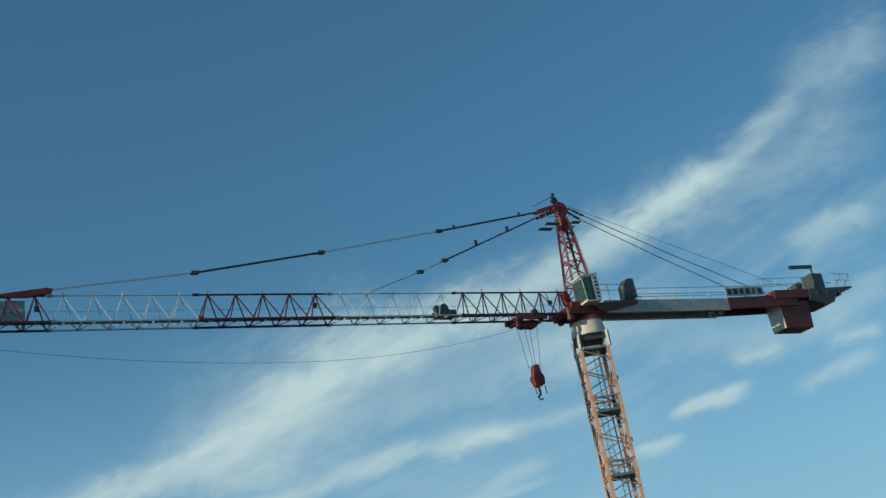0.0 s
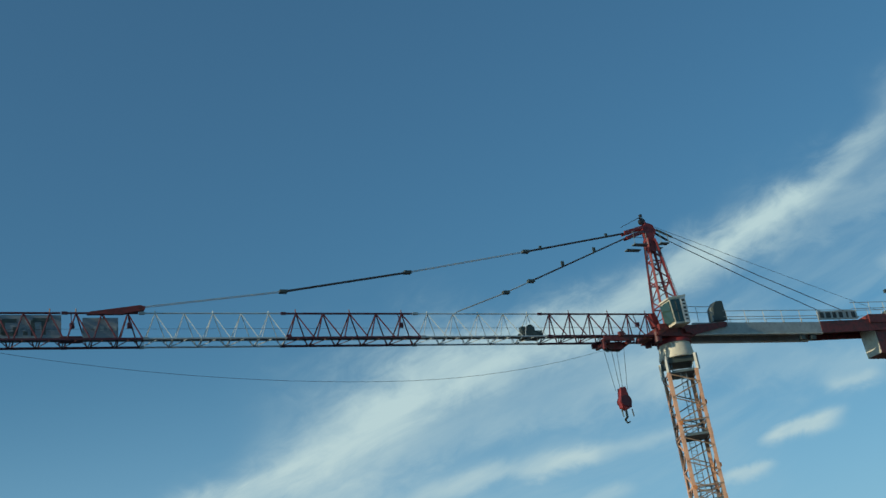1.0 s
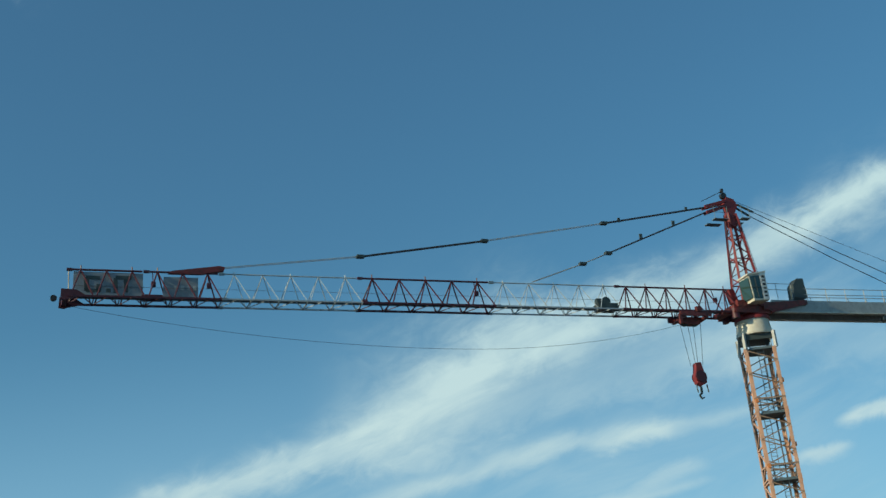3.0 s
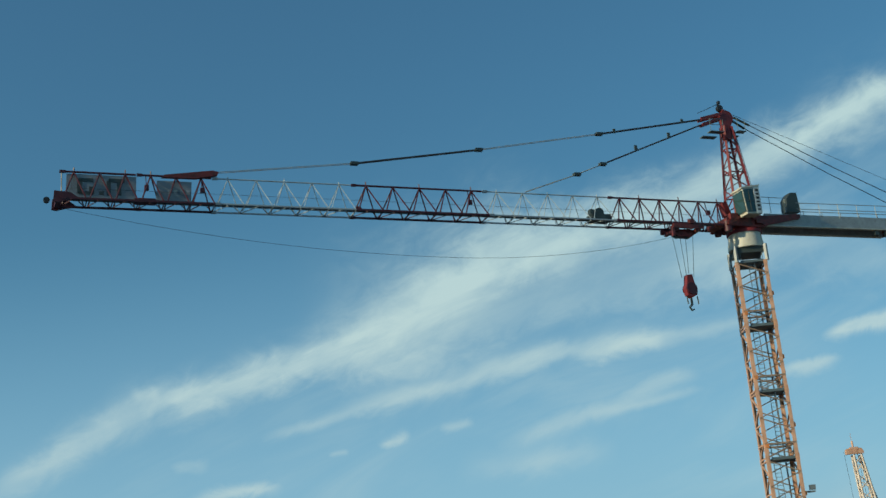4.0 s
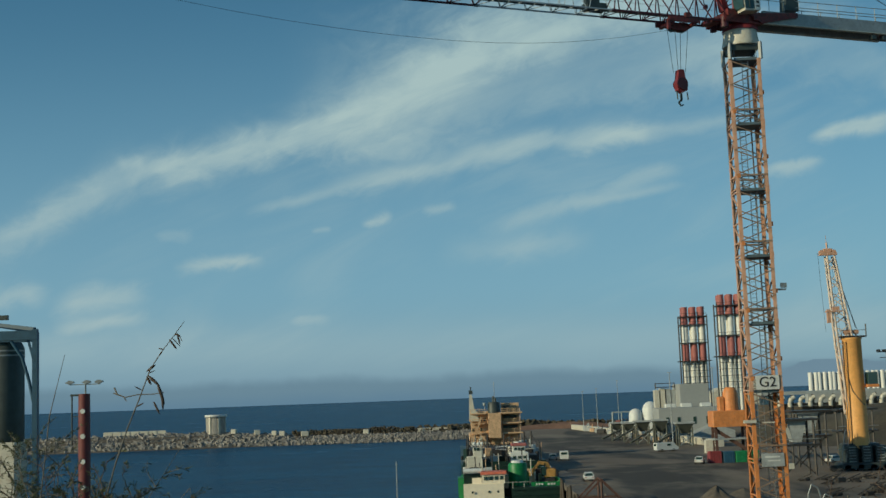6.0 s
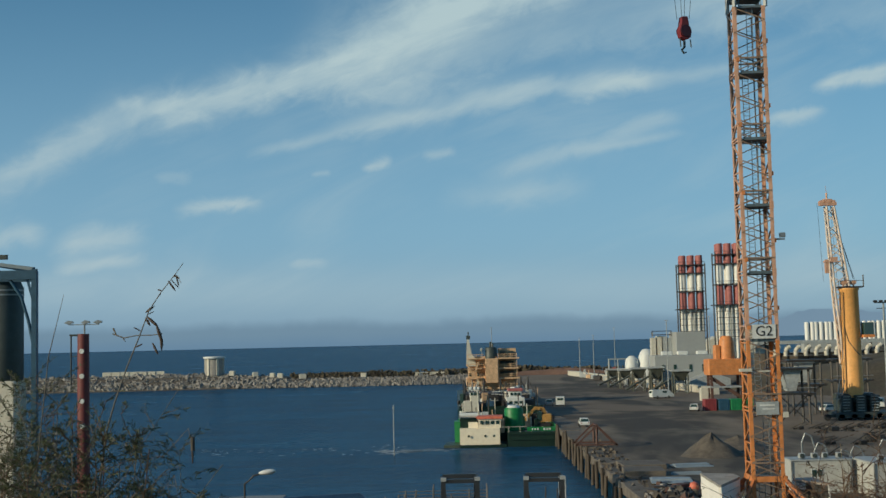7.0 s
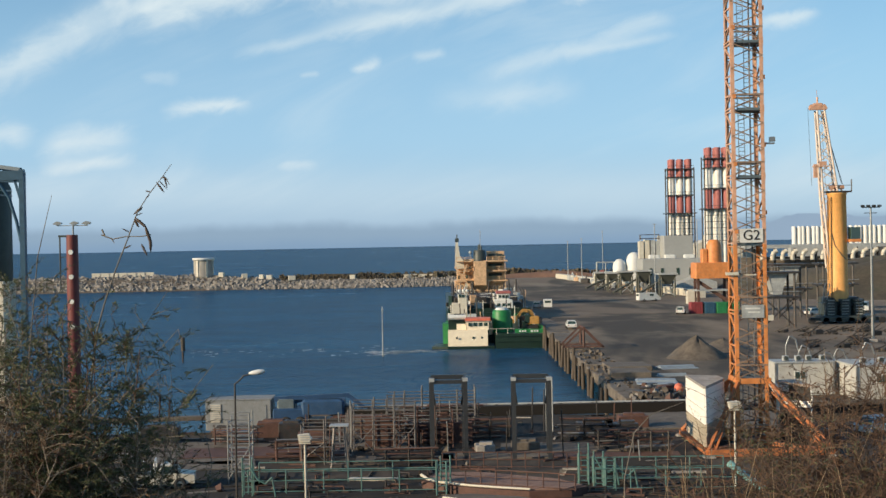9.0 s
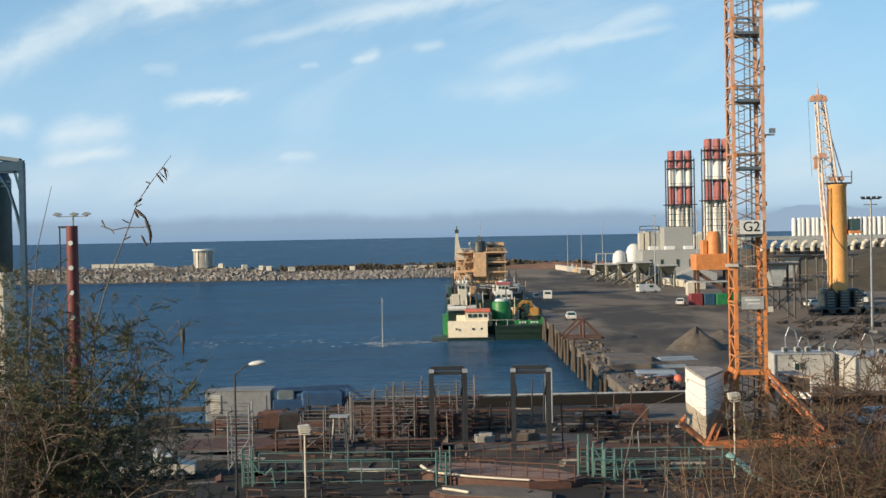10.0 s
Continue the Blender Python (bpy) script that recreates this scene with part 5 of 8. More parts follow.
for x in (-5.5, -4.7, -4.0):
    part("radar_dome", Geo().lathe((x, -1, 8.5), [(0.1, 0), (0.35, 0.25), (0.3, 0.55), (0.05, 0.7)], 8), M_WHITE, coaster)
bridge = part("small_bridge", Geo().box((3.2, 3, 5.7), (3.6, 3.4, 2.2), 0, 0.1).box((3.2, 3.2, 7.4), (2.5, 2.6, 1.3), 0, 0.1), M_WHITE, coaster)
part("bridge_roof", Geo().box((3.2, 3.2, 8.3), (3.0, 3.0, 0.5), 0, 0.1), M_STACKRED, coaster, "red bridge roof")
windows(bridge, (2.5, 3.2, 3.9), 1.86, 7.5, 0.5, 0.5)
windows(bridge, (2.2, 3.2, 4.2), 1.26, 5.9, 0.6, 0.5)
Y1 = 50.0
part("superstructure", Geo().box((0.0, Y1 + 8, 6.5), (11.6, 14, 5.0), 0, 0.1).box((-3.2, Y1 + 5, 11.5), (4.2, 9, 5.4), 0, 0.1), M_OCHRE, coaster)
part("casing", Geo().box((0.1, Y1 - 0.5, 10.9), (3.0, 3.6, 5.6), 0, 0.1), M_OCHRE, coaster, "plain ochre casing")
funnel = part("funnel", Geo().lathe((0.1, Y1 + 1, 13.7), [(1.5, 0), (1.4, 2.4), (1.2, 2.6)], 16), M_BOX, coaster, "dark blue-grey funnel")
part("funnel_pipe", Geo().tube((0.0, Y1 + 1, 16.2), (0.0, Y1 + 1, 17.6), 0.25, n=8).tube((0.5, Y1 + 1, 16.2), (0.5, Y1 + 1, 17.2), 0.2, n=8), M_BOX, funnel)
for k in range(4):
    z = 6.8 + k * 2.3
    decks = part("open_deck", Geo().box((3.8, Y1 + 1.2, z), (5.0 + 0.5 * (k % 2), 5.4, 0.34)), M_OCHRE, coaster)
    rail_d = Geo().beam((1.6, Y1 - 1.0, z + 1.0), (6.1, Y1 - 1.0, z + 1.0), 0.08).beam((1.6, Y1 - 1.0, z + 0.55), (6.1, Y1 - 1.0, z + 0.55), 0.06)
    for x in (1.7, 3.1, 4.6, 6.0):
        rail_d.beam((x, Y1 - 1.0, z), (x, Y1 - 1.0, z + 2.3 if k < 3 and x in (1.7, 6.0) else z + 1.1), 0.1)
    part("deck_rail", rail_d, M_OCHRE, decks)
    part("shaded_wall", Geo().box((3.9, Y1 + 3.2, z + 1.2), (4.2, 1.2, 2.1)), M_OCHRE, decks)
    part("left_deck", Geo().box((-3.6, Y1 - 0.5, z), (3.8, 3.2, 0.2)), M_OCHRE, coaster)
    part("left_rail", Geo().beam((-5.5, Y1 - 2.0, z + 1.0), (-1.7, Y1 - 2.0, z + 1.0), 0.1).beam((-5.4, Y1 - 2.0, z), (-5.4, Y1 - 2.0, z + 1.0), 0.1).beam((-3.4, Y1 - 2.0, z), (-3.4, Y1 - 2.0, z + 1.0), 0.1), M_OCHRE, coaster)
mast2 = part("signal_mast", Geo().slab([(-5.75, 13.0), (-5.55, 18.2), (-5.0, 18.2), (-4.5, 15.0), (-3.7, 13.8), (-3.5, 12.0), (-5.8, 12.0)], Y1 - 0.5, Y1 + 0.5), M_CREAM, coaster, "cream signal mast")
part("mast_lamp", Geo().box((-5.2, Y1, 18.7), (0.9, 0.9, 0.9)).beam((-5.2, Y1, 19), (-5.2, Y1, 20.0), 0.2), M_BOX, mast2)
part("derrick", Geo().beam((-5.6, Y1 - 3, 6.0), (-3.0, Y1 - 3, 13.0), 0.4).beam((-5.8, Y1 - 3, 12.5), (-2.2, Y1 - 3, 7.5), 0.3), M_OCHRE, coaster)
part("whip_aerial", Geo().tube((0.3, Y1 + 0.5, 16), (0.3, Y1 + 0.5, 21), 0.07, n=5).lathe((-2.1, Y1, 15.4), [(0.1, 0), (0.4, 0.3), (0.35, 0.6), (0.08, 0.8)], 10).tube((-2.1, Y1, 13.6), (-2.1, Y1, 15.5), 0.07, n=5), M_GREY, coaster)
part("searchlight", Geo().box((4.6, Y1, 14.9), (2.6, 0.5, 0.3)).beam((4.0, Y1, 13.7), (4.0, Y1, 15.6), 0.16).beam((5.4, Y1, 13.7), (5.4, Y1, 15.2), 0.12), M_BOX, coaster)
for x in (-6.6, -2.6, 0.8, 5.2, 6.8):
    part("kingpost", Geo().tube((x, 14 + x, 4.5), (x, 14 + x, 10.2), 0.16, n=6).beam((x, 14 + x, 9.6), (x + 1.4, 14 + x, 7.0), 0.12), M_STEEL, coaster)
bowsp = part("bow_rail", Geo().beam((-7.8, -1.5, 5.0), (8.2, -1.5, 5.0), 0.12, 0.8), M_HULL, coaster)

# crowded deck gear, rails, fenders and dark openings
gear = random.Random(14)
for i in range(46):
    x, y = gear.uniform(-7.2, 8.4), gear.uniform(3.5, 27)
    w, d, h = gear.uniform(0.4, 1.6), gear.uniform(0.4, 1.6), gear.uniform(0.5, 2.4)
    if -7.6 < x < 0.2 and y < 5:
        continue
    part("deck_gear", Geo().box((x, y, 2.4 + h / 2), (w, d, h), gear.uniform(0, 40), 0.05), gear.choice((M_CREAM, M_STEEL, M_GREEN, M_STEEL, M_OCHRE, M_HULL, M_WHITE)), dredger)
for i in range(60):
    x, y = gear.uniform(-7.4, 8.0), gear.uniform(0, 44)
    w, d, h = gear.uniform(0.3, 1.8), gear.uniform(0.4, 1.6), gear.uniform(0.5, 3.2)
    part("deck_gear", Geo().box((x, y, 4.6 + h / 2), (w, d, h), gear.uniform(0, 40), 0.05), gear.choice((M_CREAM, M_STEEL, M_STEEL, M_OCHRE, M_HULL, M_WHITE, M_GREY)), coaster)
for i in range(14):
    x = gear.uniform(-7.0, 7.5)
    part("davit_post", Geo().tube((x, 30 + x, 4.5), (x + gear.uniform(-0.6, 0.6), 30 + x, gear.uniform(7, 10.5)), 0.1, n=5), gear.choice((M_CREAM, M_STEEL)), coaster)
for k in range(5):
    x = 0.9 + k * 1.9
    part("rail_post", Geo().beam((x, -1.2 - 0.08 * k, 2.4), (x, -1.2 - 0.08 * k, 3.4), 0.07), M_CREAM, dredger)
part("top_rail", Geo().beam((-0.4, -1.3, 3.4), (4.0, -1.4, 3.4), 0.06), M_CREAM, dredger)
# thin posts, hand lines and hoses standing thick over both decks
for i in range(34):
    x, y = gear.uniform(-7.0, 8.0), gear.uniform(2, 30)
    z = 4.4
    h = gear.uniform(1.5, 4.8)
    part("stanchion", Geo().tube((x, y, z), (x + gear.uniform(-0.5, 0.5), y, z + h), gear.uniform(0.05, 0.11), n=5), gear.choice((M_CREAM, M_WHITE, M_STEEL, M_OCHRE, M_GREY)), coaster)
for i in range(14):
    x, y, z = gear.uniform(-7.0, 4.0), gear.uniform(1, 26), gear.uniform(5.2, 8.4)
    part("hand_line", Geo().tube((x, y, z), (x + gear.uniform(1.5, 4.0), y, z + gear.uniform(-0.5, 0.3)), gear.uniform(0.05, 0.1), n=5), gear.choice((M_CREAM, M_WHITE, M_STEEL)), coaster)
for i in range(20):
    x, y = gear.uniform(-7.2, 4.0), gear.uniform(4.8, 9)
    part("stanchion", Geo().tube((x, y, 2.4), (x + gear.uniform(-0.3, 0.3), y, gear.uniform(4.2, 7.6)), gear.uniform(0.04, 0.09), n=5), gear.choice((M_CREAM, M_GREEN, M_STEEL, M_OCHRE)), dredger)
part("side_plate", Geo().prism([(-8.3, 5.2), (-7.3, 5.0), (-7.2, 9), (-8.3, 9)], 0.2, 4.0), M_GREEN, dredger, "bright green side plating")
for k in range(3):
    for x in (-4.9, -4.0, -3.1, -2.2):
        part("porthole", Geo().box((x, Y1 + 0.45, 6.3 + k * 2.3 + 1.4), (0.55, 0.1, 0.7)), M_GLASS, coaster)
for k in range(4):
    # dark strips added to draw the shade between the open decks
    part("deck_shade", Geo().box((3.8, Y1 + 2.4, 6.9 + k * 2.3 + 1.2), (3.2, 0.2, 0.7)), M_BOX, coaster)
    part("vent_duct", Geo().box((-5.0 + k * 0.9, Y1 - 1.2, 5.6 + 0.8 * k), (0.6, 0.8, 1.6 + k)), M_OCHRE if k % 2 else M_CREAM, coaster)

# mooring marks in the basin
solo("channel_marker", Geo().tube((0, 0, -1), (0, 0, 8.1), 0.1, 0.07, 8).box((0, 0, 7.6), (0.3, 0.1, 0.3)), M_GREY, "slim pale grey channel marker pole in the water", "marker pole", place=(-10.05, 200, WATER))
for x, y, h in ((-46.3, 218, 2.4),):
    solo("mooring_pile", Geo().tube((0, 0, -1), (0, 0, h), 0.4, 0.35, 8), M_TIMBER, "dark mooring pile standing in the water", "mooring pile", place=(x, y, WATER))

# ---- things on the quay ----
def car(place, turn, paint, label, kind="car"):
    ob = thing("car", place, label, "car", "", turn)
    part("body", Geo().slab([(-2.05, 0.4), (-2.1, 0.7), (-1.95, 0.92), (1.3, 0.96), (2.0, 0.84), (2.1, 0.6), (2.05, 0.4)], -0.82, 0.82), paint, ob)
    low, high = [(-1.75, -0.78), (1.35, -0.78), (1.35, 0.78), (-1.75, 0.78)], [(-1.2, -0.6), (0.55, -0.6), (0.55, 0.6), (-1.2, 0.6)]
    shell = [(x, y, 0.92) for x, y in low] + [(x, y, 1.38) for x, y in high]
    part("window_band", Geo().add(shell, [(0, 1, 5, 4), (1, 2, 6, 5), (2, 3, 7, 6), (3, 0, 4, 7)]), M_GLASS, ob, "dark glass")
    part("roof", Geo().box((-0.32, 0, 1.41), (1.85, 1.26, 0.08), 0, 0.03), paint, ob)
    for x0, x1 in ((-1.7, -1.18), (1.3, 0.53)):
        for y in (-1, 1):
            part("pillar", Geo().beam((x0, y * 0.77, 0.92), (x1, y * 0.6, 1.39), 0.1), paint, ob)
    for x in (-1.35, 1.35):
        for y in (-0.8, 0.8):
            part("wheel", tyre_mesh(0.22, 0.1, 10), M_TYRE, ob, "", pose(x, y, 0.32))
    for y in (-0.6, 0.6):
        part("tail_lamp", Geo().box((-2.12, y, 0.75), (0.05, 0.25, 0.14)), M_STACKRED, ob)
    return ob


car((21.9, 213, 0), 88, M_WHITE, "small white car parked on the asphalt quay")
car((21.0, 279, 0), 84, M_GREY, "grey car parked beside a white van")


def van(place, turn, label, length=4.8):
    ob = thing("van", place, label, "van", "", turn)
    part("body", Geo().slab([(-length / 2, 0.4), (-length / 2, 2.1), (length / 2 - 1.2, 2.1), (length / 2 - 0.4, 1.2), (length / 2, 1.05), (length / 2, 0.4)], -0.95, 0.95), M_WHITE, ob)
    part("side_window", Geo().box((0.4, -0.97, 1.6), (1.0, 0.05, 0.5)), M_GLASS, ob)
    part("rear_window", Geo().box((-length / 2 - 0.01, 0, 1.6), (0.05, 1.3, 0.5)), M_GLASS, ob)
    for x in (-1.5, 1.5):
        for y in (-0.9, 0.9):
            part("wheel", tyre_mesh(0.24, 0.12, 10), M_TYRE, ob, "", pose(x, y, 0.36))
    return ob


van((23.3, 277, 0), 86, "white van parked on the asphalt quay", 4.2)
van((49.6, 299, 0), 15, "white van beside the loading hoppers", 5.6)
car((70.6, 236, 0), 35, M_WHITE, "white car beside the mobile crane")
van((82.7, 244, 0), 80, "white van behind the mobile crane", 4.0)

heap("gravel_heap", (32.3, 158, 0), (4.2, 4.2, 2.75), M_GRAVEL, "cone of dark brown gravel on the quay", "gravel heap", 3, rough=0.19)
heap("gravel_heap", (37.5, 166, 0), (4.5, 5.0, 1.8), M_GRAVEL, "low spread of dark gravel on the quay", "gravel heap", 9, rough=0.19)
heap("rubble_heap", (20.6, 118.0, -0.3), (2.9, 3.2, 1.0), M_GRAVEL, "heap of dark rubble at the quay corner", "rubble", 5, rough=0.3)
edge_r = random.Random(31)
for i in range(110):
    y = edge_r.uniform(119, 182)
    size = edge_r.uniform(0.12, 0.42)
    solo("stone", Geo().stone((0, 0, 0), size, edge_r, 0.7), edge_r.choice((M_GRAVEL, M_STEEL, M_SLAB, M_TIMBER, M_TIMBER)), "broken stone along the worn quay edge", "stone",
         place=(QUAY_X + edge_r.uniform(-0.1, 3.6), y, 0.05 + size * 0.3), group="stones along the quay edge")
rub = random.Random(12)
for i in range(70):
    w, r = rub.uniform(0, 6.28), rub.uniform(0.2, 3.2)
    solo("stone", Geo().stone((0, 0, 0), rub.uniform(0.15, 0.45), rub), rub.choice((M_ROCK, M_GRAVEL, M_STEEL, M_RUST)), "broken stone at the quay corner", "stone", place=(20.6 + r * math.cos(w), 118 + r * math.sin(w), max(0.15, 0.9 - r * 0.25)), group="rubble stones")

tri = thing("timber_frame", (19.4, 172, 0), "rusty red triangular steel frame on the quay edge", "steel frame")
for y in (0.0, 4.0):
    part("rafter", Geo().beam((-3.0, y, 0.3), (0, y, 3.1), 0.24), M_RUST, tri)
    part("rafter", Geo().beam((0, y, 3.1), (2.8, y, 0.3), 0.24), M_RUST, tri)
    part("tie_beam", Geo().beam((-2.9, y, 0.45), (2.8, y, 0.45), 0.24), M_RUST, tri)
    part("post", Geo().beam((0, y, 0.3), (0, y, 3.0), 0.24), M_RUST, tri)
part("ridge", Geo().beam((0, 0, 3.1), (0, 4, 3.1), 0.22), M_RUST, tri)

# concrete blocks, sheets and bits by the quay corner
bits = random.Random(21)
for x, y, w, d, h, t in ((21.5, 146, 5.0, 5.6, 0.55, 2), (20.6, 138, 4.4, 5.2, 0.7, -3), (22.5, 131, 3.6, 4.2, 0.4, 4)):
    solo("concrete_slab", Geo().box((0, 0, h / 2), (w, d, h), t, 0.06), M_SLAB, "weathered concrete slab by the quay edge", "concrete slab", place=(x, y, 0.0), group="slabs by the quay")
M_SHEET = material("pale blue sheet metal", (0.34, 0.385, 0.42), 0.45, 0.4, vary=0.15)
for x, y, w, d, t in ((27.4, 146, 4.4, 3.0, 8), (22.0, 128.5, 4.2, 5.0, -6), (25.3, 137.5, 3.4, 1.0, 3)):
    solo("metal_sheet", Geo().box((0, 0, 0.05), (w, d, 0.1), t).box((0, 0.2, 0.18), (w * 0.96, d * 0.3, 0.22), t + 2, 0.04), M_SHEET, "pale blue metal sheets lying on the quay", "metal sheet", place=(x, y, 0.4 if y < 130 else 0.0), group="sheets by the quay")
solo("orange_buoy", Geo().lathe((0, 0, 0), [(0.15, 0), (0.42, 0.17), (0.5, 0.5), (0.4, 0.82), (0.1, 0.98)], 16), M_ROOF, "round orange-red buoy lying on the quay", "buoy", place=(23.2, 122.5, 0))
for i in range(24):
    x, y = bits.uniform(18.5, 28), bits.uniform(116.5, 127)
    h = bits.uniform(0.2, 0.9)
    solo("crate", Geo().box((0, 0, h / 2), (bits.uniform(0.4, 1.4), bits.uniform(0.4, 1.2), h), bits.uniform(0, 90), 0.03), bits.choice((M_STEEL, M_RUST, M_CONCRETE, M_STEEL)), "small dark crate in the quay clutter", "crate", place=(x, y, 0), group="quay clutter")

# portable site cabins
M_CABIN = material("grimy pale cabin panel", (0.44, 0.44, 0.41), 0.6, vary=0.15, stain=(0.25, 0.22, 0.18), amount=0.4)
def cabin(place, size, label, turn=0.0, units=()):
    w, d, h = size
    ob = thing("site_cabin", place, label, "site cabin", "cabins by the crane", turn)
    body = part("body", Geo().box((0, 0, h / 2), (w, d, h)), M_CABIN, ob)
    part("roof", Geo().box((0, 0, h + 0.06), (w + 0.2, d + 0.2, 0.12), 0, 0.03), M_GREY, ob)
    for x in (-w / 2, w / 2):
        part("corner_post", Geo().box((x, -d / 2, h / 2), (0.16, 0.16, h)), M_GALV, ob)
    win = part("window", Geo().box((-w * 0.08, -d / 2 - 0.02, h * 0.62), (1.15, 0.06, 0.85)), M_WHITE, ob, "white framed window")
    for x in (-0.27, 0.27):
        part("pane", Geo().box((-w * 0.08 + x, -d / 2 - 0.06, h * 0.62), (0.44, 0.04, 0.66)), M_GLASS, win)
    for x in units:
        unit = part("roof_unit", Geo().box((x, -d * 0.2, h + 0.42), (0.6, 0.45, 0.48), 0, 0.05), M_GREY, ob, "cream air-conditioning unit")
        part("fan_grille", Geo().tube((x, -d * 0.2 - 0.24, h + 0.42), (x, -d * 0.2 - 0.28, h + 0.42), 0.22, n=12), M_BOX, unit)
    return ob


cabin((34.7, 120.5, 0), (5.6, 3.0, 3.1), "white site cabin with air-conditioning units on its roof", 0, (-1.6, -0.4, 0.6, 2.0))
cabin((41.0, 118.0, 0), (5.6, 6.0, 3.1), "grey-white site cabin with a small window", 3, (-1.5, 0.2))
cabin((47.2, 116.0, 0), (5.0, 6.0, 2.9), "grey-white site cabin with a small window", 3, (0.5,))
cabin((44.6, 113.0, 0), (4.6, 2.6, 2.3), "low pale hut beside the cabins", 3)
pipes = thing("pipe_bends", (39.0, 128, 0), "grey pipe bends standing behind the cabins", "pipes")
for x, h in ((-3.5, 5.0), (-2.2, 4.0), (1.5, 3.6), (4.4, 4.2), (0.2, 3.2)):
    part("pipe", Geo().path([(x, 0, 0), (x - 0.1, 0, h * 0.8), (x + 0.3, 0, h), (x + 0.9, 0, h * 0.93), (x + 1.2, 0, h * 0.7)], 0.09, n=8), M_GALV, pipes)
parked = car((33.5, 95.0, 0), 25, M_WHITE, "white car with dark windows beside the brush")

# tall light masts
def light_mast(place, height, label, arms=2, r=0.22, mat=None):
    ob = thing("light_mast", place, label, "light mast", "light masts")
    part("pole", Geo().tube((0, 0, 0), (0, 0, height), r, r * 0.55, 10), mat or M_GALV, ob)
    part("foot", Geo().box((0, 0, 0.2), (r * 5, r * 5, 0.4), 0, 0.05), M_CONCRETE, ob)
    if r < 0.2:
        part("lamp_head", Geo().beam((-0.5, 0, height), (0.5, 0, height), 0.14, 0.12), M_GREY, ob)
        return ob
    head = part("head_frame", Geo().beam((-1.3, 0, height - 0.1), (1.3, 0, height - 0.1), 0.12).beam((-1.0, 0, height - 0.9), (0.9, 0, height - 0.9), 0.1), M_STEEL, ob)
    for x in (-1.2, -0.4, 0.4, 1.2)[: arms * 2]:
        part("floodlight", Geo().box((x, -0.2, height + 0.1), (0.5, 0.35, 0.3)), M_STEEL, head)
    return ob


light_mast((61.2, 176.2, 0), 19.3, "tall grey floodlight mast with dark lamp heads")
for x, y, h in ((48.8, 483, 14.6), (53.9, 480, 15.6), (66, 510, 18.5), (52.9, 308, 18.8), (60.0, 291, 19.4), (69, 430, 16)):
    light_mast((x, y, 0), h, "slim pale floodlight mast along the quay", r=0.17, mat=M_GREY)

# orange mobile harbour crane
mhc = thing("harbour_crane", (69.4, 217, 0), "orange-yellow mobile harbour crane with a pale lattice boom", "harbour crane")
part("chassis", Geo().box((0.5, -1.5, 0.85), (9.5, 5.0, 0.9), 0, 0.2).beam((-5.8, -3, 0.75), (6.8, -3, 0.75), 0.7, 0.6), M_BOX, mhc, "dark chassis on outriggers")
for x in (-5.8, -3.4, -1.2, 1.0, 3.2, 6.4):
    part("wheel", Geo().tube((x, -4.0, 0.55), (x, -3.2, 0.55), 0.55, n=12), M_TYRE, mhc)
for x in (-2.2, 0.3, 2.7):
    for k in range(6):
        part("counterweight_slab", Geo().box((x, -2.0, 1.55 + k * 0.48), (1.7, 2.0, 0.4), 0, 0.04), M_BOX, mhc)
        part("slab_edge", Geo().box((x, -3.02, 1.55 + k * 0.48), (1.2, 0.04, 0.12)), M_GREY, mhc)
part("machine_house", Geo().box((0.3, 0.6, 2.9), (6.2, 4.0, 3.0), 0, 0.2), M_BOX, mhc)
tower = part("tower", Geo().lathe((0, 0, 3.7), [(1.78, 0), (1.72, 6), (1.62, 18.6), (1.75, 18.7), (1.75, 19.0)], 28), M_YELLOW, mhc)
part("tower_cap", Geo().box((0.1, 0, 22.9), (4.4, 2.4, 0.25)).beam((-2.0, -1.1, 22.9), (-2.0, -1.1, 24.0), 0.1).beam((2.3, -1.1, 22.9), (2.3, -1.1, 25.0), 0.16).beam((-2, -1.1, 24), (2.3, -1.1, 24), 0.08), M_STEEL, mhc, "dark platform with rails")
for x in (-0.9, 0.0, 0.9):
    part("cap_sheave", Geo().tube((x, -0.4, 23.7), (x, 0.4, 23.7), 0.42, n=12).beam((x, 0, 23), (x, 0, 24.9 - abs(x)), 0.2), M_PALE, mhc)
part("operator_cab", Geo().box((2.7, -0.8, 15.6), (1.7, 2.0, 2.1), 0, 0.1), M_GLASS, mhc, "dark glazed cab")
part("cab_floor", Geo().box((2.6, -0.8, 14.3), (2.1, 2.4, 0.5), 0, 0.1), M_ORANGE, mhc)
boomg = Geo()
foot_b = [(-2.0, -0.4, 9.5), (0.8, -0.4, 9.5), (0.8, 1.9, 9.5), (-2.0, 1.9, 9.5)]
top_b = [(-3.9, -0.5, 37.2), (-2.6, -0.5, 37.2), (-2.6, 0.8, 37.2), (-3.9, 0.8, 37.2)]
mid_b = [tuple(Vector(a).lerp(Vector(b), 0.45) + Vector((0.35 * (1 if k in (1, 2) else -0.6), 0, 0))) for k, (a, b) in enumerate(zip(foot_b, top_b))]
for k in range(4):
    boomg.tube(foot_b[k], mid_b[k], 0.2, n=6).tube(mid_b[k], top_b[k], 0.19, n=6)
part("boom", boomg, M_BOOM, mhc, "pale faded lattice boom", pose(0.6, 0, 0))
bracing_b = Geo()
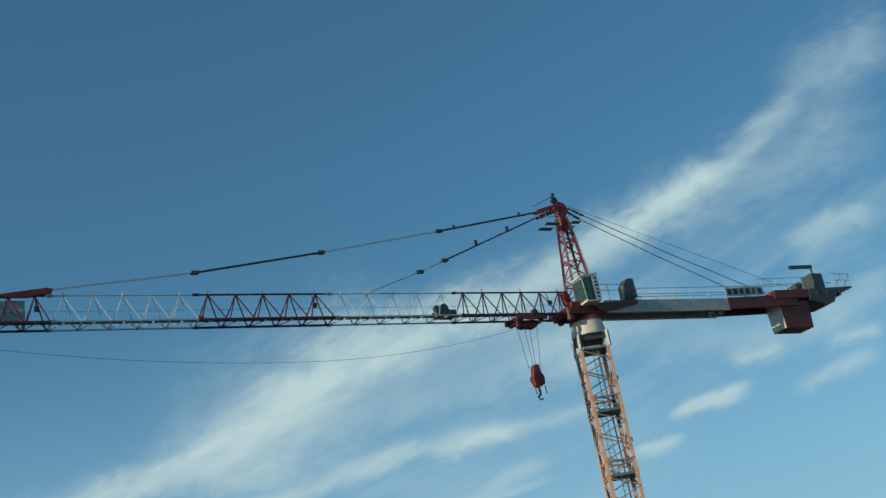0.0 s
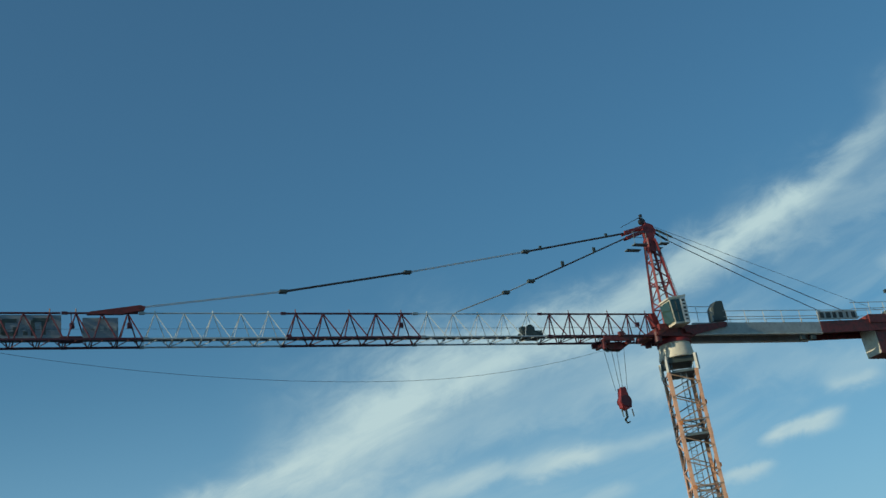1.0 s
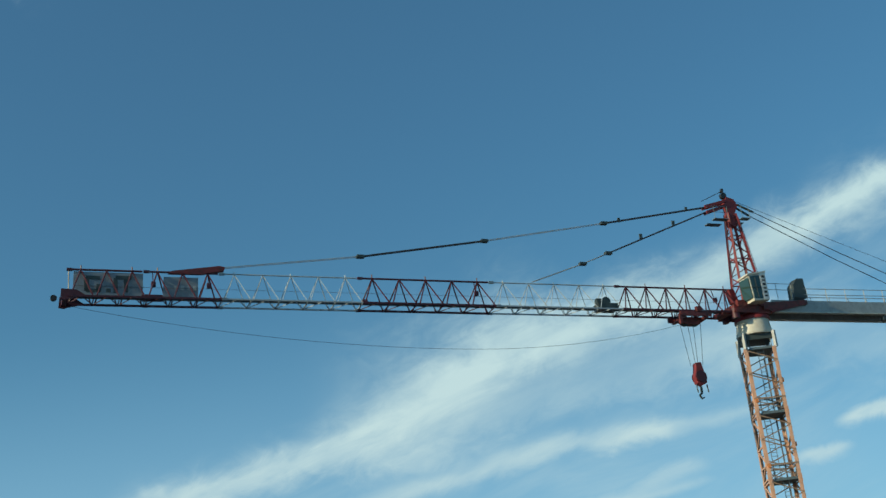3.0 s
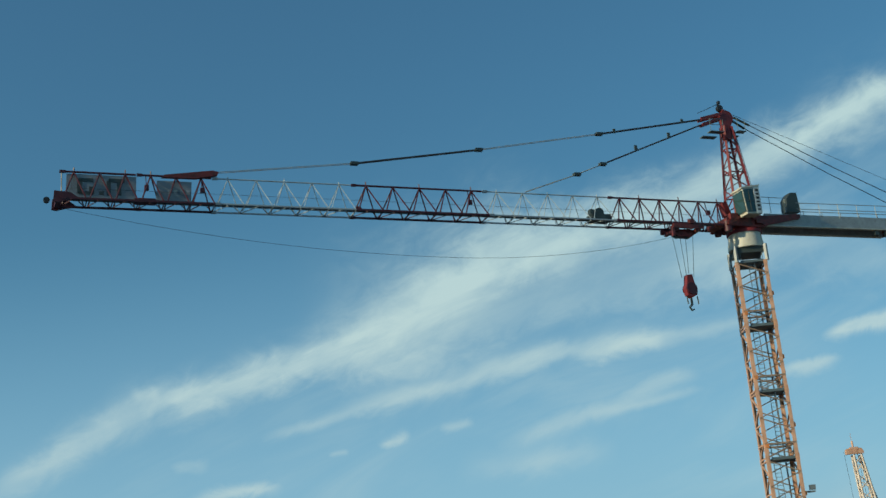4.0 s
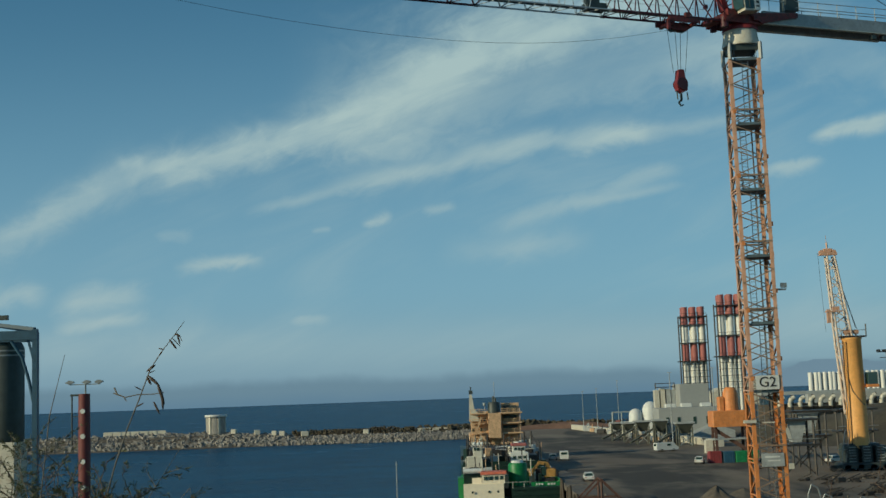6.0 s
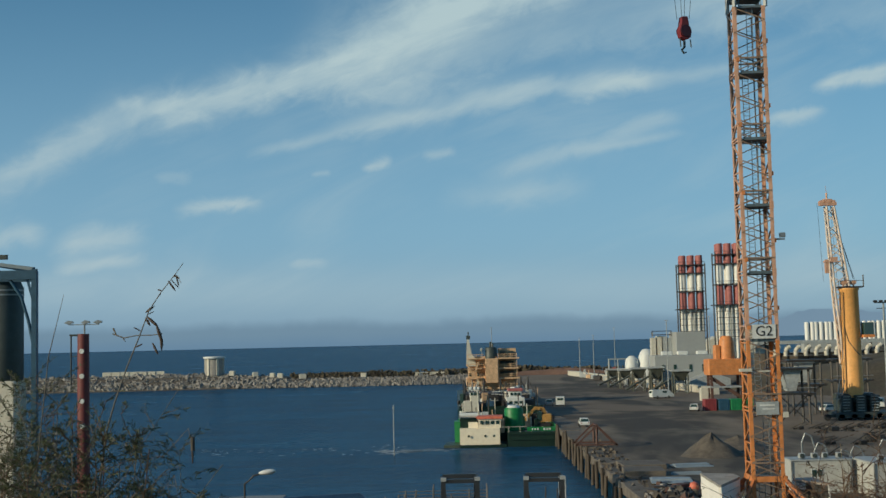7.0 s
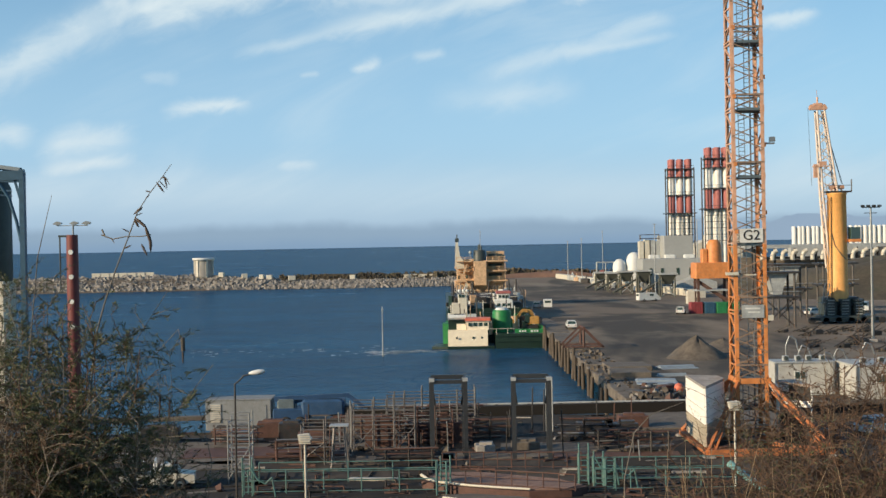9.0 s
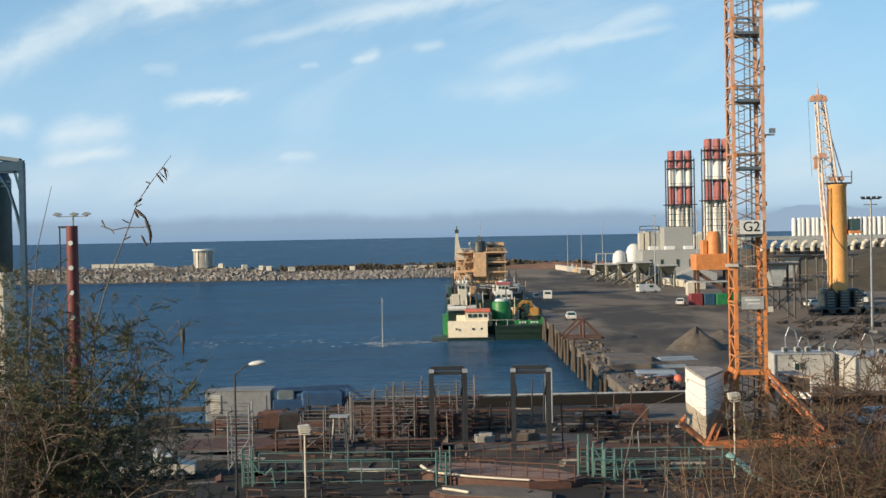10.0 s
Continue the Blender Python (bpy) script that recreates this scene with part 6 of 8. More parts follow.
for k in range(4):
    lattice(bracing_b, (foot_b[k], mid_b[k]), (foot_b[(k + 1) % 4], mid_b[(k + 1) % 4]), 7, 0.11, k % 2 == 0)
    lattice(bracing_b, (mid_b[k], top_b[k]), (mid_b[(k + 1) % 4], top_b[(k + 1) % 4]), 10, 0.11, k % 2 == 0)
tagged(part("boom_bracing", bracing_b, M_BOOM, mhc, "", pose(0.6, 0, 0)), kind="stuff")
part("boom_head", Geo().box((-3.6, 0, 37.6), (3.0, 1.0, 0.5)).tube((-4.7, -0.3, 37.9), (-4.7, 0.3, 37.9), 0.45, n=12).tube((-2.6, -0.3, 37.9), (-2.6, 0.3, 37.9), 0.45, n=12).box((-3.6, 0, 38.2), (1.6, 0.6, 0.7), 0, 0.1).beam((-3.7, 0, 37.6), (-3.7, 0, 39.6), 0.25).beam((-3.7, 0, 39.4), (-3.8, 0, 40.9), 0.06), M_PALE, mhc, "faded orange boom head with pulleys", pose(0.6, 0, 0))
part("boom_landing", Geo().box((-3.5, -0.6, 27.4), (2.8, 0.8, 0.2)).box((-4.4, -0.6, 26.6), (0.6, 0.6, 2.4)).box((-3.1, -0.7, 27.9), (1.2, 0.4, 0.7)), M_PALE, mhc, "", pose(0.6, 0, 0))
for x, xt in ((-4.8, -4.3), (-2.5, -1.9)):
    part("hoist_rope", Geo().tube((x, 0, 37.8), (xt, 0, 24.0), 0.03, n=4), M_CABLE, mhc)
part("stay_rope", Geo().tube((-2.6, 0, 37.6), (0.9, 0, 24.4), 0.05, n=4).tube((-2.5, 0.3, 37.6), (1.2, 0.3, 24.2), 0.05, n=4), M_CABLE, mhc)
part("ladder", Geo().beam((-1.9, -0.9, 4.0), (-1.75, -0.9, 22.0), 0.1).beam((-1.5, -1.2, 4.0), (-1.35, -1.2, 22.0), 0.1), M_STEEL, mhc)
part("hose", Geo().path([(-1.4, -1.1, 16), (-0.9, -1.5, 13.5), (0.2, -1.75, 11.8), (1.0, -1.6, 11.0)], 0.08, n=5), M_BOX, mhc)
part("stairs", Geo().beam((-4.2, -2.6, 0.5), (-3.0, -2.4, 6.8), 0.12).beam((-3.4, -2.6, 0.5), (-2.2, -2.4, 6.8), 0.12).beam((-4.6, -2.6, 3.6), (-2.8, -2.4, 3.6), 0.14), M_GALV, mhc)

# trestles, conveyors and heaps behind the mast
def trestle(place, w, h, label):
    ob = thing("trestle", place, label, "trestle", "trestles behind the crane")
    for x in (-w / 2, w / 2):
        for y in (0, 4):
            part("leg", Geo().beam((x, y, 0), (x, y, h), 0.3), M_STEEL, ob)
    for z in (h * 0.55, h):
        part("deck", Geo().box((0, 2, z), (w + 2.0, 5.0, 0.35)), M_STEEL, ob)
        part("side_rail", Geo().beam((-w / 2 - 1, -0.4, z + 1), (w / 2 + 1, -0.4, z + 1), 0.1), M_GALV, ob)
    part("diagonal", Geo().beam((-w / 2, 0, 0.2), (w / 2, 0, h * 0.55), 0.18), M_STEEL, ob)
    part("diagonal", Geo().beam((w / 2, 0, 0.2), (-w / 2, 0, h * 0.55), 0.18), M_STEEL, ob)
    part("hopper", Geo().slab([(-1.6, h - 0.2), (-0.6, h * 0.6), (0.6, h * 0.6), (1.6, h - 0.2)], 0.5, 3.5), M_GREY, ob)
    return ob


trestle((56.0, 206, 0), 5.2, 9.2, "dark steel trestle with a hopper and rails")
trestle((64.5, 228, 0), 5.2, 10.0, "dark steel trestle with a hopper and rails")
trestle((80.0, 250, 0), 6.0, 9.5, "dark steel trestle with a hopper and rails")
M_PITCH = material("black wet scrap", (0.02, 0.018, 0.016), 0.7, vary=0.4)
clutter = random.Random(33)
for i in range(46):
    x, y = clutter.uniform(42, 70), clutter.uniform(134, 200)
    if x < 0.27 * y:
        x += 14
    h = clutter.uniform(0.4, 1.8)
    pile = thing("scrap_pile", (x, y, 0), "jumbled dark scrap on the yard", "scrap pile", "scrap behind the cabins")
    for g in Geo().stone((0, 0, h * 0.15), h * 0.38, clutter).stone((0.8, 0.3, h * 0.12), h * 0.3, clutter).stone((-0.6, -0.3, h * 0.1), h * 0.25, clutter).box((0.3, -0.5, h * 0.2), (h * 0.8, 0.5, h * 0.4), 20, 0.03).beam((-1.2, 0, 0.1), (1.1, 0.2, h), 0.12).beam((-0.6, 0.4, 0.1), (1.6, 0.1, h * 0.7), 0.08).pieces():
        part("scrap", g, clutter.choice((M_STEEL, M_GRAVEL, M_STEEL, M_PITCH)), pile)

# ---- power station and stores beyond the quay ----
def stack(place, height, label, turn):
    """A cluster of slim chimneys in a frame, banded red and white."""
    ob = thing("chimney_cluster", place, label, "chimneys", "chimney clusters", turn)
    bands = ((1.0, 0.78, M_STACKRED), (0.78, 0.55, M_STACKWHITE), (0.55, 0.34, M_STACKRED))
    for i, x in enumerate((-3.0, 0.0, 3.0)):
        for y in (-2.6, 1.2):
            low = 14.0
            for a, b, mat in bands:
                part("chimney_band", Geo().tube((x, y, low + (height - low) * b), (x, y, low + (height - low) * a), 1.12, n=12), mat, ob)
            part("flue", Geo().tube((x - 0.75, y, 6), (x - 0.75, y, low + (height - low) * 0.34), 0.6, n=10), M_STACKWHITE, ob, "white flue pipe")
            part("flue", Geo().tube((x + 0.75, y, 6), (x + 0.75, y, low + (height - low) * 0.34), 0.45, n=10), M_GREY, ob, "grey flue pipe")
    for q in (0.34, 0.56, 0.78, 0.88):
        z = 14 + (height - 14) * q
        part("landing", Geo().box((0, -0.7, z), (9.6 if q > 0.4 else 11.5, 7.6, 0.3)), M_STEEL, ob, "dark steel landing")
        part("landing_rail", Geo().beam((-4.8, -4.5, z + 1.1), (4.8, -4.5, z + 1.1), 0.12), M_STEEL, ob)
    for x in (-4.7, 4.7):
        part("frame_leg", Geo().beam((x, -4.3, 0), (x, -4.3, height - 3), 0.35), M_STEEL, ob)
        part("frame_leg", Geo().beam((x, 3.0, 0), (x, 3.0, height - 3), 0.35), M_STEEL, ob)
    for k in range(5):
        z = 14 + k * 2.2
        part("cross_bar", Geo().beam((-4.7, -4.4, z), (4.7, -4.4, z), 0.2), M_STEEL, ob)
    return ob


stack((86.7, 450, 0), 43.6, "cluster of red and white banded chimneys", -4)
stack((96.2, 432, 0), 46.4, "taller cluster of red and white banded chimneys", -4)
plant = thing("power_station", (68, 360, 0), "grey clad power station buildings", "power station")
hall = part("boiler_house", Geo().box((0.4, 4, 8.0), (8.4, 12, 15.9), 0, 0.1), M_BUILDING, plant)
low = part("engine_hall", Geo().box((-3.4, -8, 4.7), (17.2, 10, 9.4), 0, 0.1), M_BUILDING, plant)
for x in (-9.6, -6.4, -2.0, 1.6):
    part("window", Geo().box((x, -13.05, 5.8), (0.8, 0.15, 2.0)), M_GLASS, low)
for x in (-8, -3.5, 2.0):
    part("roof_vent", Geo().box((x, -9, 10.0), (3.0, 2.0, 1.0), 0, 0.2), M_WHITE, low, "white roof vent")
for x in (-9.3, -7.6, -5.9, -4.4):
    part("filter_tower", Geo().box((x, 6, 7.5), (1.3, 3.0, 15.0 - 0.5 * abs(x + 7))), M_CREAM if x < -6 else M_GREY, plant, "tall narrow filter tower")
part("roof_truss", Geo().beam((-9.8, 4, 15.2), (-4.0, 4, 15.2), 0.25).beam((-9.8, 4, 14.8), (-9.8, 4, 16.4), 0.2).beam((-4.2, 4, 14.8), (-4.2, 4, 16.4), 0.2).beam((-9.8, 4, 16.3), (-4.2, 4, 16.3), 0.2), M_STEEL, plant)
part("lean_to", Geo().slab([(-4, 0), (-4, 2.4), (2, 4.6), (7, 3.0), (7, 0)], -22, -13), M_GREY, plant)
for x, y, r, h in ((60.0, 420, 2.3, 8.4), (65.0, 420, 2.7, 10.6)):
    solo("storage_tank", Geo().lathe((0, 0, 0), [(r * 0.9, 0), (r, 1), (r, h - r), (r * 0.8, h - r * 0.45), (r * 0.45, h - 0.2), (0.15, h)], 18), M_WHITE, "white round-topped storage tank", "storage tank", place=(x, y, 0), group="white tanks")
rig = thing("loading_rig", (61.5, 470, 0), "white and red loading rig by the tanks", "loading rig")
part("rig_frame", Geo().beam((-3, 0, 0), (-3, 0, 6.6), 0.45).beam((-3, 0, 6.4), (3.5, 0, 6.4), 0.4).beam((3.5, 0, 0), (3.5, 0, 6.4), 0.4).beam((0.4, 0, 2.6), (0.4, 0, 6.4), 0.3), M_GREY, rig)
part("rig_base", Geo().box((0, 0, 1.4), (8, 4, 2.8), 0, 0.2), M_CREAM, rig)
part("rig_door", Geo().box((-1.4, -2.05, 2.2), (1.6, 0.2, 2.4)), M_STACKRED, rig)
low_wall = solo("quay_parapet", Geo().beam((-8, 90, 0.9), (12, -90, 0.9), 1.6, 1.8), M_CREAM, "pale low wall along the far quay", "wall", place=(53.5, 402, 0))
rr = random.Random(8)
for i in range(16):
    y = 330 + i * 9
    x = 60 - (y - 330) * 0.075 + rr.uniform(-1.2, 1.2)
    solo("quay_machine", Geo().box((0, 0, 0.9), (rr.uniform(1.5, 3.0), 3.0, rr.uniform(1.2, 2.2)), rr.uniform(-20, 20), 0.2).beam((0, 0, 0.6), (rr.uniform(-1, 1), 0.5, rr.uniform(2.2, 4.5)), 0.3), rr.choice((M_GREY, M_STEEL, M_CREAM, M_OCHRE)), "small machine standing along the quay", "machine", place=(x - 2.5, y, 0), group="machines along the quay")


M_BIN = material("green-grey bin paint", (0.075, 0.082, 0.066), 0.7, stain=(0.09, 0.07, 0.05), amount=0.5)


def hopper(place, w, h, label):
    ob = thing("loading_hopper", place, label, "hopper", "loading hoppers")
    m = w / 2
    part("bin", Geo().add([(-m, -m, h), (m, -m, h), (m, m, h), (-m, m, h), (-m * 0.35, -m * 0.35, h * 0.55), (m * 0.35, -m * 0.35, h * 0.55), (m * 0.35, m * 0.35, h * 0.55), (-m * 0.35, m * 0.35, h * 0.55)],
         [(0, 4, 5, 1), (1, 5, 6, 2), (2, 6, 7, 3), (3, 7, 4, 0), (4, 7, 6, 5), (0, 1, 2, 3)]), M_BIN, ob)
    part("rim", Geo().beam((-m, -m, h), (m, -m, h), 0.4).beam((-m, m, h), (m, m, h), 0.4).beam((-m, -m, h), (-m, m, h), 0.4).beam((m, -m, h), (m, m, h), 0.4), M_GREY, ob)
    for x in (-m * 0.75, m * 0.75):
        for y in (-m * 0.75, m * 0.75):
            part("leg", Geo().beam((x, y, 0), (x, y, h * 0.82), 0.3), M_BIN, ob)
        part("brace", Geo().beam((x, -m * 0.75, 0.3), (-x, -m * 0.75, h * 0.5), 0.18), M_GREY, ob)
    return ob


for x, y, w, h in ((53.6, 331, 4.0, 6.6), (50.4, 341, 4.2, 6.2), (58.0, 320, 4.6, 6.0), (49.0, 358, 3.6, 5.4), (48.0, 378, 3.4, 5.0), (56.0, 345, 3.6, 5.6)):
    hopper((x, y, 0), w, h, "green-grey steel loading hopper on legs")
for x, y, z, dx in ((51, 336, 4.6, 5.0), (47.5, 352, 3.8, 4.4), (55, 326, 3.6, 4.0), (46.5, 370, 3.2, 4.0)):
    belt = thing("belt_conveyor", (x, y, 0), "narrow sloping belt conveyor by the hoppers", "conveyor", "belt conveyors")
    part("belt", Geo().beam((-dx, -2, 0.8), (dx * 0.5, 1, z), 0.9, 0.35), M_BIN, belt)
    part("prop", Geo().beam((0, -0.6, 0), (0, -0.6, z * 0.6), 0.2), M_STEEL, belt)
    part("prop", Geo().beam((dx * 0.4, 0.6, 0), (dx * 0.4, 0.6, z * 0.9), 0.2), M_STEEL, belt)

# orange quay machine and containers
rig2 = thing("quay_loader", (54.5, 251, 0), "orange ship loader standing on the quay", "ship loader")
part("loader_house", Geo().box((0, 0, 8.6), (7.4, 5.0, 3.2), 0, 0.2), M_ORANGE, rig2)
part("loader_column", Geo().lathe((0.6, 0, 10.2), [(1.6, 0), (1.5, 3.4), (1.2, 4.3), (0.8, 4.6)], 16).box((-1.4, 0, 11.6), (1.2, 2.0, 2.8), 0, 0.2), M_ORANGE, rig2)
for x in (-3.0, 3.0):
    part("loader_leg", Geo().beam((x, -2, 0), (x, -1.5, 7.2), 0.5), M_RUST, rig2)
    part("loader_leg", Geo().beam((x, 2, 0), (x, 1.5, 7.2), 0.5), M_RUST, rig2)
part("loader_chute", Geo().beam((-3.2, -1.0, 6.6), (3.2, -1.4, 2.2), 0.9, 0.7), M_RUST, rig2)
part("loader_deck", Geo().box((0, 0, 4.6), (7.0, 4.4, 0.3)), M_GREY, rig2)
part("loader_house_small", Geo().box((-4.4, -0.5, 3.2), (1.6, 1.6, 2.6), 0, 0.1), M_CREAM, rig2)
M_CRED = material("red container paint", (0.24, 0.04, 0.045), 0.6, stain=(0.12, 0.04, 0.04), amount=0.5)
M_CBLUE = material("dark blue container paint", (0.03, 0.09, 0.15), 0.5)
M_CGREEN = material("green container paint", (0.03, 0.22, 0.08), 0.5)


def container(place, size, mat, label, turn=0.0):
    w, d, h = size
    ob = thing("container", place, label, "container", "containers on the quay", turn)
    shell = part("shell", Geo().box((0, 0, h / 2), size, 0, 0.05), mat, ob)
    for i in range(int(w / 0.5)):
        part("rib", Geo().box((-w / 2 + 0.3 + i * 0.5, -d / 2 - 0.03, h / 2), (0.14, 0.06, h - 0.3)), mat, shell)
    return ob


container((50.8, 249, 0), (2.4, 2.4, 2.3), M_CRED, "red steel container on the quay")
container((53.5, 249, 0), (2.2, 2.4, 2.2), M_CBLUE, "dark blue steel container on the quay")
container((55.9, 249, 0), (2.2, 2.4, 2.2), M_CGREEN, "green steel container on the quay")
container((58.3, 249, 0), (2.2, 2.4, 2.2), M_CGREEN, "green steel container on the quay")
car((47.6, 248, 0), 75, M_WHITE, "white car beside the containers")

# row of white silos and the covered conveyor before them
stores = thing("silo_row", (226, 702, 0), "long row of white upright silos", "silos")
mesh_silo = Geo().lathe((0, 0, 0), [(1.35, 0), (1.35, 19.6), (1.0, 20.2)], 10).mesh("silo", M_STACKWHITE)
mesh_silo_grey = Geo().lathe((0, 0, 0), [(0.9, 0), (0.9, 19.2), (0.6, 19.6)], 8).mesh("silo", M_GREY)
for i in range(26):
    share("silo", mesh_silo, stores, pose(-26 + i * 2.7 + 0.4 * math.sin(i * 2.1), 0, 0))
    share("silo", mesh_silo_grey, stores, pose(-26 + i * 2.7 + 1.4, 2.0, 0))
part("silo_base", Geo().box((8, 0, 4.5), (74, 6, 9.0), 0, 0.2), M_BUILDING, stores)
conv = thing("conveyor_gallery", (126, 420, 0), "long grey covered conveyor on arched bays", "conveyor")
part("gallery", Geo().box((8, 0, 11.6), (64, 5, 1.2), 0, 0.1), M_GREY, conv)
for i in range(15):
    x = -18 + i * 3.4
    part("bay", Geo().path([(x, -2.8, 7.0), (x, -2.8, 8.6), (x + 0.6, -2.8, 9.8), (x + 1.6, -2.8, 10.2)], 0.75, n=8), M_CREAM, conv, "pale curved chute")
for i in range(9):
    part("support", Geo().beam((-20 + i * 7, 0, 0), (-20 + i * 7, 0, 11), 0.6), M_STEEL, conv)
part("wall", Geo().box((8, 3, 4), (64, 1.2, 8), 0, 0.1), M_SLAB, conv)
for x, y, w, h in ((118, 520, 14, 16), (134, 540, 10, 14), (105, 500, 8, 12)):
    solo("far_store", Geo().box((0, 0, h / 2), (w, 12, h), 0, 0.2).slab([(-w / 2, h), (0, h + 2), (w / 2, h)], -6, 6), M_CREAM, "pale store building beyond the quay", "building", place=(x, y, 0))

# ---- work yard below the embankment ----
# pale slabs and painted dark patches on the ground
for x, y, w, d, t in ((-7.5, 95.5, 9.0, 6.0, 2), (-19.0, 92.0, 9.5, 9.0, -12), (10.0, 91.5, 12.0, 3.5, -3), (-3.0, 88.0, 7.0, 2.0, 1), (22, 104, 13, 9, 2), (-16, 86.5, 5, 3, 10), (5.0, 88.5, 11, 2.6, 1)):
    solo("paving_slab", Geo().box((0, 0, 0.05), (w, d, 0.12), t), M_SLAB, "stained pale concrete paving slab in the yard", "paving", "structure", place=(x, y, 0))
# near-black for flat sheets of painted shade; also colours some scrap
M_PIT = material("black painted shade and scrap", (0.012, 0.010, 0.008), 0.95, vary=0.4, scale=0.4)
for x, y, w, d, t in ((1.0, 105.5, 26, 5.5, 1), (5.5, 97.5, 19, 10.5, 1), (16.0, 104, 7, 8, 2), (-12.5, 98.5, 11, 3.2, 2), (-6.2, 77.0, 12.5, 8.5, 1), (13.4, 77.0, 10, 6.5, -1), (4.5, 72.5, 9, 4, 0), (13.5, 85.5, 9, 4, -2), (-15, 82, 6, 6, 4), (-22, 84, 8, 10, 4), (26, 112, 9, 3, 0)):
    solo("shade_patch", Geo().box((0, 0, 0.022), (w, d, 0.05), t), M_PIT, "black patch of painted shade on the yard ground", "ground", "structure", place=(x, y, 0))
# the wall's near-black paints the shade below the kerb
solo("retaining_wall", Geo().beam((-9, 109.3, 0.3), (27, 111.0, 0.3), 0.6, 0.9), M_PIT, "low wall behind the near quay, coloured black as shade", "wall", "structure")
solo("rust_deck", Geo().box((0, 0, 0.06), (12, 4.2, 0.14), 2), M_RUST, "flat rusty red steel deck plates", "steel deck", place=(-13.5, 91.5, 0.04))
solo("rust_deck", Geo().box((0, 0, 0.06), (9, 1.6, 0.14), -1), M_RUST, "flat rusty red steel deck plates", "steel deck", place=(12.0, 87.5, 0.04))

# white workshop container with louvres and a shutter
shed = thing("workshop_container", (-17.4, 104.5, 0), "dirty white workshop container with louvres, shade in its grey", "container")
# the grey holds the shade of the container's front, besides dirt patches
M_SHED = material("dirty white panel greyed as shade", (0.23, 0.245, 0.25), 0.7, vary=0.15, stain=(0.16, 0.16, 0.15), amount=0.6)
body = part("shell", Geo().box((0, 0, 1.27), (5.5, 2.5, 2.5), 0, 0.06), M_SHED, shed)
lou = part("louvre", Geo().box((-1.9, -1.26, 1.45), (0.95, 0.06, 1.6)), M_GREY, body, "grey louvre panel")
for i in range(9):
    part("slat", Geo().box((-1.9, -1.31, 0.75 + i * 0.17), (0.85, 0.05, 0.09)), M_CREAM, lou)
part("shutter", Geo().box((1.2, -1.27, 1.2), (2.3, 0.05, 1.8)), M_SHED, body, "grey roller shutter")
part("roof_edge", Geo().box((0, 0, 2.56), (5.6, 2.6, 0.1)), M_SHED, body)

M_LOADER = material("blue loader paint", (0.024, 0.068, 0.15), 0.5, stain=(0.07, 0.10, 0.135), amount=0.5)
boom_truck = thing("blue_loader", (-10.8, 103.5, 0), "blue folded boom loader with grey cabin", "loader")
part("boom", Geo().beam((-3.6, 0, 2.55), (2.6, 0, 2.75), 0.4, 0.35), M_BLUE, boom_truck)
part("boom", Geo().beam((2.5, 0, 2.85), (3.9, 0, 1.7), 0.35, 0.3), M_BLUE, boom_truck)
part("boom", Geo().beam((-3.4, 0.2, 2.1), (0.5, 0.2, 2.6), 0.3, 0.3), M_BLUE, boom_truck)
part("body", Geo().box((-2.2, 0.6, 1.2), (3.0, 2.2, 1.1), 0, 0.1), M_BLUE, boom_truck)
part("engine_cover", Geo().box((2.2, 0.6, 1.3), (1.6, 2.0, 1.2), 0, 0.15), M_STEEL, boom_truck)
part("cover", Geo().box((0.5, 0.4, 1.85), (3.6, 2.0, 1.25), 0, 0.2), M_LOADER, boom_truck, "faded blue engine cover")
part("cabin", Geo().box((-2.6, 0.5, 2.1), (1.5, 1.5, 1.0), 0, 0.12), M_DECK, boom_truck, "grey cabin")
part("chassis", Geo().box((0, 0.6, 0.6), (7.4, 1.9, 0.4), 0, 0.05), M_STEEL, boom_truck)
for x in (-2.6, -1.4, 2.6):
    part("wheel", tyre_mesh(0.38, 0.17, 12), M_TYRE, boom_truck, "", pose(x, -0.5, 0.55))

# two dark steel portals
M_FRAME = material("dark blue-grey steel", (0.040, 0.046, 0.052), 0.55, 0.3, stain=(0.05, 0.04, 0.034), amount=0.5)
def portal(place, w, label, turn=0.0):
    ob = thing("steel_portal", place, label, "steel portal", "steel portals", turn)
    h = 5.75
    for x in (-w / 2, w / 2):
        for y in (0, 2.2):
            part("leg", Geo().beam((x, y, 0), (x, y, h), 0.3, 0.28, (0, 1, 0)), M_FRAME, ob)
        part("side_beam", Geo().beam((x, 0, h - 0.15), (x, 2.2, h - 0.15), 0.3, 0.3), M_FRAME, ob)
        part("side_brace", Geo().beam((x * 0.96, 0.1, h - 0.3), (x * 0.8, 1.2, h - 1.9), 0.1), M_FRAME, ob)
        part("end_plate", Geo().box((x, -0.05, h + 0.02), (0.36, 0.36, 0.24)), M_GREY, ob)
    part("lintel", Geo().beam((-w / 2, 0, h - 0.12), (w / 2, 0, h - 0.12), 0.3, 0.26), M_FRAME, ob)
    part("lintel", Geo().beam((-w / 2, 2.2, h - 0.02), (w / 2, 2.2, h - 0.02), 0.3, 0.3), M_FRAME, ob)
    return ob


portal((0.2, 86.6, 0), 2.35, "dark steel portal frame on four legs", 2)
portal((6.0, 86.3, 0), 2.5, "dark steel portal frame on four legs", -2)
part_posts = thing("pipe_stands", (8.4, 99.0, 0), "pair of white upright pipes", "pipes")
for x in (-0.35, 0.15):
    part("pipe", Geo().tube((x, 0, 0), (x, 0, 4.4), 0.05, n=8), M_GREY, part_posts)
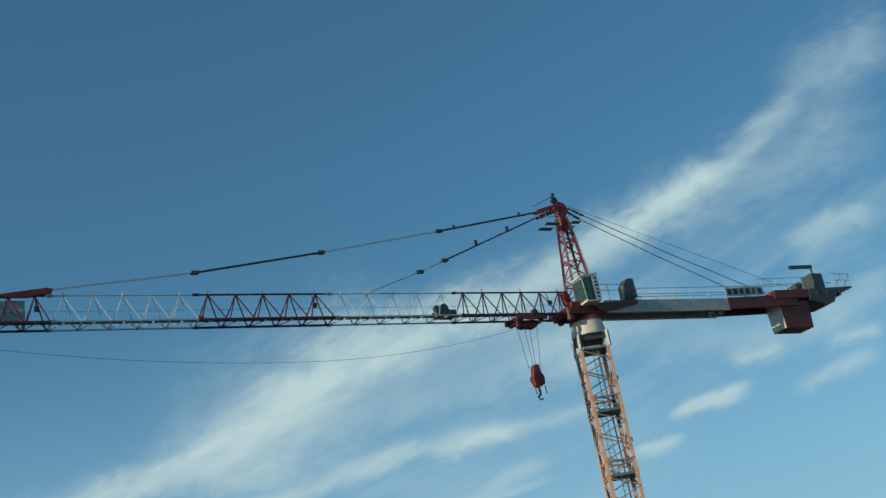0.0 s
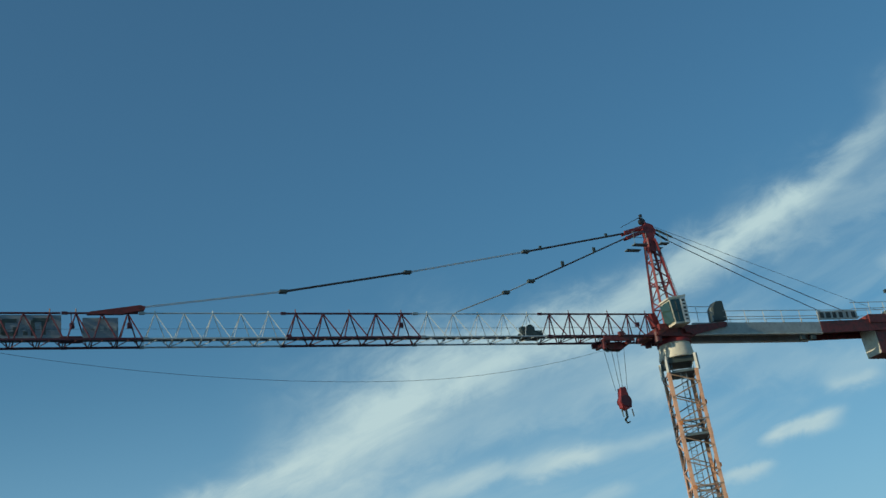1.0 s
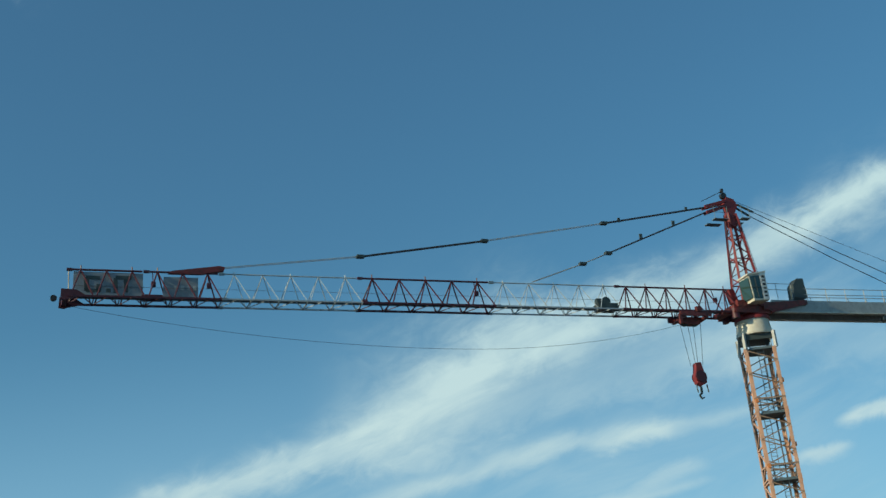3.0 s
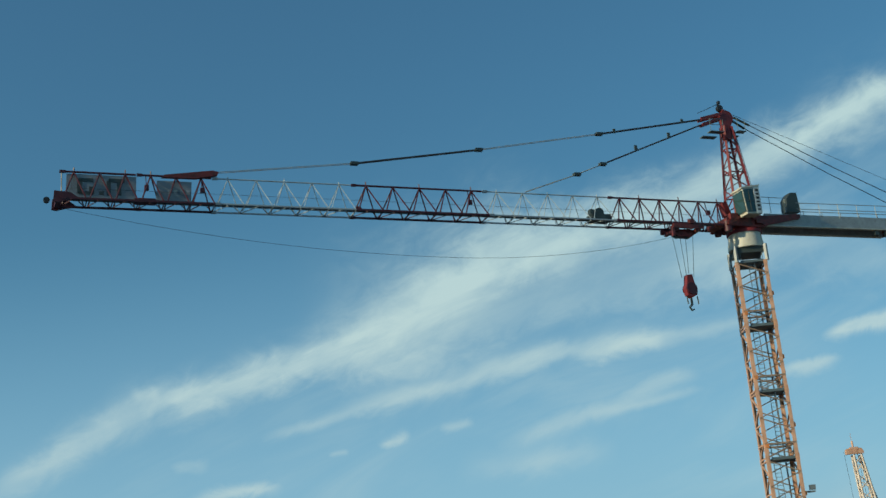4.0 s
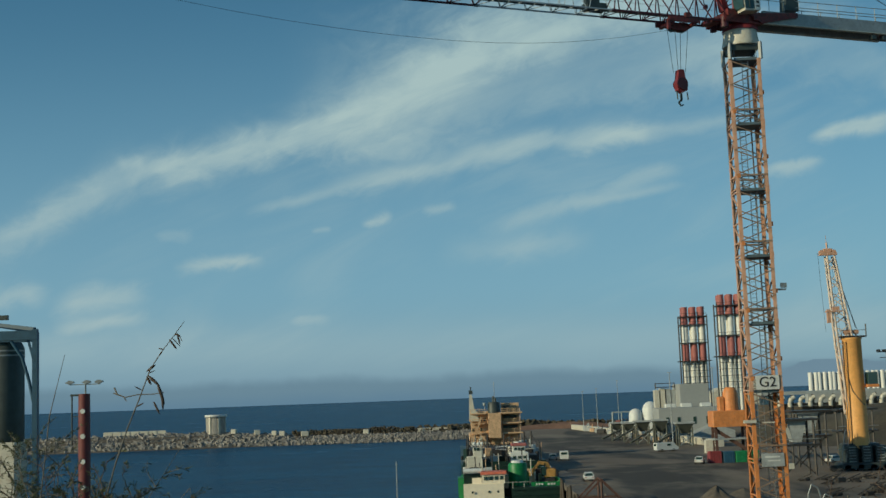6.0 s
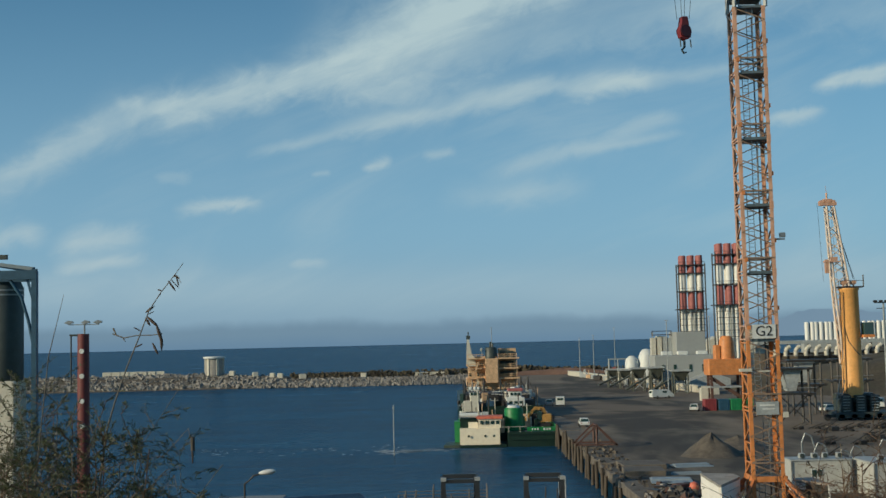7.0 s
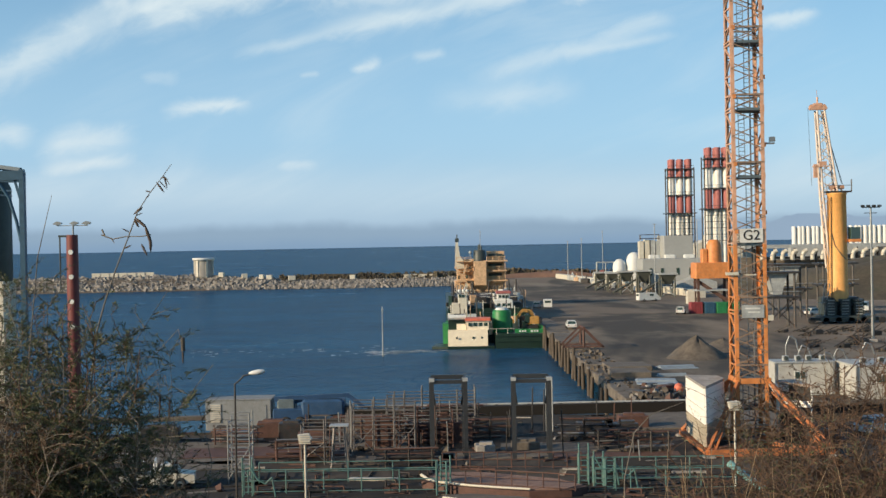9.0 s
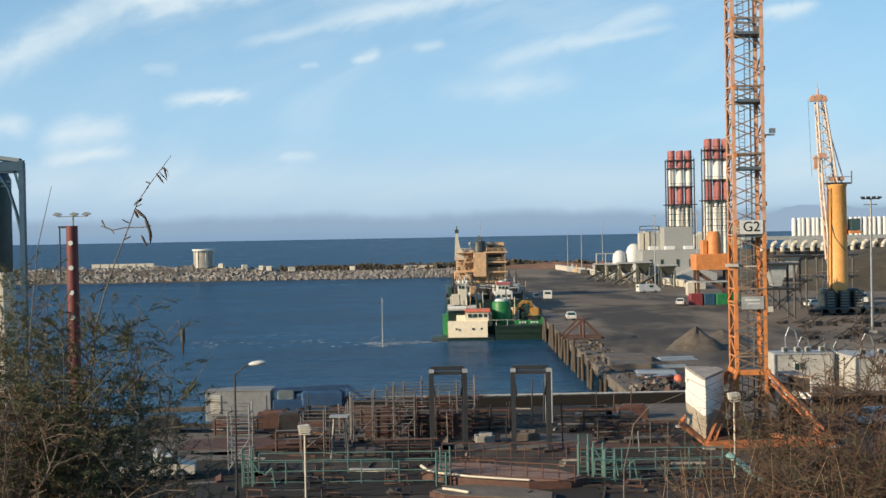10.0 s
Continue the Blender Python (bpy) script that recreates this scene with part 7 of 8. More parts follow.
part("pipe_clamp", Geo().box((-0.1, 0, 3.6), (0.65, 0.1, 0.12)), M_GREY, part_posts)

# scaffold towers
def scaffold(place, w, d, h, bays, label, mat, levels=3):
    ob = thing("scaffold", place, label, "scaffold", "scaffolds in the yard")
    for i in range(bays + 1):
        x = -w / 2 + w * i / bays
        for y in (0, d):
            part("standard", Geo().tube((x, y, 0), (x, y, h + 0.4 * ((i * 7) % 3)), 0.055, n=6), mat, ob)
        for k in range(levels):
            z = h * (k + 1) / (levels + 0.3)
            part("transom", Geo().tube((x, 0, z), (x, d, z), 0.045, n=5), mat, ob)
    for k in range(levels):
        z = h * (k + 1) / (levels + 0.3)
        for y in (0, d):
            part("ledger", Geo().tube((-w / 2, y, z), (w / 2, y, z), 0.05, n=6), mat, ob)
            part("ledger", Geo().tube((-w / 2, y, z + 0.5), (w / 2, y, z + 0.5), 0.035, n=5), mat, ob)
    for i in range(bays):
        a, b = -w / 2 + w * i / bays, -w / 2 + w * (i + 1) / bays
        if i % 2 == 0:
            part("cross_brace", Geo().tube((a, -0.05, 0.3), (b, -0.05, h * 0.55), 0.04, n=5), mat, ob)
            part("cross_brace", Geo().tube((b, -0.05, 0.3), (a, -0.05, h * 0.55), 0.04, n=5), mat, ob)
    return ob


scaffold((-4.6, 90.0, 0), 4.6, 2.0, 3.6, 3, "grey tubular scaffold with cross braces", M_TUBE)
scaffold((-1.2, 97.0, 0), 7.0, 2.0, 3.2, 5, "grey tubular scaffold in the yard", M_TUBE, 4)
scaffold((-8.6, 86.5, 0), 3.2, 1.6, 2.8, 2, "dull tubular scaffold frame", M_TUBE, 2)
scaffold((-1.5, 92.5, 0), 4.0, 1.6, 2.6, 3, "rust-red tubular frame stack", M_RUST, 4)
scaffold((-13.5, 80.0, 0), 1.4, 1.4, 4.2, 1, "pale lattice frame beside the lamp post", M_GALV, 5)
tubes = thing("tube_frame", (-1.9, 96.9, 0), "pale steel tube frame with level bars", "tube frame")
for x in (-1.15, 1.15):
    part("upright", Geo().tube((x, 0, 0), (x, 0, 2.1), 0.06, n=6), M_GALV, tubes)
for k in range(4):
    part("bar", Geo().tube((-1.4, 0, 0.25 + k * 0.52), (1.4, 0, 0.25 + k * 0.52), 0.06, n=6), M_JIBWHITE, tubes)
trestle_a = thing("step_trestle", (-7.4, 84.5, 0), "grey steel step trestle", "step trestle")
for x in (-0.55, 0.55):
    part("leg", Geo().beam((x, 0, 0), (x * 0.6, 0.4, 2.9), 0.1), M_TUBE, trestle_a)
    part("leg", Geo().beam((x, 1.5, 0), (x * 0.6, 1.0, 2.9), 0.1), M_TUBE, trestle_a)
for k in range(6):
    part("rung", Geo().beam((-0.5 + k * 0.03, 0.05 * k, 0.4 + k * 0.44), (0.5 - k * 0.03, 0.05 * k, 0.4 + k * 0.44), 0.09, 0.05), M_TUBE, trestle_a)
part("top_plate", Geo().box((0, 0.7, 2.93), (1.3, 1.1, 0.08)), M_GREY, trestle_a)
solo("rust_screen", Geo().box((0, 0, 1.1), (2.5, 0.15, 2.2), 3).box((-1.1, 0.02, 1.15), (0.12, 0.2, 2.3)).box((1.1, 0.02, 1.15), (0.12, 0.2, 2.3)), M_RUST, "rust-red steel screen standing in the scaffold", "steel screen", place=(-4.9, 93.0, 0.1))
solo("steel_bin", Geo().box((0, 0, 0.8), (5.0, 0.5, 1.6), 2, 0.04), M_RUST, "long rusty steel bin", "steel bin", place=(-0.5, 94.5, 0.02))
for x, y, w, h, mat in ((-10.2, 94, 2.2, 1.1, M_RUST), (-12.2, 96.5, 1.8, 1.5, M_STEEL), (-6.8, 99.5, 2.8, 1.2, M_SLAB), (-9.3, 90.0, 1.6, 0.9, M_OCHRE), (2.8, 90.5, 1.4, 0.5, M_CONCRETE), (5.8, 91.0, 2.0, 0.6, M_SLAB), (-3.0, 100.5, 2.6, 1.9, M_STEEL), (-14.0, 99.3, 2.4, 1.2, M_RUST), (11.5, 98.0, 2.2, 0.9, M_STEEL), (13.8, 95.0, 1.8, 1.2, M_STEEL), (-22.5, 97.0, 3.0, 1.3, M_STEEL), (15.2, 100.5, 2.4, 1.0, M_RUST)):
    solo("tool_chest", Geo().box((0, 0, h / 2), (w, 1.4, h), 4, 0.06).box((0.1, 0.1, h + 0.08), (w * 0.7, 0.8, 0.16), -6, 0.03), mat, "battered steel chest standing in the yard", "chest", place=(x, y, 0.06), group="chests in the yard")
yard = random.Random(77)
for i in range(290):
    x, y = yard.uniform(-26, 17), yard.uniform(71, 107)
    L, w = yard.uniform(0.6, 3.2), yard.uniform(0.04, 0.16)
    a = yard.choice((0, 0, 90, 15, -10)) + yard.uniform(-12, 12)
    solo("scrap_bar", Geo().box((0, 0, w / 2), (L, w, w), a), yard.choice((M_RUST, M_STEEL, M_TIMBER, M_TIMBER, M_CONCRETE, M_STEEL)), "loose bars lying on the yard ground", "scrap", place=(x, y, 0.0), group="scrap bars in the yard")

# turquoise handrails
def handrail(name, points, h, label, mat, gap=1.6, r=0.05):
    ob = thing(name, points[0], label, "railing", "railings in the yard")
    o = Vector(points[0])
    for a, b in zip(points, points[1:]):
        a, b = Vector(a) - o, Vector(b) - o
        for z in (h, h * 0.55, 0.12):
            part("rail", Geo().tube(a + Vector((0, 0, z)), b + Vector((0, 0, z)), r * (1 if z == h else 0.7), n=6), mat, ob)
        count = max(1, int((b - a).length / gap))
        for i in range(count + 1):
            p = a.lerp(b, i / count)
            part("post", Geo().tube(p, p + Vector((0, 0, h)), r, n=6), mat, ob)
    return ob


handrail("handrail", [(-12.2, 75.5, 0.25), (-0.6, 75.2, 0.25)], 1.45, "pale turquoise tube handrail", M_TEAL, 2.3, 0.045)
handrail("handrail", [(-12.0, 78.6, 0.3), (-0.6, 78.3, 0.3)], 1.3, "pale turquoise tube handrail", M_TEAL, 2.3, 0.04)
handrail("handrail", [(9.0, 78.2, 0.2), (17.5, 78.0, 0.2)], 1.4, "pale turquoise tube handrail", M_TEAL, 1.8, 0.045)
handrail("handrail", [(9.0, 74.8, 0.2), (17.5, 74.6, 0.2)], 1.3, "pale turquoise tube handrail", M_TEAL, 1.8, 0.04)
for x, y in ((-12.3, 75.8), (-0.35, 75.0), (-0.1, 76.2), (8.6, 77.4), (9.4, 76.4), (10.0, 75.4)):
    cage = thing("ladder_cage", (x, y, 0), "pale turquoise caged ladder top", "ladder", "ladder cages")
    for dx in (-0.3, 0.3):
        part("stile", Geo().tube((dx, 0, 0), (dx, 0, 2.3 + 0.5 * math.sin(x)), 0.06, n=6), M_TEAL, cage)
        part("stile", Geo().tube((dx, 0.6, 0), (dx, 0.6, 1.9), 0.05, n=6), M_TEAL, cage)
    for k in range(6):
        part("rung", Geo().tube((-0.3, 0, 0.3 + k * 0.32), (0.3, 0, 0.3 + k * 0.32), 0.035, n=5), M_TEAL, cage)
handrail("rusty_rail", [(-0.3, 83.6, 0.1), (9.0, 82.6, 0.1)], 1.1, "thin rust-red railing along the pontoon", M_RUST, 0.9, 0.04)
handrail("rusty_rail", [(0.2, 76.2, 0.5), (7.6, 73.2, 0.5)], 1.0, "thin rust-red railing along the pontoon", M_RUST, 0.9, 0.04)
pont = thing("rusty_pontoon", (3.4, 77.3, 0), "rust-red pontoon with a worn pinkish deck", "pontoon", turn=-18)
def barge(grow):
    """Outline of the pontoon: straight at one end, rounded at the other."""
    return [(-4.4 - grow, -1.3 - grow), (-2.6, -2.3 - grow), (0.0, -2.75 - grow), (2.6, -2.9 - grow), (4.6 + grow, -2.2), (5.3 + grow, -0.9),
            (3.6, 0.55 + grow), (0.6, 1.2 + grow), (-2.0, 1.75 + grow), (-4.4 - grow, 1.0 + grow)]


part("hull", Geo().prism(barge(0.35), 0.0, 0.5), M_RUST, pont)
M_WORN = material("worn pinkish deck plate", (0.25, 0.155, 0.115), 0.8, vary=0.35, scale=0.6, bump=0.3, stain=(0.14, 0.075, 0.055), amount=0.7)
part("deck", Geo().prism(barge(0.0), 0.5, 0.58), M_WORN, pont, "worn pinkish deck")
part("rim", Geo().path([(-5.0, -0.9, 0.75), (-4.3, -1.7, 0.66), (-3.2, -2.3, 0.62), (-1.2, -2.75, 0.6), (0.8, -2.95, 0.6), (2.6, -3.05, 0.6)], 0.1, 0.07, n=6), M_CREAM, pont, "pale curved rim")
low_deck = [(-2.7, -6.1), (-2.4, -4.6), (-0.9, -3.9), (2.2, -4.0), (4.6, -4.9), (5.0, -6.8), (-1.5, -7.0)]
part("lower_hull", Geo().prism(low_deck, 0.0, 0.3), M_RUST, pont)
part("lower_deck", Geo().prism([(x * 0.95 + 0.05, y * 0.97 - 0.15) for x, y in low_deck], 0.3, 0.36), M_SLAB, pont, "worn pale lower deck")
part("lower_rim", Geo().path([(-2.0, -5.7, 0.42), (-1.2, -5.95, 0.42), (-0.2, -6.35, 0.42)], 0.09, n=6), M_CREAM, pont)
solo("pale_plank", Geo().box((0, 0, 0.07), (3.2, 0.5, 0.14), -8, 0.02), M_CREAM, "pale plank lying in the pit", "plank", place=(-4.8, 80.2, 0.05))

# lamp posts
def street_lamp(place, h, reach, label):
    ob = thing("street_lamp", place, label, "street lamp")
    part("pole", Geo().tube((0, 0, 0), (0, 0, h), 0.075, 0.055, 8), M_STEEL, ob)
    part("arm", Geo().path([(0, 0, h), (0.3, 0, h + 0.22), (reach * 0.6, 0, h + 0.48), (reach, 0, h + 0.55)], 0.05, n=6), M_STEEL, ob)
    g = Geo()
    for q, w, t in ((0.0, 0.07, 0.06), (0.2, 0.14, 0.13), (0.55, 0.17, 0.17), (0.85, 0.13, 0.13), (1.0, 0.03, 0.03)):
        for i in range(10):
            a = math.tau * i / 10
            g.v.append((reach - 0.05 + q * 1.0, w * math.cos(a) * 1.4, h + 0.62 + q * 0.1 + t * math.sin(a)))
    g.f = [(k * 10 + i, k * 10 + (i + 1) % 10, (k + 1) * 10 + (i + 1) % 10, (k + 1) * 10 + i) for k in range(4) for i in range(10)]
    g.s = [True] * len(g.f)
    part("lantern", g, M_WHITE, ob, "pale oval lantern")
    return ob


street_lamp((-12.55, 73.4, 0.0), 7.25, 0.9, "dark street lamp with a pale oval lantern")


def flood_post(place, h, label):
    ob = thing("flood_post", place, label, "floodlight post")
    part("pole", Geo().tube((0, 0, 0), (0, 0, h), 0.068, 0.06, 8), M_CREAM, ob)
    part("bracket", Geo().box((0, 0, h + 0.03), (0.7, 0.3, 0.06)), M_CREAM, ob)
    lamp = part("lamp_box", Geo().slab([(-0.34, h + 0.12), (-0.4, h + 0.52), (0.24, h + 0.58), (0.4, h + 0.27), (0.28, h + 0.12)], -0.22, 0.22), M_CREAM, ob, "white lamp box")
    for k in range(3):
        part("fin", Geo().box((0.05, -0.24, h + 0.25 + k * 0.13), (0.6, 0.03, 0.05)), M_GREY, lamp)
    return ob


flood_post((-8.35, 72.6, 0.0), 3.75, "white floodlight box on a slim pale post")
flood_post((17.8, 76.0, 0.0), 4.75, "white floodlight box on a slim pale post")

# pickup truck with a roll bar
pick = thing("pickup_truck", (-18.6, 79.0, 0), "pale pickup truck with a white roll bar", "pickup truck", "", 8)
part("body", Geo().slab([(-2.3, 0.4), (-2.3, 1.0), (0.1, 1.02), (0.25, 1.6), (1.1, 1.62), (1.5, 1.05), (2.4, 0.92), (2.4, 0.4)], -0.85, 0.85), M_CREAM, pick)
part("cab_glass", Geo().slab([(0.3, 1.08), (0.36, 1.52), (1.05, 1.54), (1.35, 1.08)], -0.87, 0.87), M_GLASS, pick)
part("load_bed", Geo().box((-1.15, 0, 1.0), (2.0, 1.4, 0.06)), M_BOX, pick)
part("roll_bar", Geo().path([(-0.1, -0.8, 1.0), (-0.1, -0.7, 1.85), (-0.1, 0.7, 1.85), (-0.1, 0.8, 1.0)], 0.06, n=6).path([(-0.9, -0.8, 1.0), (-0.8, -0.7, 1.8), (-0.8, 0.7, 1.8), (-0.9, 0.8, 1.0)], 0.05, n=6), M_WHITE, pick, "white roll bar")
for x in (-1.45, 1.5):
    for y in (-0.82, 0.82):
        part("wheel", tyre_mesh(0.28, 0.13, 12), M_TYRE, pick, "", pose(x, y, 0.4))
# small turquoise dinghy leaning bow up
hull_d = Geo()
for k in range(9):
    q = k / 8
    w = 0.62 * math.sin(math.pi * (0.12 + 0.88 * q) ** 0.8) ** 0.7 + 0.02
    x, z = 2.4 * (1 - q), 1.9 * q - 0.35
    for a in range(7):
        b = math.pi * a / 6
        hull_d.v.append((x + 0.32 * math.sin(b), -w * math.cos(b), z + 0.28 * math.sin(b)))
hull_d.f = [(k * 7 + a, k * 7 + a + 1, (k + 1) * 7 + a + 1, (k + 1) * 7 + a) for k in range(8) for a in range(6)]
hull_d.f += [tuple(k * 7 for k in range(9)) + tuple(k * 7 + 6 for k in reversed(range(9)))]
hull_d.s = [True] * 48 + [False]
M_DINGHY = material("pale turquoise hull paint", (0.20, 0.42, 0.40), 0.5, vary=0.15, stain=(0.16, 0.25, 0.23), amount=0.5)
solo("dinghy", hull_d, M_DINGHY, "pale turquoise dinghy hull leaning bow up", "dinghy", place=(17.0, 75.2, 0.0))

# blue portal with a dark tank, by the water
tankp = thing("tank_portal", (-37.6, 105, 1.3), "blue steel portal round a dark tank", "tank portal")
for x, y in ((-3.2, 0), (-3.2, 3.4), (1.87, 0), (0.78, 3.4)):
    part("leg", Geo().beam((x, y, -1.3), (x, y, 21.0), 0.42, 0.42, (0, 1, 0)), M_PORTAL, tankp)
part("lintel", Geo().beam((-4, 0, 20.5), (2.07, 0, 20.5), 0.5, 0.8), M_PORTAL, tankp)
part("lintel", Geo().beam((-4, 3.4, 20.5), (0.98, 3.4, 20.5), 0.5, 0.8), M_PORTAL, tankp)
part("roof_beam", Geo().beam((-4, 1.7, 21.9), (1.8, 0.0, 21.0), 0.35, 0.3), M_PORTAL, tankp)
part("roof_beam", Geo().beam((-4, 1.7, 21.9), (0.7, 3.4, 21.0), 0.35, 0.3), M_PORTAL, tankp)
part("roof_lamp", Geo().box((-1.0, 0.5, 22.1), (0.7, 0.4, 0.4)), M_BOX, tankp)
part("knee", Geo().path([(1.75, 0, 14.6), (1.35, 0, 16.6), (0.75, 0, 18.6), (-0.3, 0, 20.2)], 0.15, n=6), M_PORTAL, tankp)
part("knee", Geo().beam((1.2, 0.1, 20.2), (1.75, 0.1, 18.2), 0.18), M_PORTAL, tankp)
part("tank", Geo().lathe((-1.25, 1.7, 11.5), [(1.5, 0), (1.55, 0.3), (1.55, 8.0), (1.3, 8.5)], 24), M_BOX, tankp, "dark cylindrical tank")
for z in (18.8, 19.2):
    part("tank_band", Geo().lathe((-1.25, 1.7, z), [(1.58, 0), (1.58, 0.14)], 24), M_GALV, tankp)
part("plinth", Geo().box((-1.4, 1.7, 5.1), (3.0, 3.0, 12.8), 0, 0.1), M_CREAM, tankp, "cream block plinth")

M_NAV = material("dull red mast paint", (0.15, 0.033, 0.032), 0.6, stain=(0.09, 0.04, 0.035), amount=0.6)
# red navigation mast with lamps on a cross arm
nav = thing("navigation_mast", (-30.05, 100, 0), "red tubular navigation mast with lamps on top", "navigation mast")
part("column", Geo().tube((0, 0, 0), (0, 0, 16.6), 0.52, 0.46, 14), M_NAV, nav)
for z in (9.2, 11.2, 13.2, 15.2):
    part("round_lamp", Geo().tube((0.05, -0.55, z), (0.05, -0.7, z), 0.2, n=12), M_WHITE, nav, "small white round lamp")
part("bracket", Geo().box((-0.55, 0, 16.5), (1.0, 0.5, 0.16)), M_BOX, nav)
part("rail", Geo().beam((-1.0, 0, 12.5), (-1.0, 0, 16.5), 0.09).beam((-1.0, 0, 13.0), (-0.4, 0, 13.0), 0.06).beam((-1.0, 0, 14.8), (-0.4, 0, 14.8), 0.06), M_BOX, nav)
part("cross_arm", Geo().beam((-1.2, 0, 17.35), (1.3, 0, 17.35), 0.07).beam((0.1, 0, 16.5), (0.1, 0, 17.5), 0.1), M_GALV, nav)
for x in (-1.2, 0.15, 1.15):
    part("lamp_head", Geo().slab([(x - 0.35, 17.5), (x, 17.7), (x + 0.35, 17.62), (x + 0.4, 17.5), (x, 17.38)], -0.15, 0.15), M_GALV, nav)


# frames, racks and stacked tubes that crowd the yard
def pipe_rack(place, w, h, turn, mat, seed):
    rk = random.Random(seed)
    ob = thing("pipe_rack", place, "dark rusty pipe rack crowded with tubes", "pipe rack", "pipe racks in the yard", turn)
    for x in (-w / 2, 0, w / 2):
        for y in (0, 1.3):
            part("upright", Geo().beam((x, y, 0), (x, y, h), 0.1), mat, ob)
    for k in range(3):
        z = h * (0.25 + 0.32 * k)
        part("arm", Geo().beam((-w / 2 - 0.2, 0, z), (w / 2 + 0.2, 0, z), 0.08), mat, ob)
        part("arm", Geo().beam((-w / 2 - 0.2, 1.3, z), (w / 2 + 0.2, 1.3, z), 0.08), mat, ob)
        for i in range(rk.randint(3, 6)):
            y = rk.uniform(0.1, 1.2)
            part("tube", Geo().tube((-w / 2 - rk.uniform(0, 0.8), y, z + 0.1), (w / 2 + rk.uniform(0, 0.8), y, z + 0.1), rk.uniform(0.04, 0.08), n=6), rk.choice((M_RUST, M_GALV, M_STEEL, M_RUST)), ob)
    return ob


for i, (x, y, w, h, t) in enumerate(((-6.6, 95.8, 3.2, 2.0, 3), (0.8, 99.8, 3.6, 2.2, -2), (3.4, 95.5, 3.0, 1.6, 2), (-10.4, 87.6, 3.4, 1.5, 6), (10.6, 94.6, 3.4, 1.7, -4), (12.6, 90.2, 3.0, 1.4, 3), (-16.4, 95.0, 3.0, 1.4, -8), (-2.6, 84.6, 3.2, 1.2, 2), (14.6, 88.0, 2.6, 1.6, 8))):
    pipe_rack((x, y, 0.05), w, h, t, M_STEEL if i % 3 else M_RUST, 40 + i)
poles = random.Random(61)
for i in range(26):
    x, y = poles.uniform(-14, 15), poles.uniform(84, 103)
    h = poles.uniform(1.2, 3.8)
    solo("standing_tube", Geo().tube((0, 0, 0), (poles.uniform(-0.15, 0.15), 0, h), poles.uniform(0.035, 0.06), n=6), poles.choice((M_GALV, M_STEEL, M_RUST, M_STEEL)), "thin steel tube standing upright in the yard", "tube", place=(x, y, 0), group="standing tubes in the yard")
lumps = random.Random(62)
for i in range(150):
    x, y = lumps.uniform(-26, 18), lumps.uniform(70.5, 107)
    r = lumps.uniform(0.1, 0.36)
    solo("rubble_lump", Geo().stone((0, 0, r * 0.4), r, lumps, 0.6), lumps.choice((M_STEEL, M_RUST, M_PIT, M_SLAB, M_PIT)), "dark lump of rubble in the yard", "rubble", place=(x, y, 0), group="rubble in the yard")


# low dark machines and beams in the pits behind the rails
pit = random.Random(90)
for i in range(34):
    x, y = pit.choice((pit.uniform(-12, -1), pit.uniform(9, 17))), pit.uniform(71.5, 82)
    w, h = pit.uniform(0.8, 2.6), pit.uniform(0.2, 0.6)
    dark_frame = thing("dark_frame", (x, y, 0), "low dark steel frame lying in the pit", "steel frame", "frames in the pit", pit.uniform(-15, 15))
    part("sill", Geo().beam((-w / 2, 0, 0.08), (w / 2, 0, 0.08), 0.14), pit.choice((M_STEEL, M_PIT, M_RUST)), dark_frame)
    part("sill", Geo().beam((-w / 2, 0.8, 0.08), (w / 2, 0.8, 0.08), 0.14), M_STEEL, dark_frame)
    part("hoop", Geo().path([(-w / 3, 0.4, 0), (-w / 3, 0.4, h), (w / 3, 0.4, h), (w / 3, 0.4, 0)], 0.06, n=5), pit.choice((M_STEEL, M_STEEL, M_RUST)), dark_frame)
# sagging turquoise hoses by the ladder cages
for x, y in ((9.2, 76.8), (10.2, 75.6), (-12.0, 75.2)):
    hose = thing("hose", (x, y, 0), "sagging pale turquoise hose", "hose", "hoses by the ladders")
    part("hose_run", Geo().path([(0, 0, 1.9), (0.4, 0, 1.2), (0.9, 0, 0.9), (1.3, 0, 1.3), (1.5, 0, 0.1)], 0.06, n=6), M_TEAL, hose)

# ---- brush on the embankment, close by ----
def slope(x, y):
    return 13.85 if y < 1.5 else 13.85 - (y - 1.5) * 0.285


def leaf(geo, at, way, size, rnd):
    """A narrow folded leaf."""
    way = Vector(way).normalized()
    side = way.cross(Vector((rnd.uniform(-1, 1), rnd.uniform(-1, 1), rnd.uniform(-1, 1)))).normalized() * size * rnd.uniform(0.065, 0.11)
    a, b = Vector(at), Vector(at) + way * size
    mid = a.lerp(b, 0.5)
    fold = way.cross(side).normalized() * size * 0.05
    geo.add([a, mid + side + fold, b, mid - side + fold, mid], [(0, 4, 1), (4, 2, 1), (0, 3, 4), (4, 3, 2)])


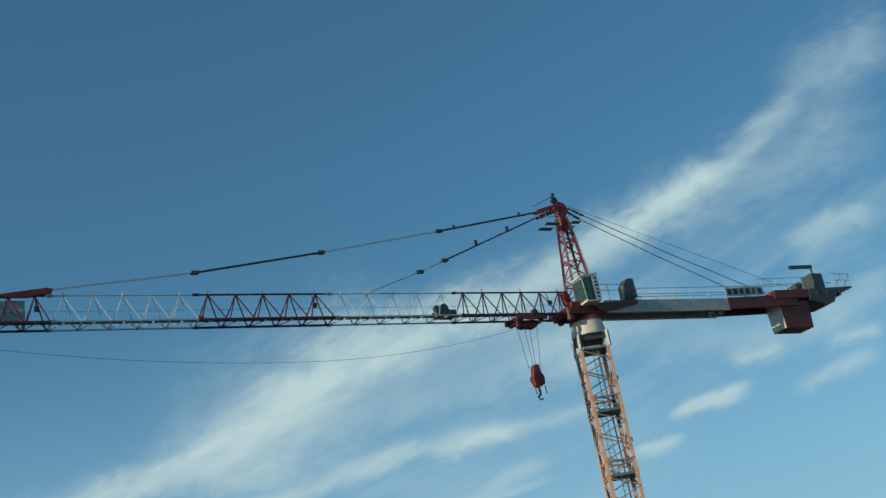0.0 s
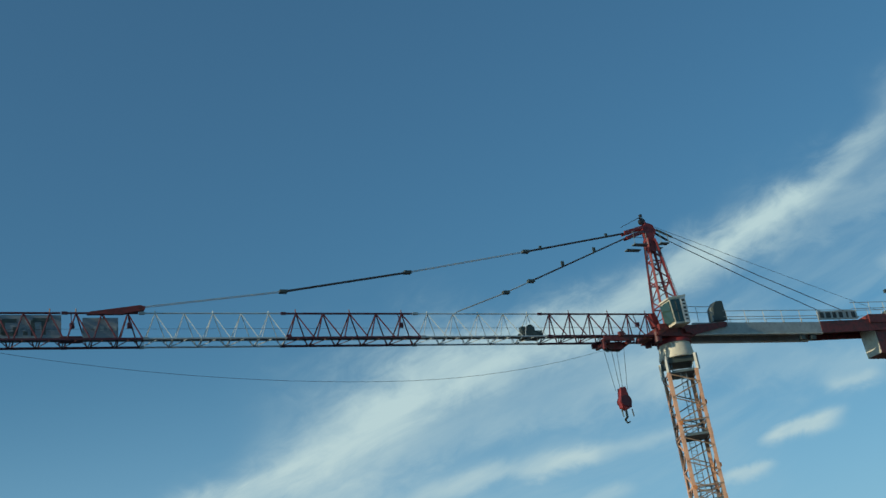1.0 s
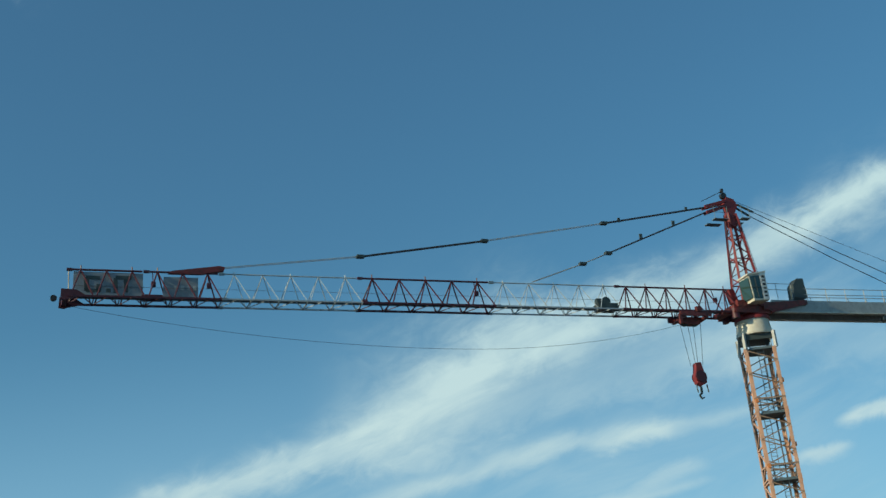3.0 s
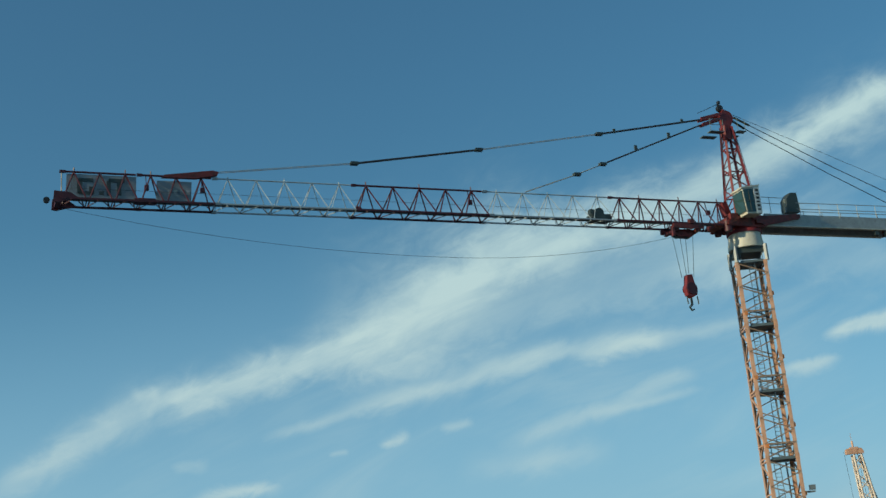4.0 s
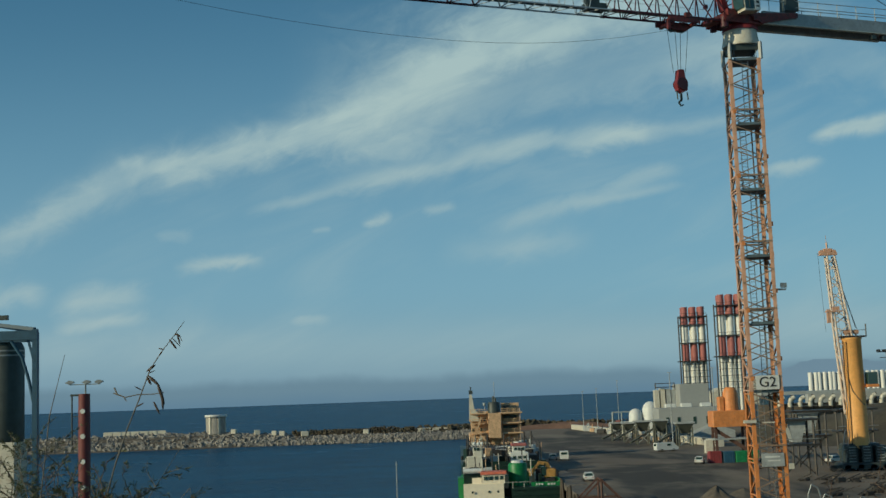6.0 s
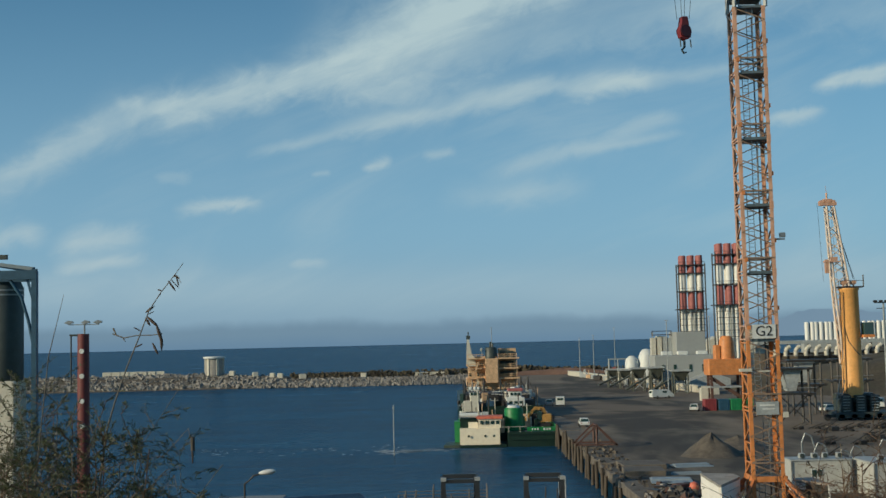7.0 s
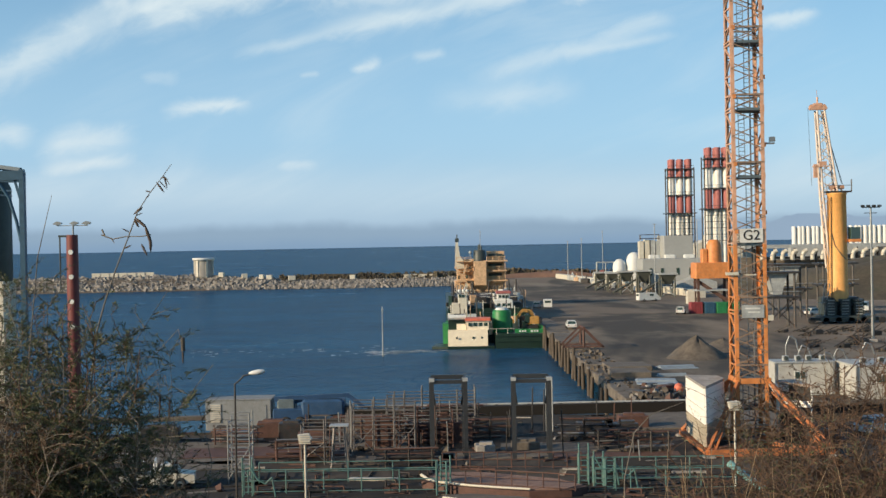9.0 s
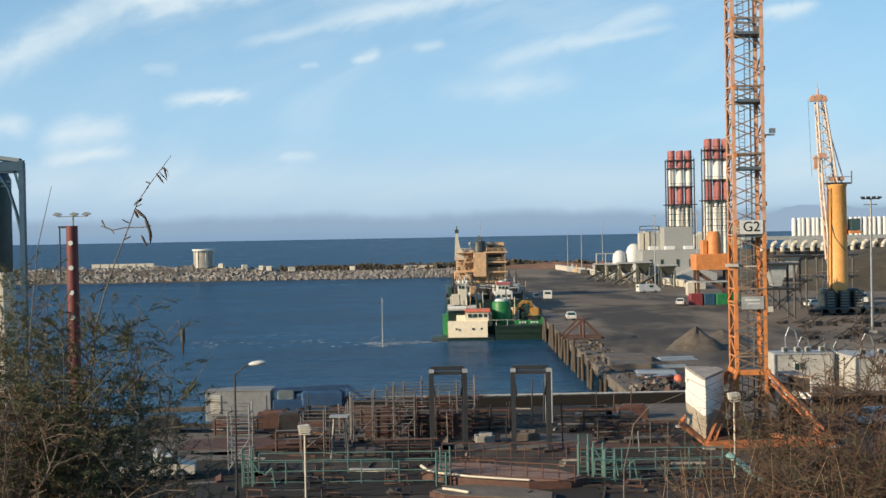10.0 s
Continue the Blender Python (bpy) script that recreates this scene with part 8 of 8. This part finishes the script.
def shrub(place, height, spread, stems, leaves, seed, label, bark, leafs, lean=(0, 0), size=0.045, name="shrub"):
    rnd = random.Random(seed)
    ob = thing(name, place, label, "shrub", "shrubs on the embankment")
    foliage = Geo()
    twigs = Geo()
    tips = []
    for s in range(stems):
        aim = Vector((rnd.gauss(lean[0], spread * 0.5), rnd.gauss(lean[1], spread * 0.35), height * rnd.uniform(0.72, 1.08)))
        pts, p = [], Vector((rnd.uniform(-0.12, 0.12) * spread * 3, rnd.uniform(-0.1, 0.1), -0.1))
        for i in range(9):
            q = i / 8
            wob = Vector((noise.noise(Vector((s * 3.1, q * 3, seed))), noise.noise(Vector((s * 5.7, q * 3, seed + 4))), 0)) * 0.22 * height * q
            pts.append(p + aim * q + wob - Vector((0, 0, 0.07 * height * q * q)) * rnd.uniform(0.0, 1.2))
        r = rnd.uniform(0.004, 0.010)
        part("stem", Geo().path(pts, r, r * 0.3, 5), bark, ob)
        for b in range(rnd.randint(26, 36)):
            q = rnd.uniform(0.34, 1.0)
            i = min(7, int(q * 8))
            start = pts[i].lerp(pts[i + 1], q * 8 - i)
            way = Vector((rnd.gauss(0, 0.8), rnd.gauss(0, 0.8), rnd.uniform(0.0, 1.0))).normalized()
            long = rnd.uniform(0.12, 0.42) * (1.2 - 0.5 * q) * min(1.0, height)
            mid = start + way * long * 0.5 + Vector((rnd.gauss(0, 0.02), rnd.gauss(0, 0.02), 0.01))
            end = start + way * long + Vector((rnd.gauss(0, 0.03), rnd.gauss(0, 0.03), -0.02))
            twigs.path([start, mid, end], r * 0.4, r * 0.15, 4)
            tips.append((start, mid, end))
    for i in range(leaves):
        a, m, e = rnd.choice(tips)
        q = rnd.random()
        at = a.lerp(m, q * 2) if q < 0.5 else m.lerp(e, q * 2 - 1)
        way = (e - a).normalized() + Vector((rnd.gauss(0, 0.7), rnd.gauss(0, 0.7), rnd.gauss(-0.15, 0.6)))
        leaf(foliage, at, way, size * rnd.uniform(0.6, 1.3), rnd)
    tagged(part("twig", twigs, bark, ob), kind="stuff")
    if leaves:
        tagged(part("leaves", foliage, leafs, ob), kind="stuff")
    return ob


for x, y, h, sp, st, lv, seed in ((-2.80, 8.0, 3.1, 0.5, 15, 7600, 1), (-2.34, 8.2, 3.25, 0.36, 15, 8000, 2), (-3.05, 8.5, 3.55, 0.4, 14, 6400, 3),
                                  (-2.0, 8.5, 2.75, 0.4, 10, 2600, 4), (-2.55, 7.5, 2.35, 0.6, 14, 6500, 5), (-1.75, 7.9, 2.0, 0.45, 11, 2600, 6), (-2.1, 7.6, 2.2, 0.5, 12, 4200, 8), (-2.9, 7.3, 2.5, 0.45, 13, 5500, 7), (-2.88, 8.2, 3.5, 0.3, 10, 6500, 26), (-2.3, 7.9, 3.0, 0.34, 11, 7500, 27), (-2.42, 7.8, 2.9, 0.28, 12, 8500, 9), (-2.2, 7.7, 2.75, 0.3, 12, 7000, 10)):
    shrub((x, y, slope(x, y)), h, sp, int(st * 1.3), int(lv * 1.9), seed, "olive green shrub with narrow leaves and bare twigs", M_BARK if seed % 3 else M_DRY, M_LEAF if seed not in (5, 7, 8) else M_DRYLEAF, size=0.038)
for x, y, h, sp, st, lv, seed in ((1.75, 8.4, 2.3, 0.45, 12, 900, 11), (2.15, 8.2, 2.6, 0.5, 20, 2000, 12), (2.55, 8.3, 2.75, 0.5, 26, 3600, 13), (2.95, 8.6, 2.95, 0.45, 24, 4200, 14),
                                  (1.35, 8.0, 1.85, 0.4, 8, 400, 15), (2.45, 7.6, 2.3, 0.55, 22, 3200, 16), (2.85, 7.7, 2.5, 0.45, 22, 3600, 17), (1.9, 7.8, 2.0, 0.45, 13, 1300, 18), (2.2, 7.3, 1.9, 0.6, 20, 2600, 19)):
    shrub((x, y, slope(x, y)), h, sp, int(st * 1.5), int(lv * 1.7), seed, "dry brown brush with bare tangled stems", M_DRY if seed % 2 else M_BRUSH, M_DRYLEAF if seed % 4 else M_LEAF, size=0.035)
for x, y, h, seed in ((-1.0, 7.6, 1.45, 21), (-0.4, 8.0, 1.4, 22), (0.4, 8.2, 1.45, 23), (0.9, 8.6, 1.6, 24), (-1.4, 8.6, 1.7, 25)):
    shrub((x, y, slope(x, y)), h, 0.5, 8, 160, seed, "sparse dry weeds with thin bare stems", M_DRY, M_DRYLEAF, size=0.03, name="dry_weeds")

# tall seed stem standing against the sky
stem = thing("seed_stem", (-2.45, 8.0, slope(0, 8.0)), "bare stem with hanging dark seed pods", "plant stem")
o = Vector((-2.45, 8.0, slope(0, 8.0)))
line = [(-2.45, 8.0, 12.0), (-2.33, 8.0, 14.4), (-2.254, 8.0, 14.96), (-2.202, 8.0, 15.14), (-2.124, 8.0, 15.36), (-2.047, 8.0, 15.545), (-1.977, 8.0, 15.727), (-1.905, 8.0, 15.835), (-1.818, 8.0, 15.944), (-1.75, 8.0, 16.034)]
M_STALK = material("bleached grey stalk", (0.15, 0.135, 0.115), 0.8, vary=0.3, scale=25)
part("stalk", Geo().path([Vector(p) - o for p in line], 0.008, 0.002, 6), M_STALK, stem)


def pod(a, b, r):
    a, b = Vector(a) - o, Vector(b) - o
    part("pod", Geo().tube(a, a.lerp(b, 0.3), r * 0.4, r, 6).tube(a.lerp(b, 0.3), a.lerp(b, 0.75), r, r * 0.9, 6).tube(a.lerp(b, 0.75), b, r * 0.9, r * 0.1, 6), M_POD, stem, "dark withered pod")


for a, b, r in (((-1.99, 8, 15.69), (-1.91, 7.98, 15.62), 0.012), ((-1.93, 8, 15.64), (-1.885, 8, 15.50), 0.013), ((-1.95, 7.98, 15.52), (-1.91, 7.97, 15.44), 0.009), ((-1.90, 8, 15.58), (-1.895, 8, 15.46), 0.010),
                ((-1.99, 8, 15.72), (-1.945, 8.02, 15.76), 0.008), ((-1.85, 8, 15.92), (-1.80, 8, 15.85), 0.008), ((-1.80, 8, 15.96), (-1.78, 8, 15.88), 0.007), ((-1.97, 8, 15.63), (-2.0, 8, 15.685), 0.010)):
    pod(a, b, r * 0.95)
# small withered buds up the stalk
buds = random.Random(17)
for i in range(8):
    q = 4.7 + 4.1 * (i + buds.uniform(-0.4, 0.4)) / 8
    k = int(q)
    a = Vector(line[k]).lerp(Vector(line[k + 1]), q - k)
    b = a + Vector((buds.choice((-1, 1, 1)) * buds.uniform(0.02, 0.055), buds.uniform(-0.02, 0.02), buds.uniform(-0.06, 0.05)))
    pod(a, b, buds.uniform(0.003, 0.006))
part("side_twig", Geo().path([Vector(p) - o for p in ((-2.215, 8, 15.585), (-2.14, 8, 15.555), (-2.06, 8, 15.57), (-1.95, 8, 15.57), (-1.89, 8, 15.58))], 0.004, 0.003, 5), M_BARK, stem)
part("side_twig", Geo().path([Vector(p) - o for p in ((-2.21, 8, 15.62), (-2.19, 8, 15.575), (-2.15, 8, 15.56), (-2.13, 8, 15.53))], 0.006, 0.003, 5), M_BARK, stem)
part("side_twig", Geo().path([Vector(p) - o for p in ((-1.82, 8, 15.945), (-1.79, 8, 15.95), (-1.765, 8, 15.90))], 0.004, 0.002, 5), M_BARK, stem)
thin = thing("thin_stem", (-2.7, 8.0, slope(0, 8.0)), "thin bare stem leaning over the shrubs", "plant stem")
part("stalk", Geo().path([(-0.1, 0, 0), (-0.02, 0, 2.6), (0.07, 0, 3.45), (0.17, 0, 3.85)], 0.007, 0.0015, 5), M_BARK, thin)
for x, z0, z1, dx in ((-1.83, 14.55, 14.38, -0.01), (-1.77, 14.52, 14.40, -0.005), (-1.68, 14.82, 14.75, 0.0)):
    h0 = slope(0, 7.9)
    one = thing("hanging_pod", (x, 7.9, z1), "dark pod hanging from a bare twig", "seed pod", "hanging pods")
    part("pod", Geo().tube((dx, 0, 0), (0, 0, z0 - z1), 0.004, 0.0085, 6), M_POD, one)
    part("pod_twig", Geo().path([(0, 0, z0 - z1), (-0.03, 0.02, z0 - z1 + 0.15), (-0.25, 0.25, z0 - z1 - 0.05)], 0.0013, 0.002, 4), M_BARK, one)
# arched dry canes before the crane
for k, pts in enumerate((((1.15, 8.2, 12.2), (1.18, 8.2, 13.9), (1.25, 8.2, 14.2), (1.36, 8.2, 14.32), (1.58, 8.2, 14.40)), ((2.2, 8.0, 12.2), (2.3, 8.0, 13.9), (2.55, 8.0, 14.1)), ((1.5, 7.8, 12.1), (1.75, 7.8, 13.5), (2.5, 7.8, 13.75)))):
    cane = thing("dry_cane", pts[0], "arched tan dry cane", "cane", "dry canes")
    part("cane_stalk", Geo().path([Vector(p) - Vector(pts[0]) for p in pts], 0.0055, 0.002, 6), M_STALK, cane)
# straw stalks standing out of the dry brush
straw = random.Random(71)
M_STRAW = material("pale dry straw", (0.34, 0.25, 0.15), 0.85, vary=0.3, scale=25)
for k in range(46):
    x = straw.uniform(1.0, 2.95)
    y = straw.uniform(7.4, 8.6)
    top = 13.75 + 0.42 * (x - 1.0) + straw.uniform(-0.5, 0.25)
    low = slope(x, y)
    lean = straw.gauss(0, 0.22)
    bow = straw.uniform(-0.12, 0.12)
    stalk = thing("straw_stalk", (x, y, low), "thin pale dry straw stalk", "stalk", "straw stalks in the brush")
    part("straw", Geo().path([(0, 0, -0.05), (lean * 0.35 + bow, 0, (top - low) * 0.5), (lean * 0.75 + bow, 0, (top - low) * 0.82), (lean + bow * 0.3, 0, top - low)], straw.uniform(0.002, 0.0042), 0.0012, 5), M_STRAW, stalk)
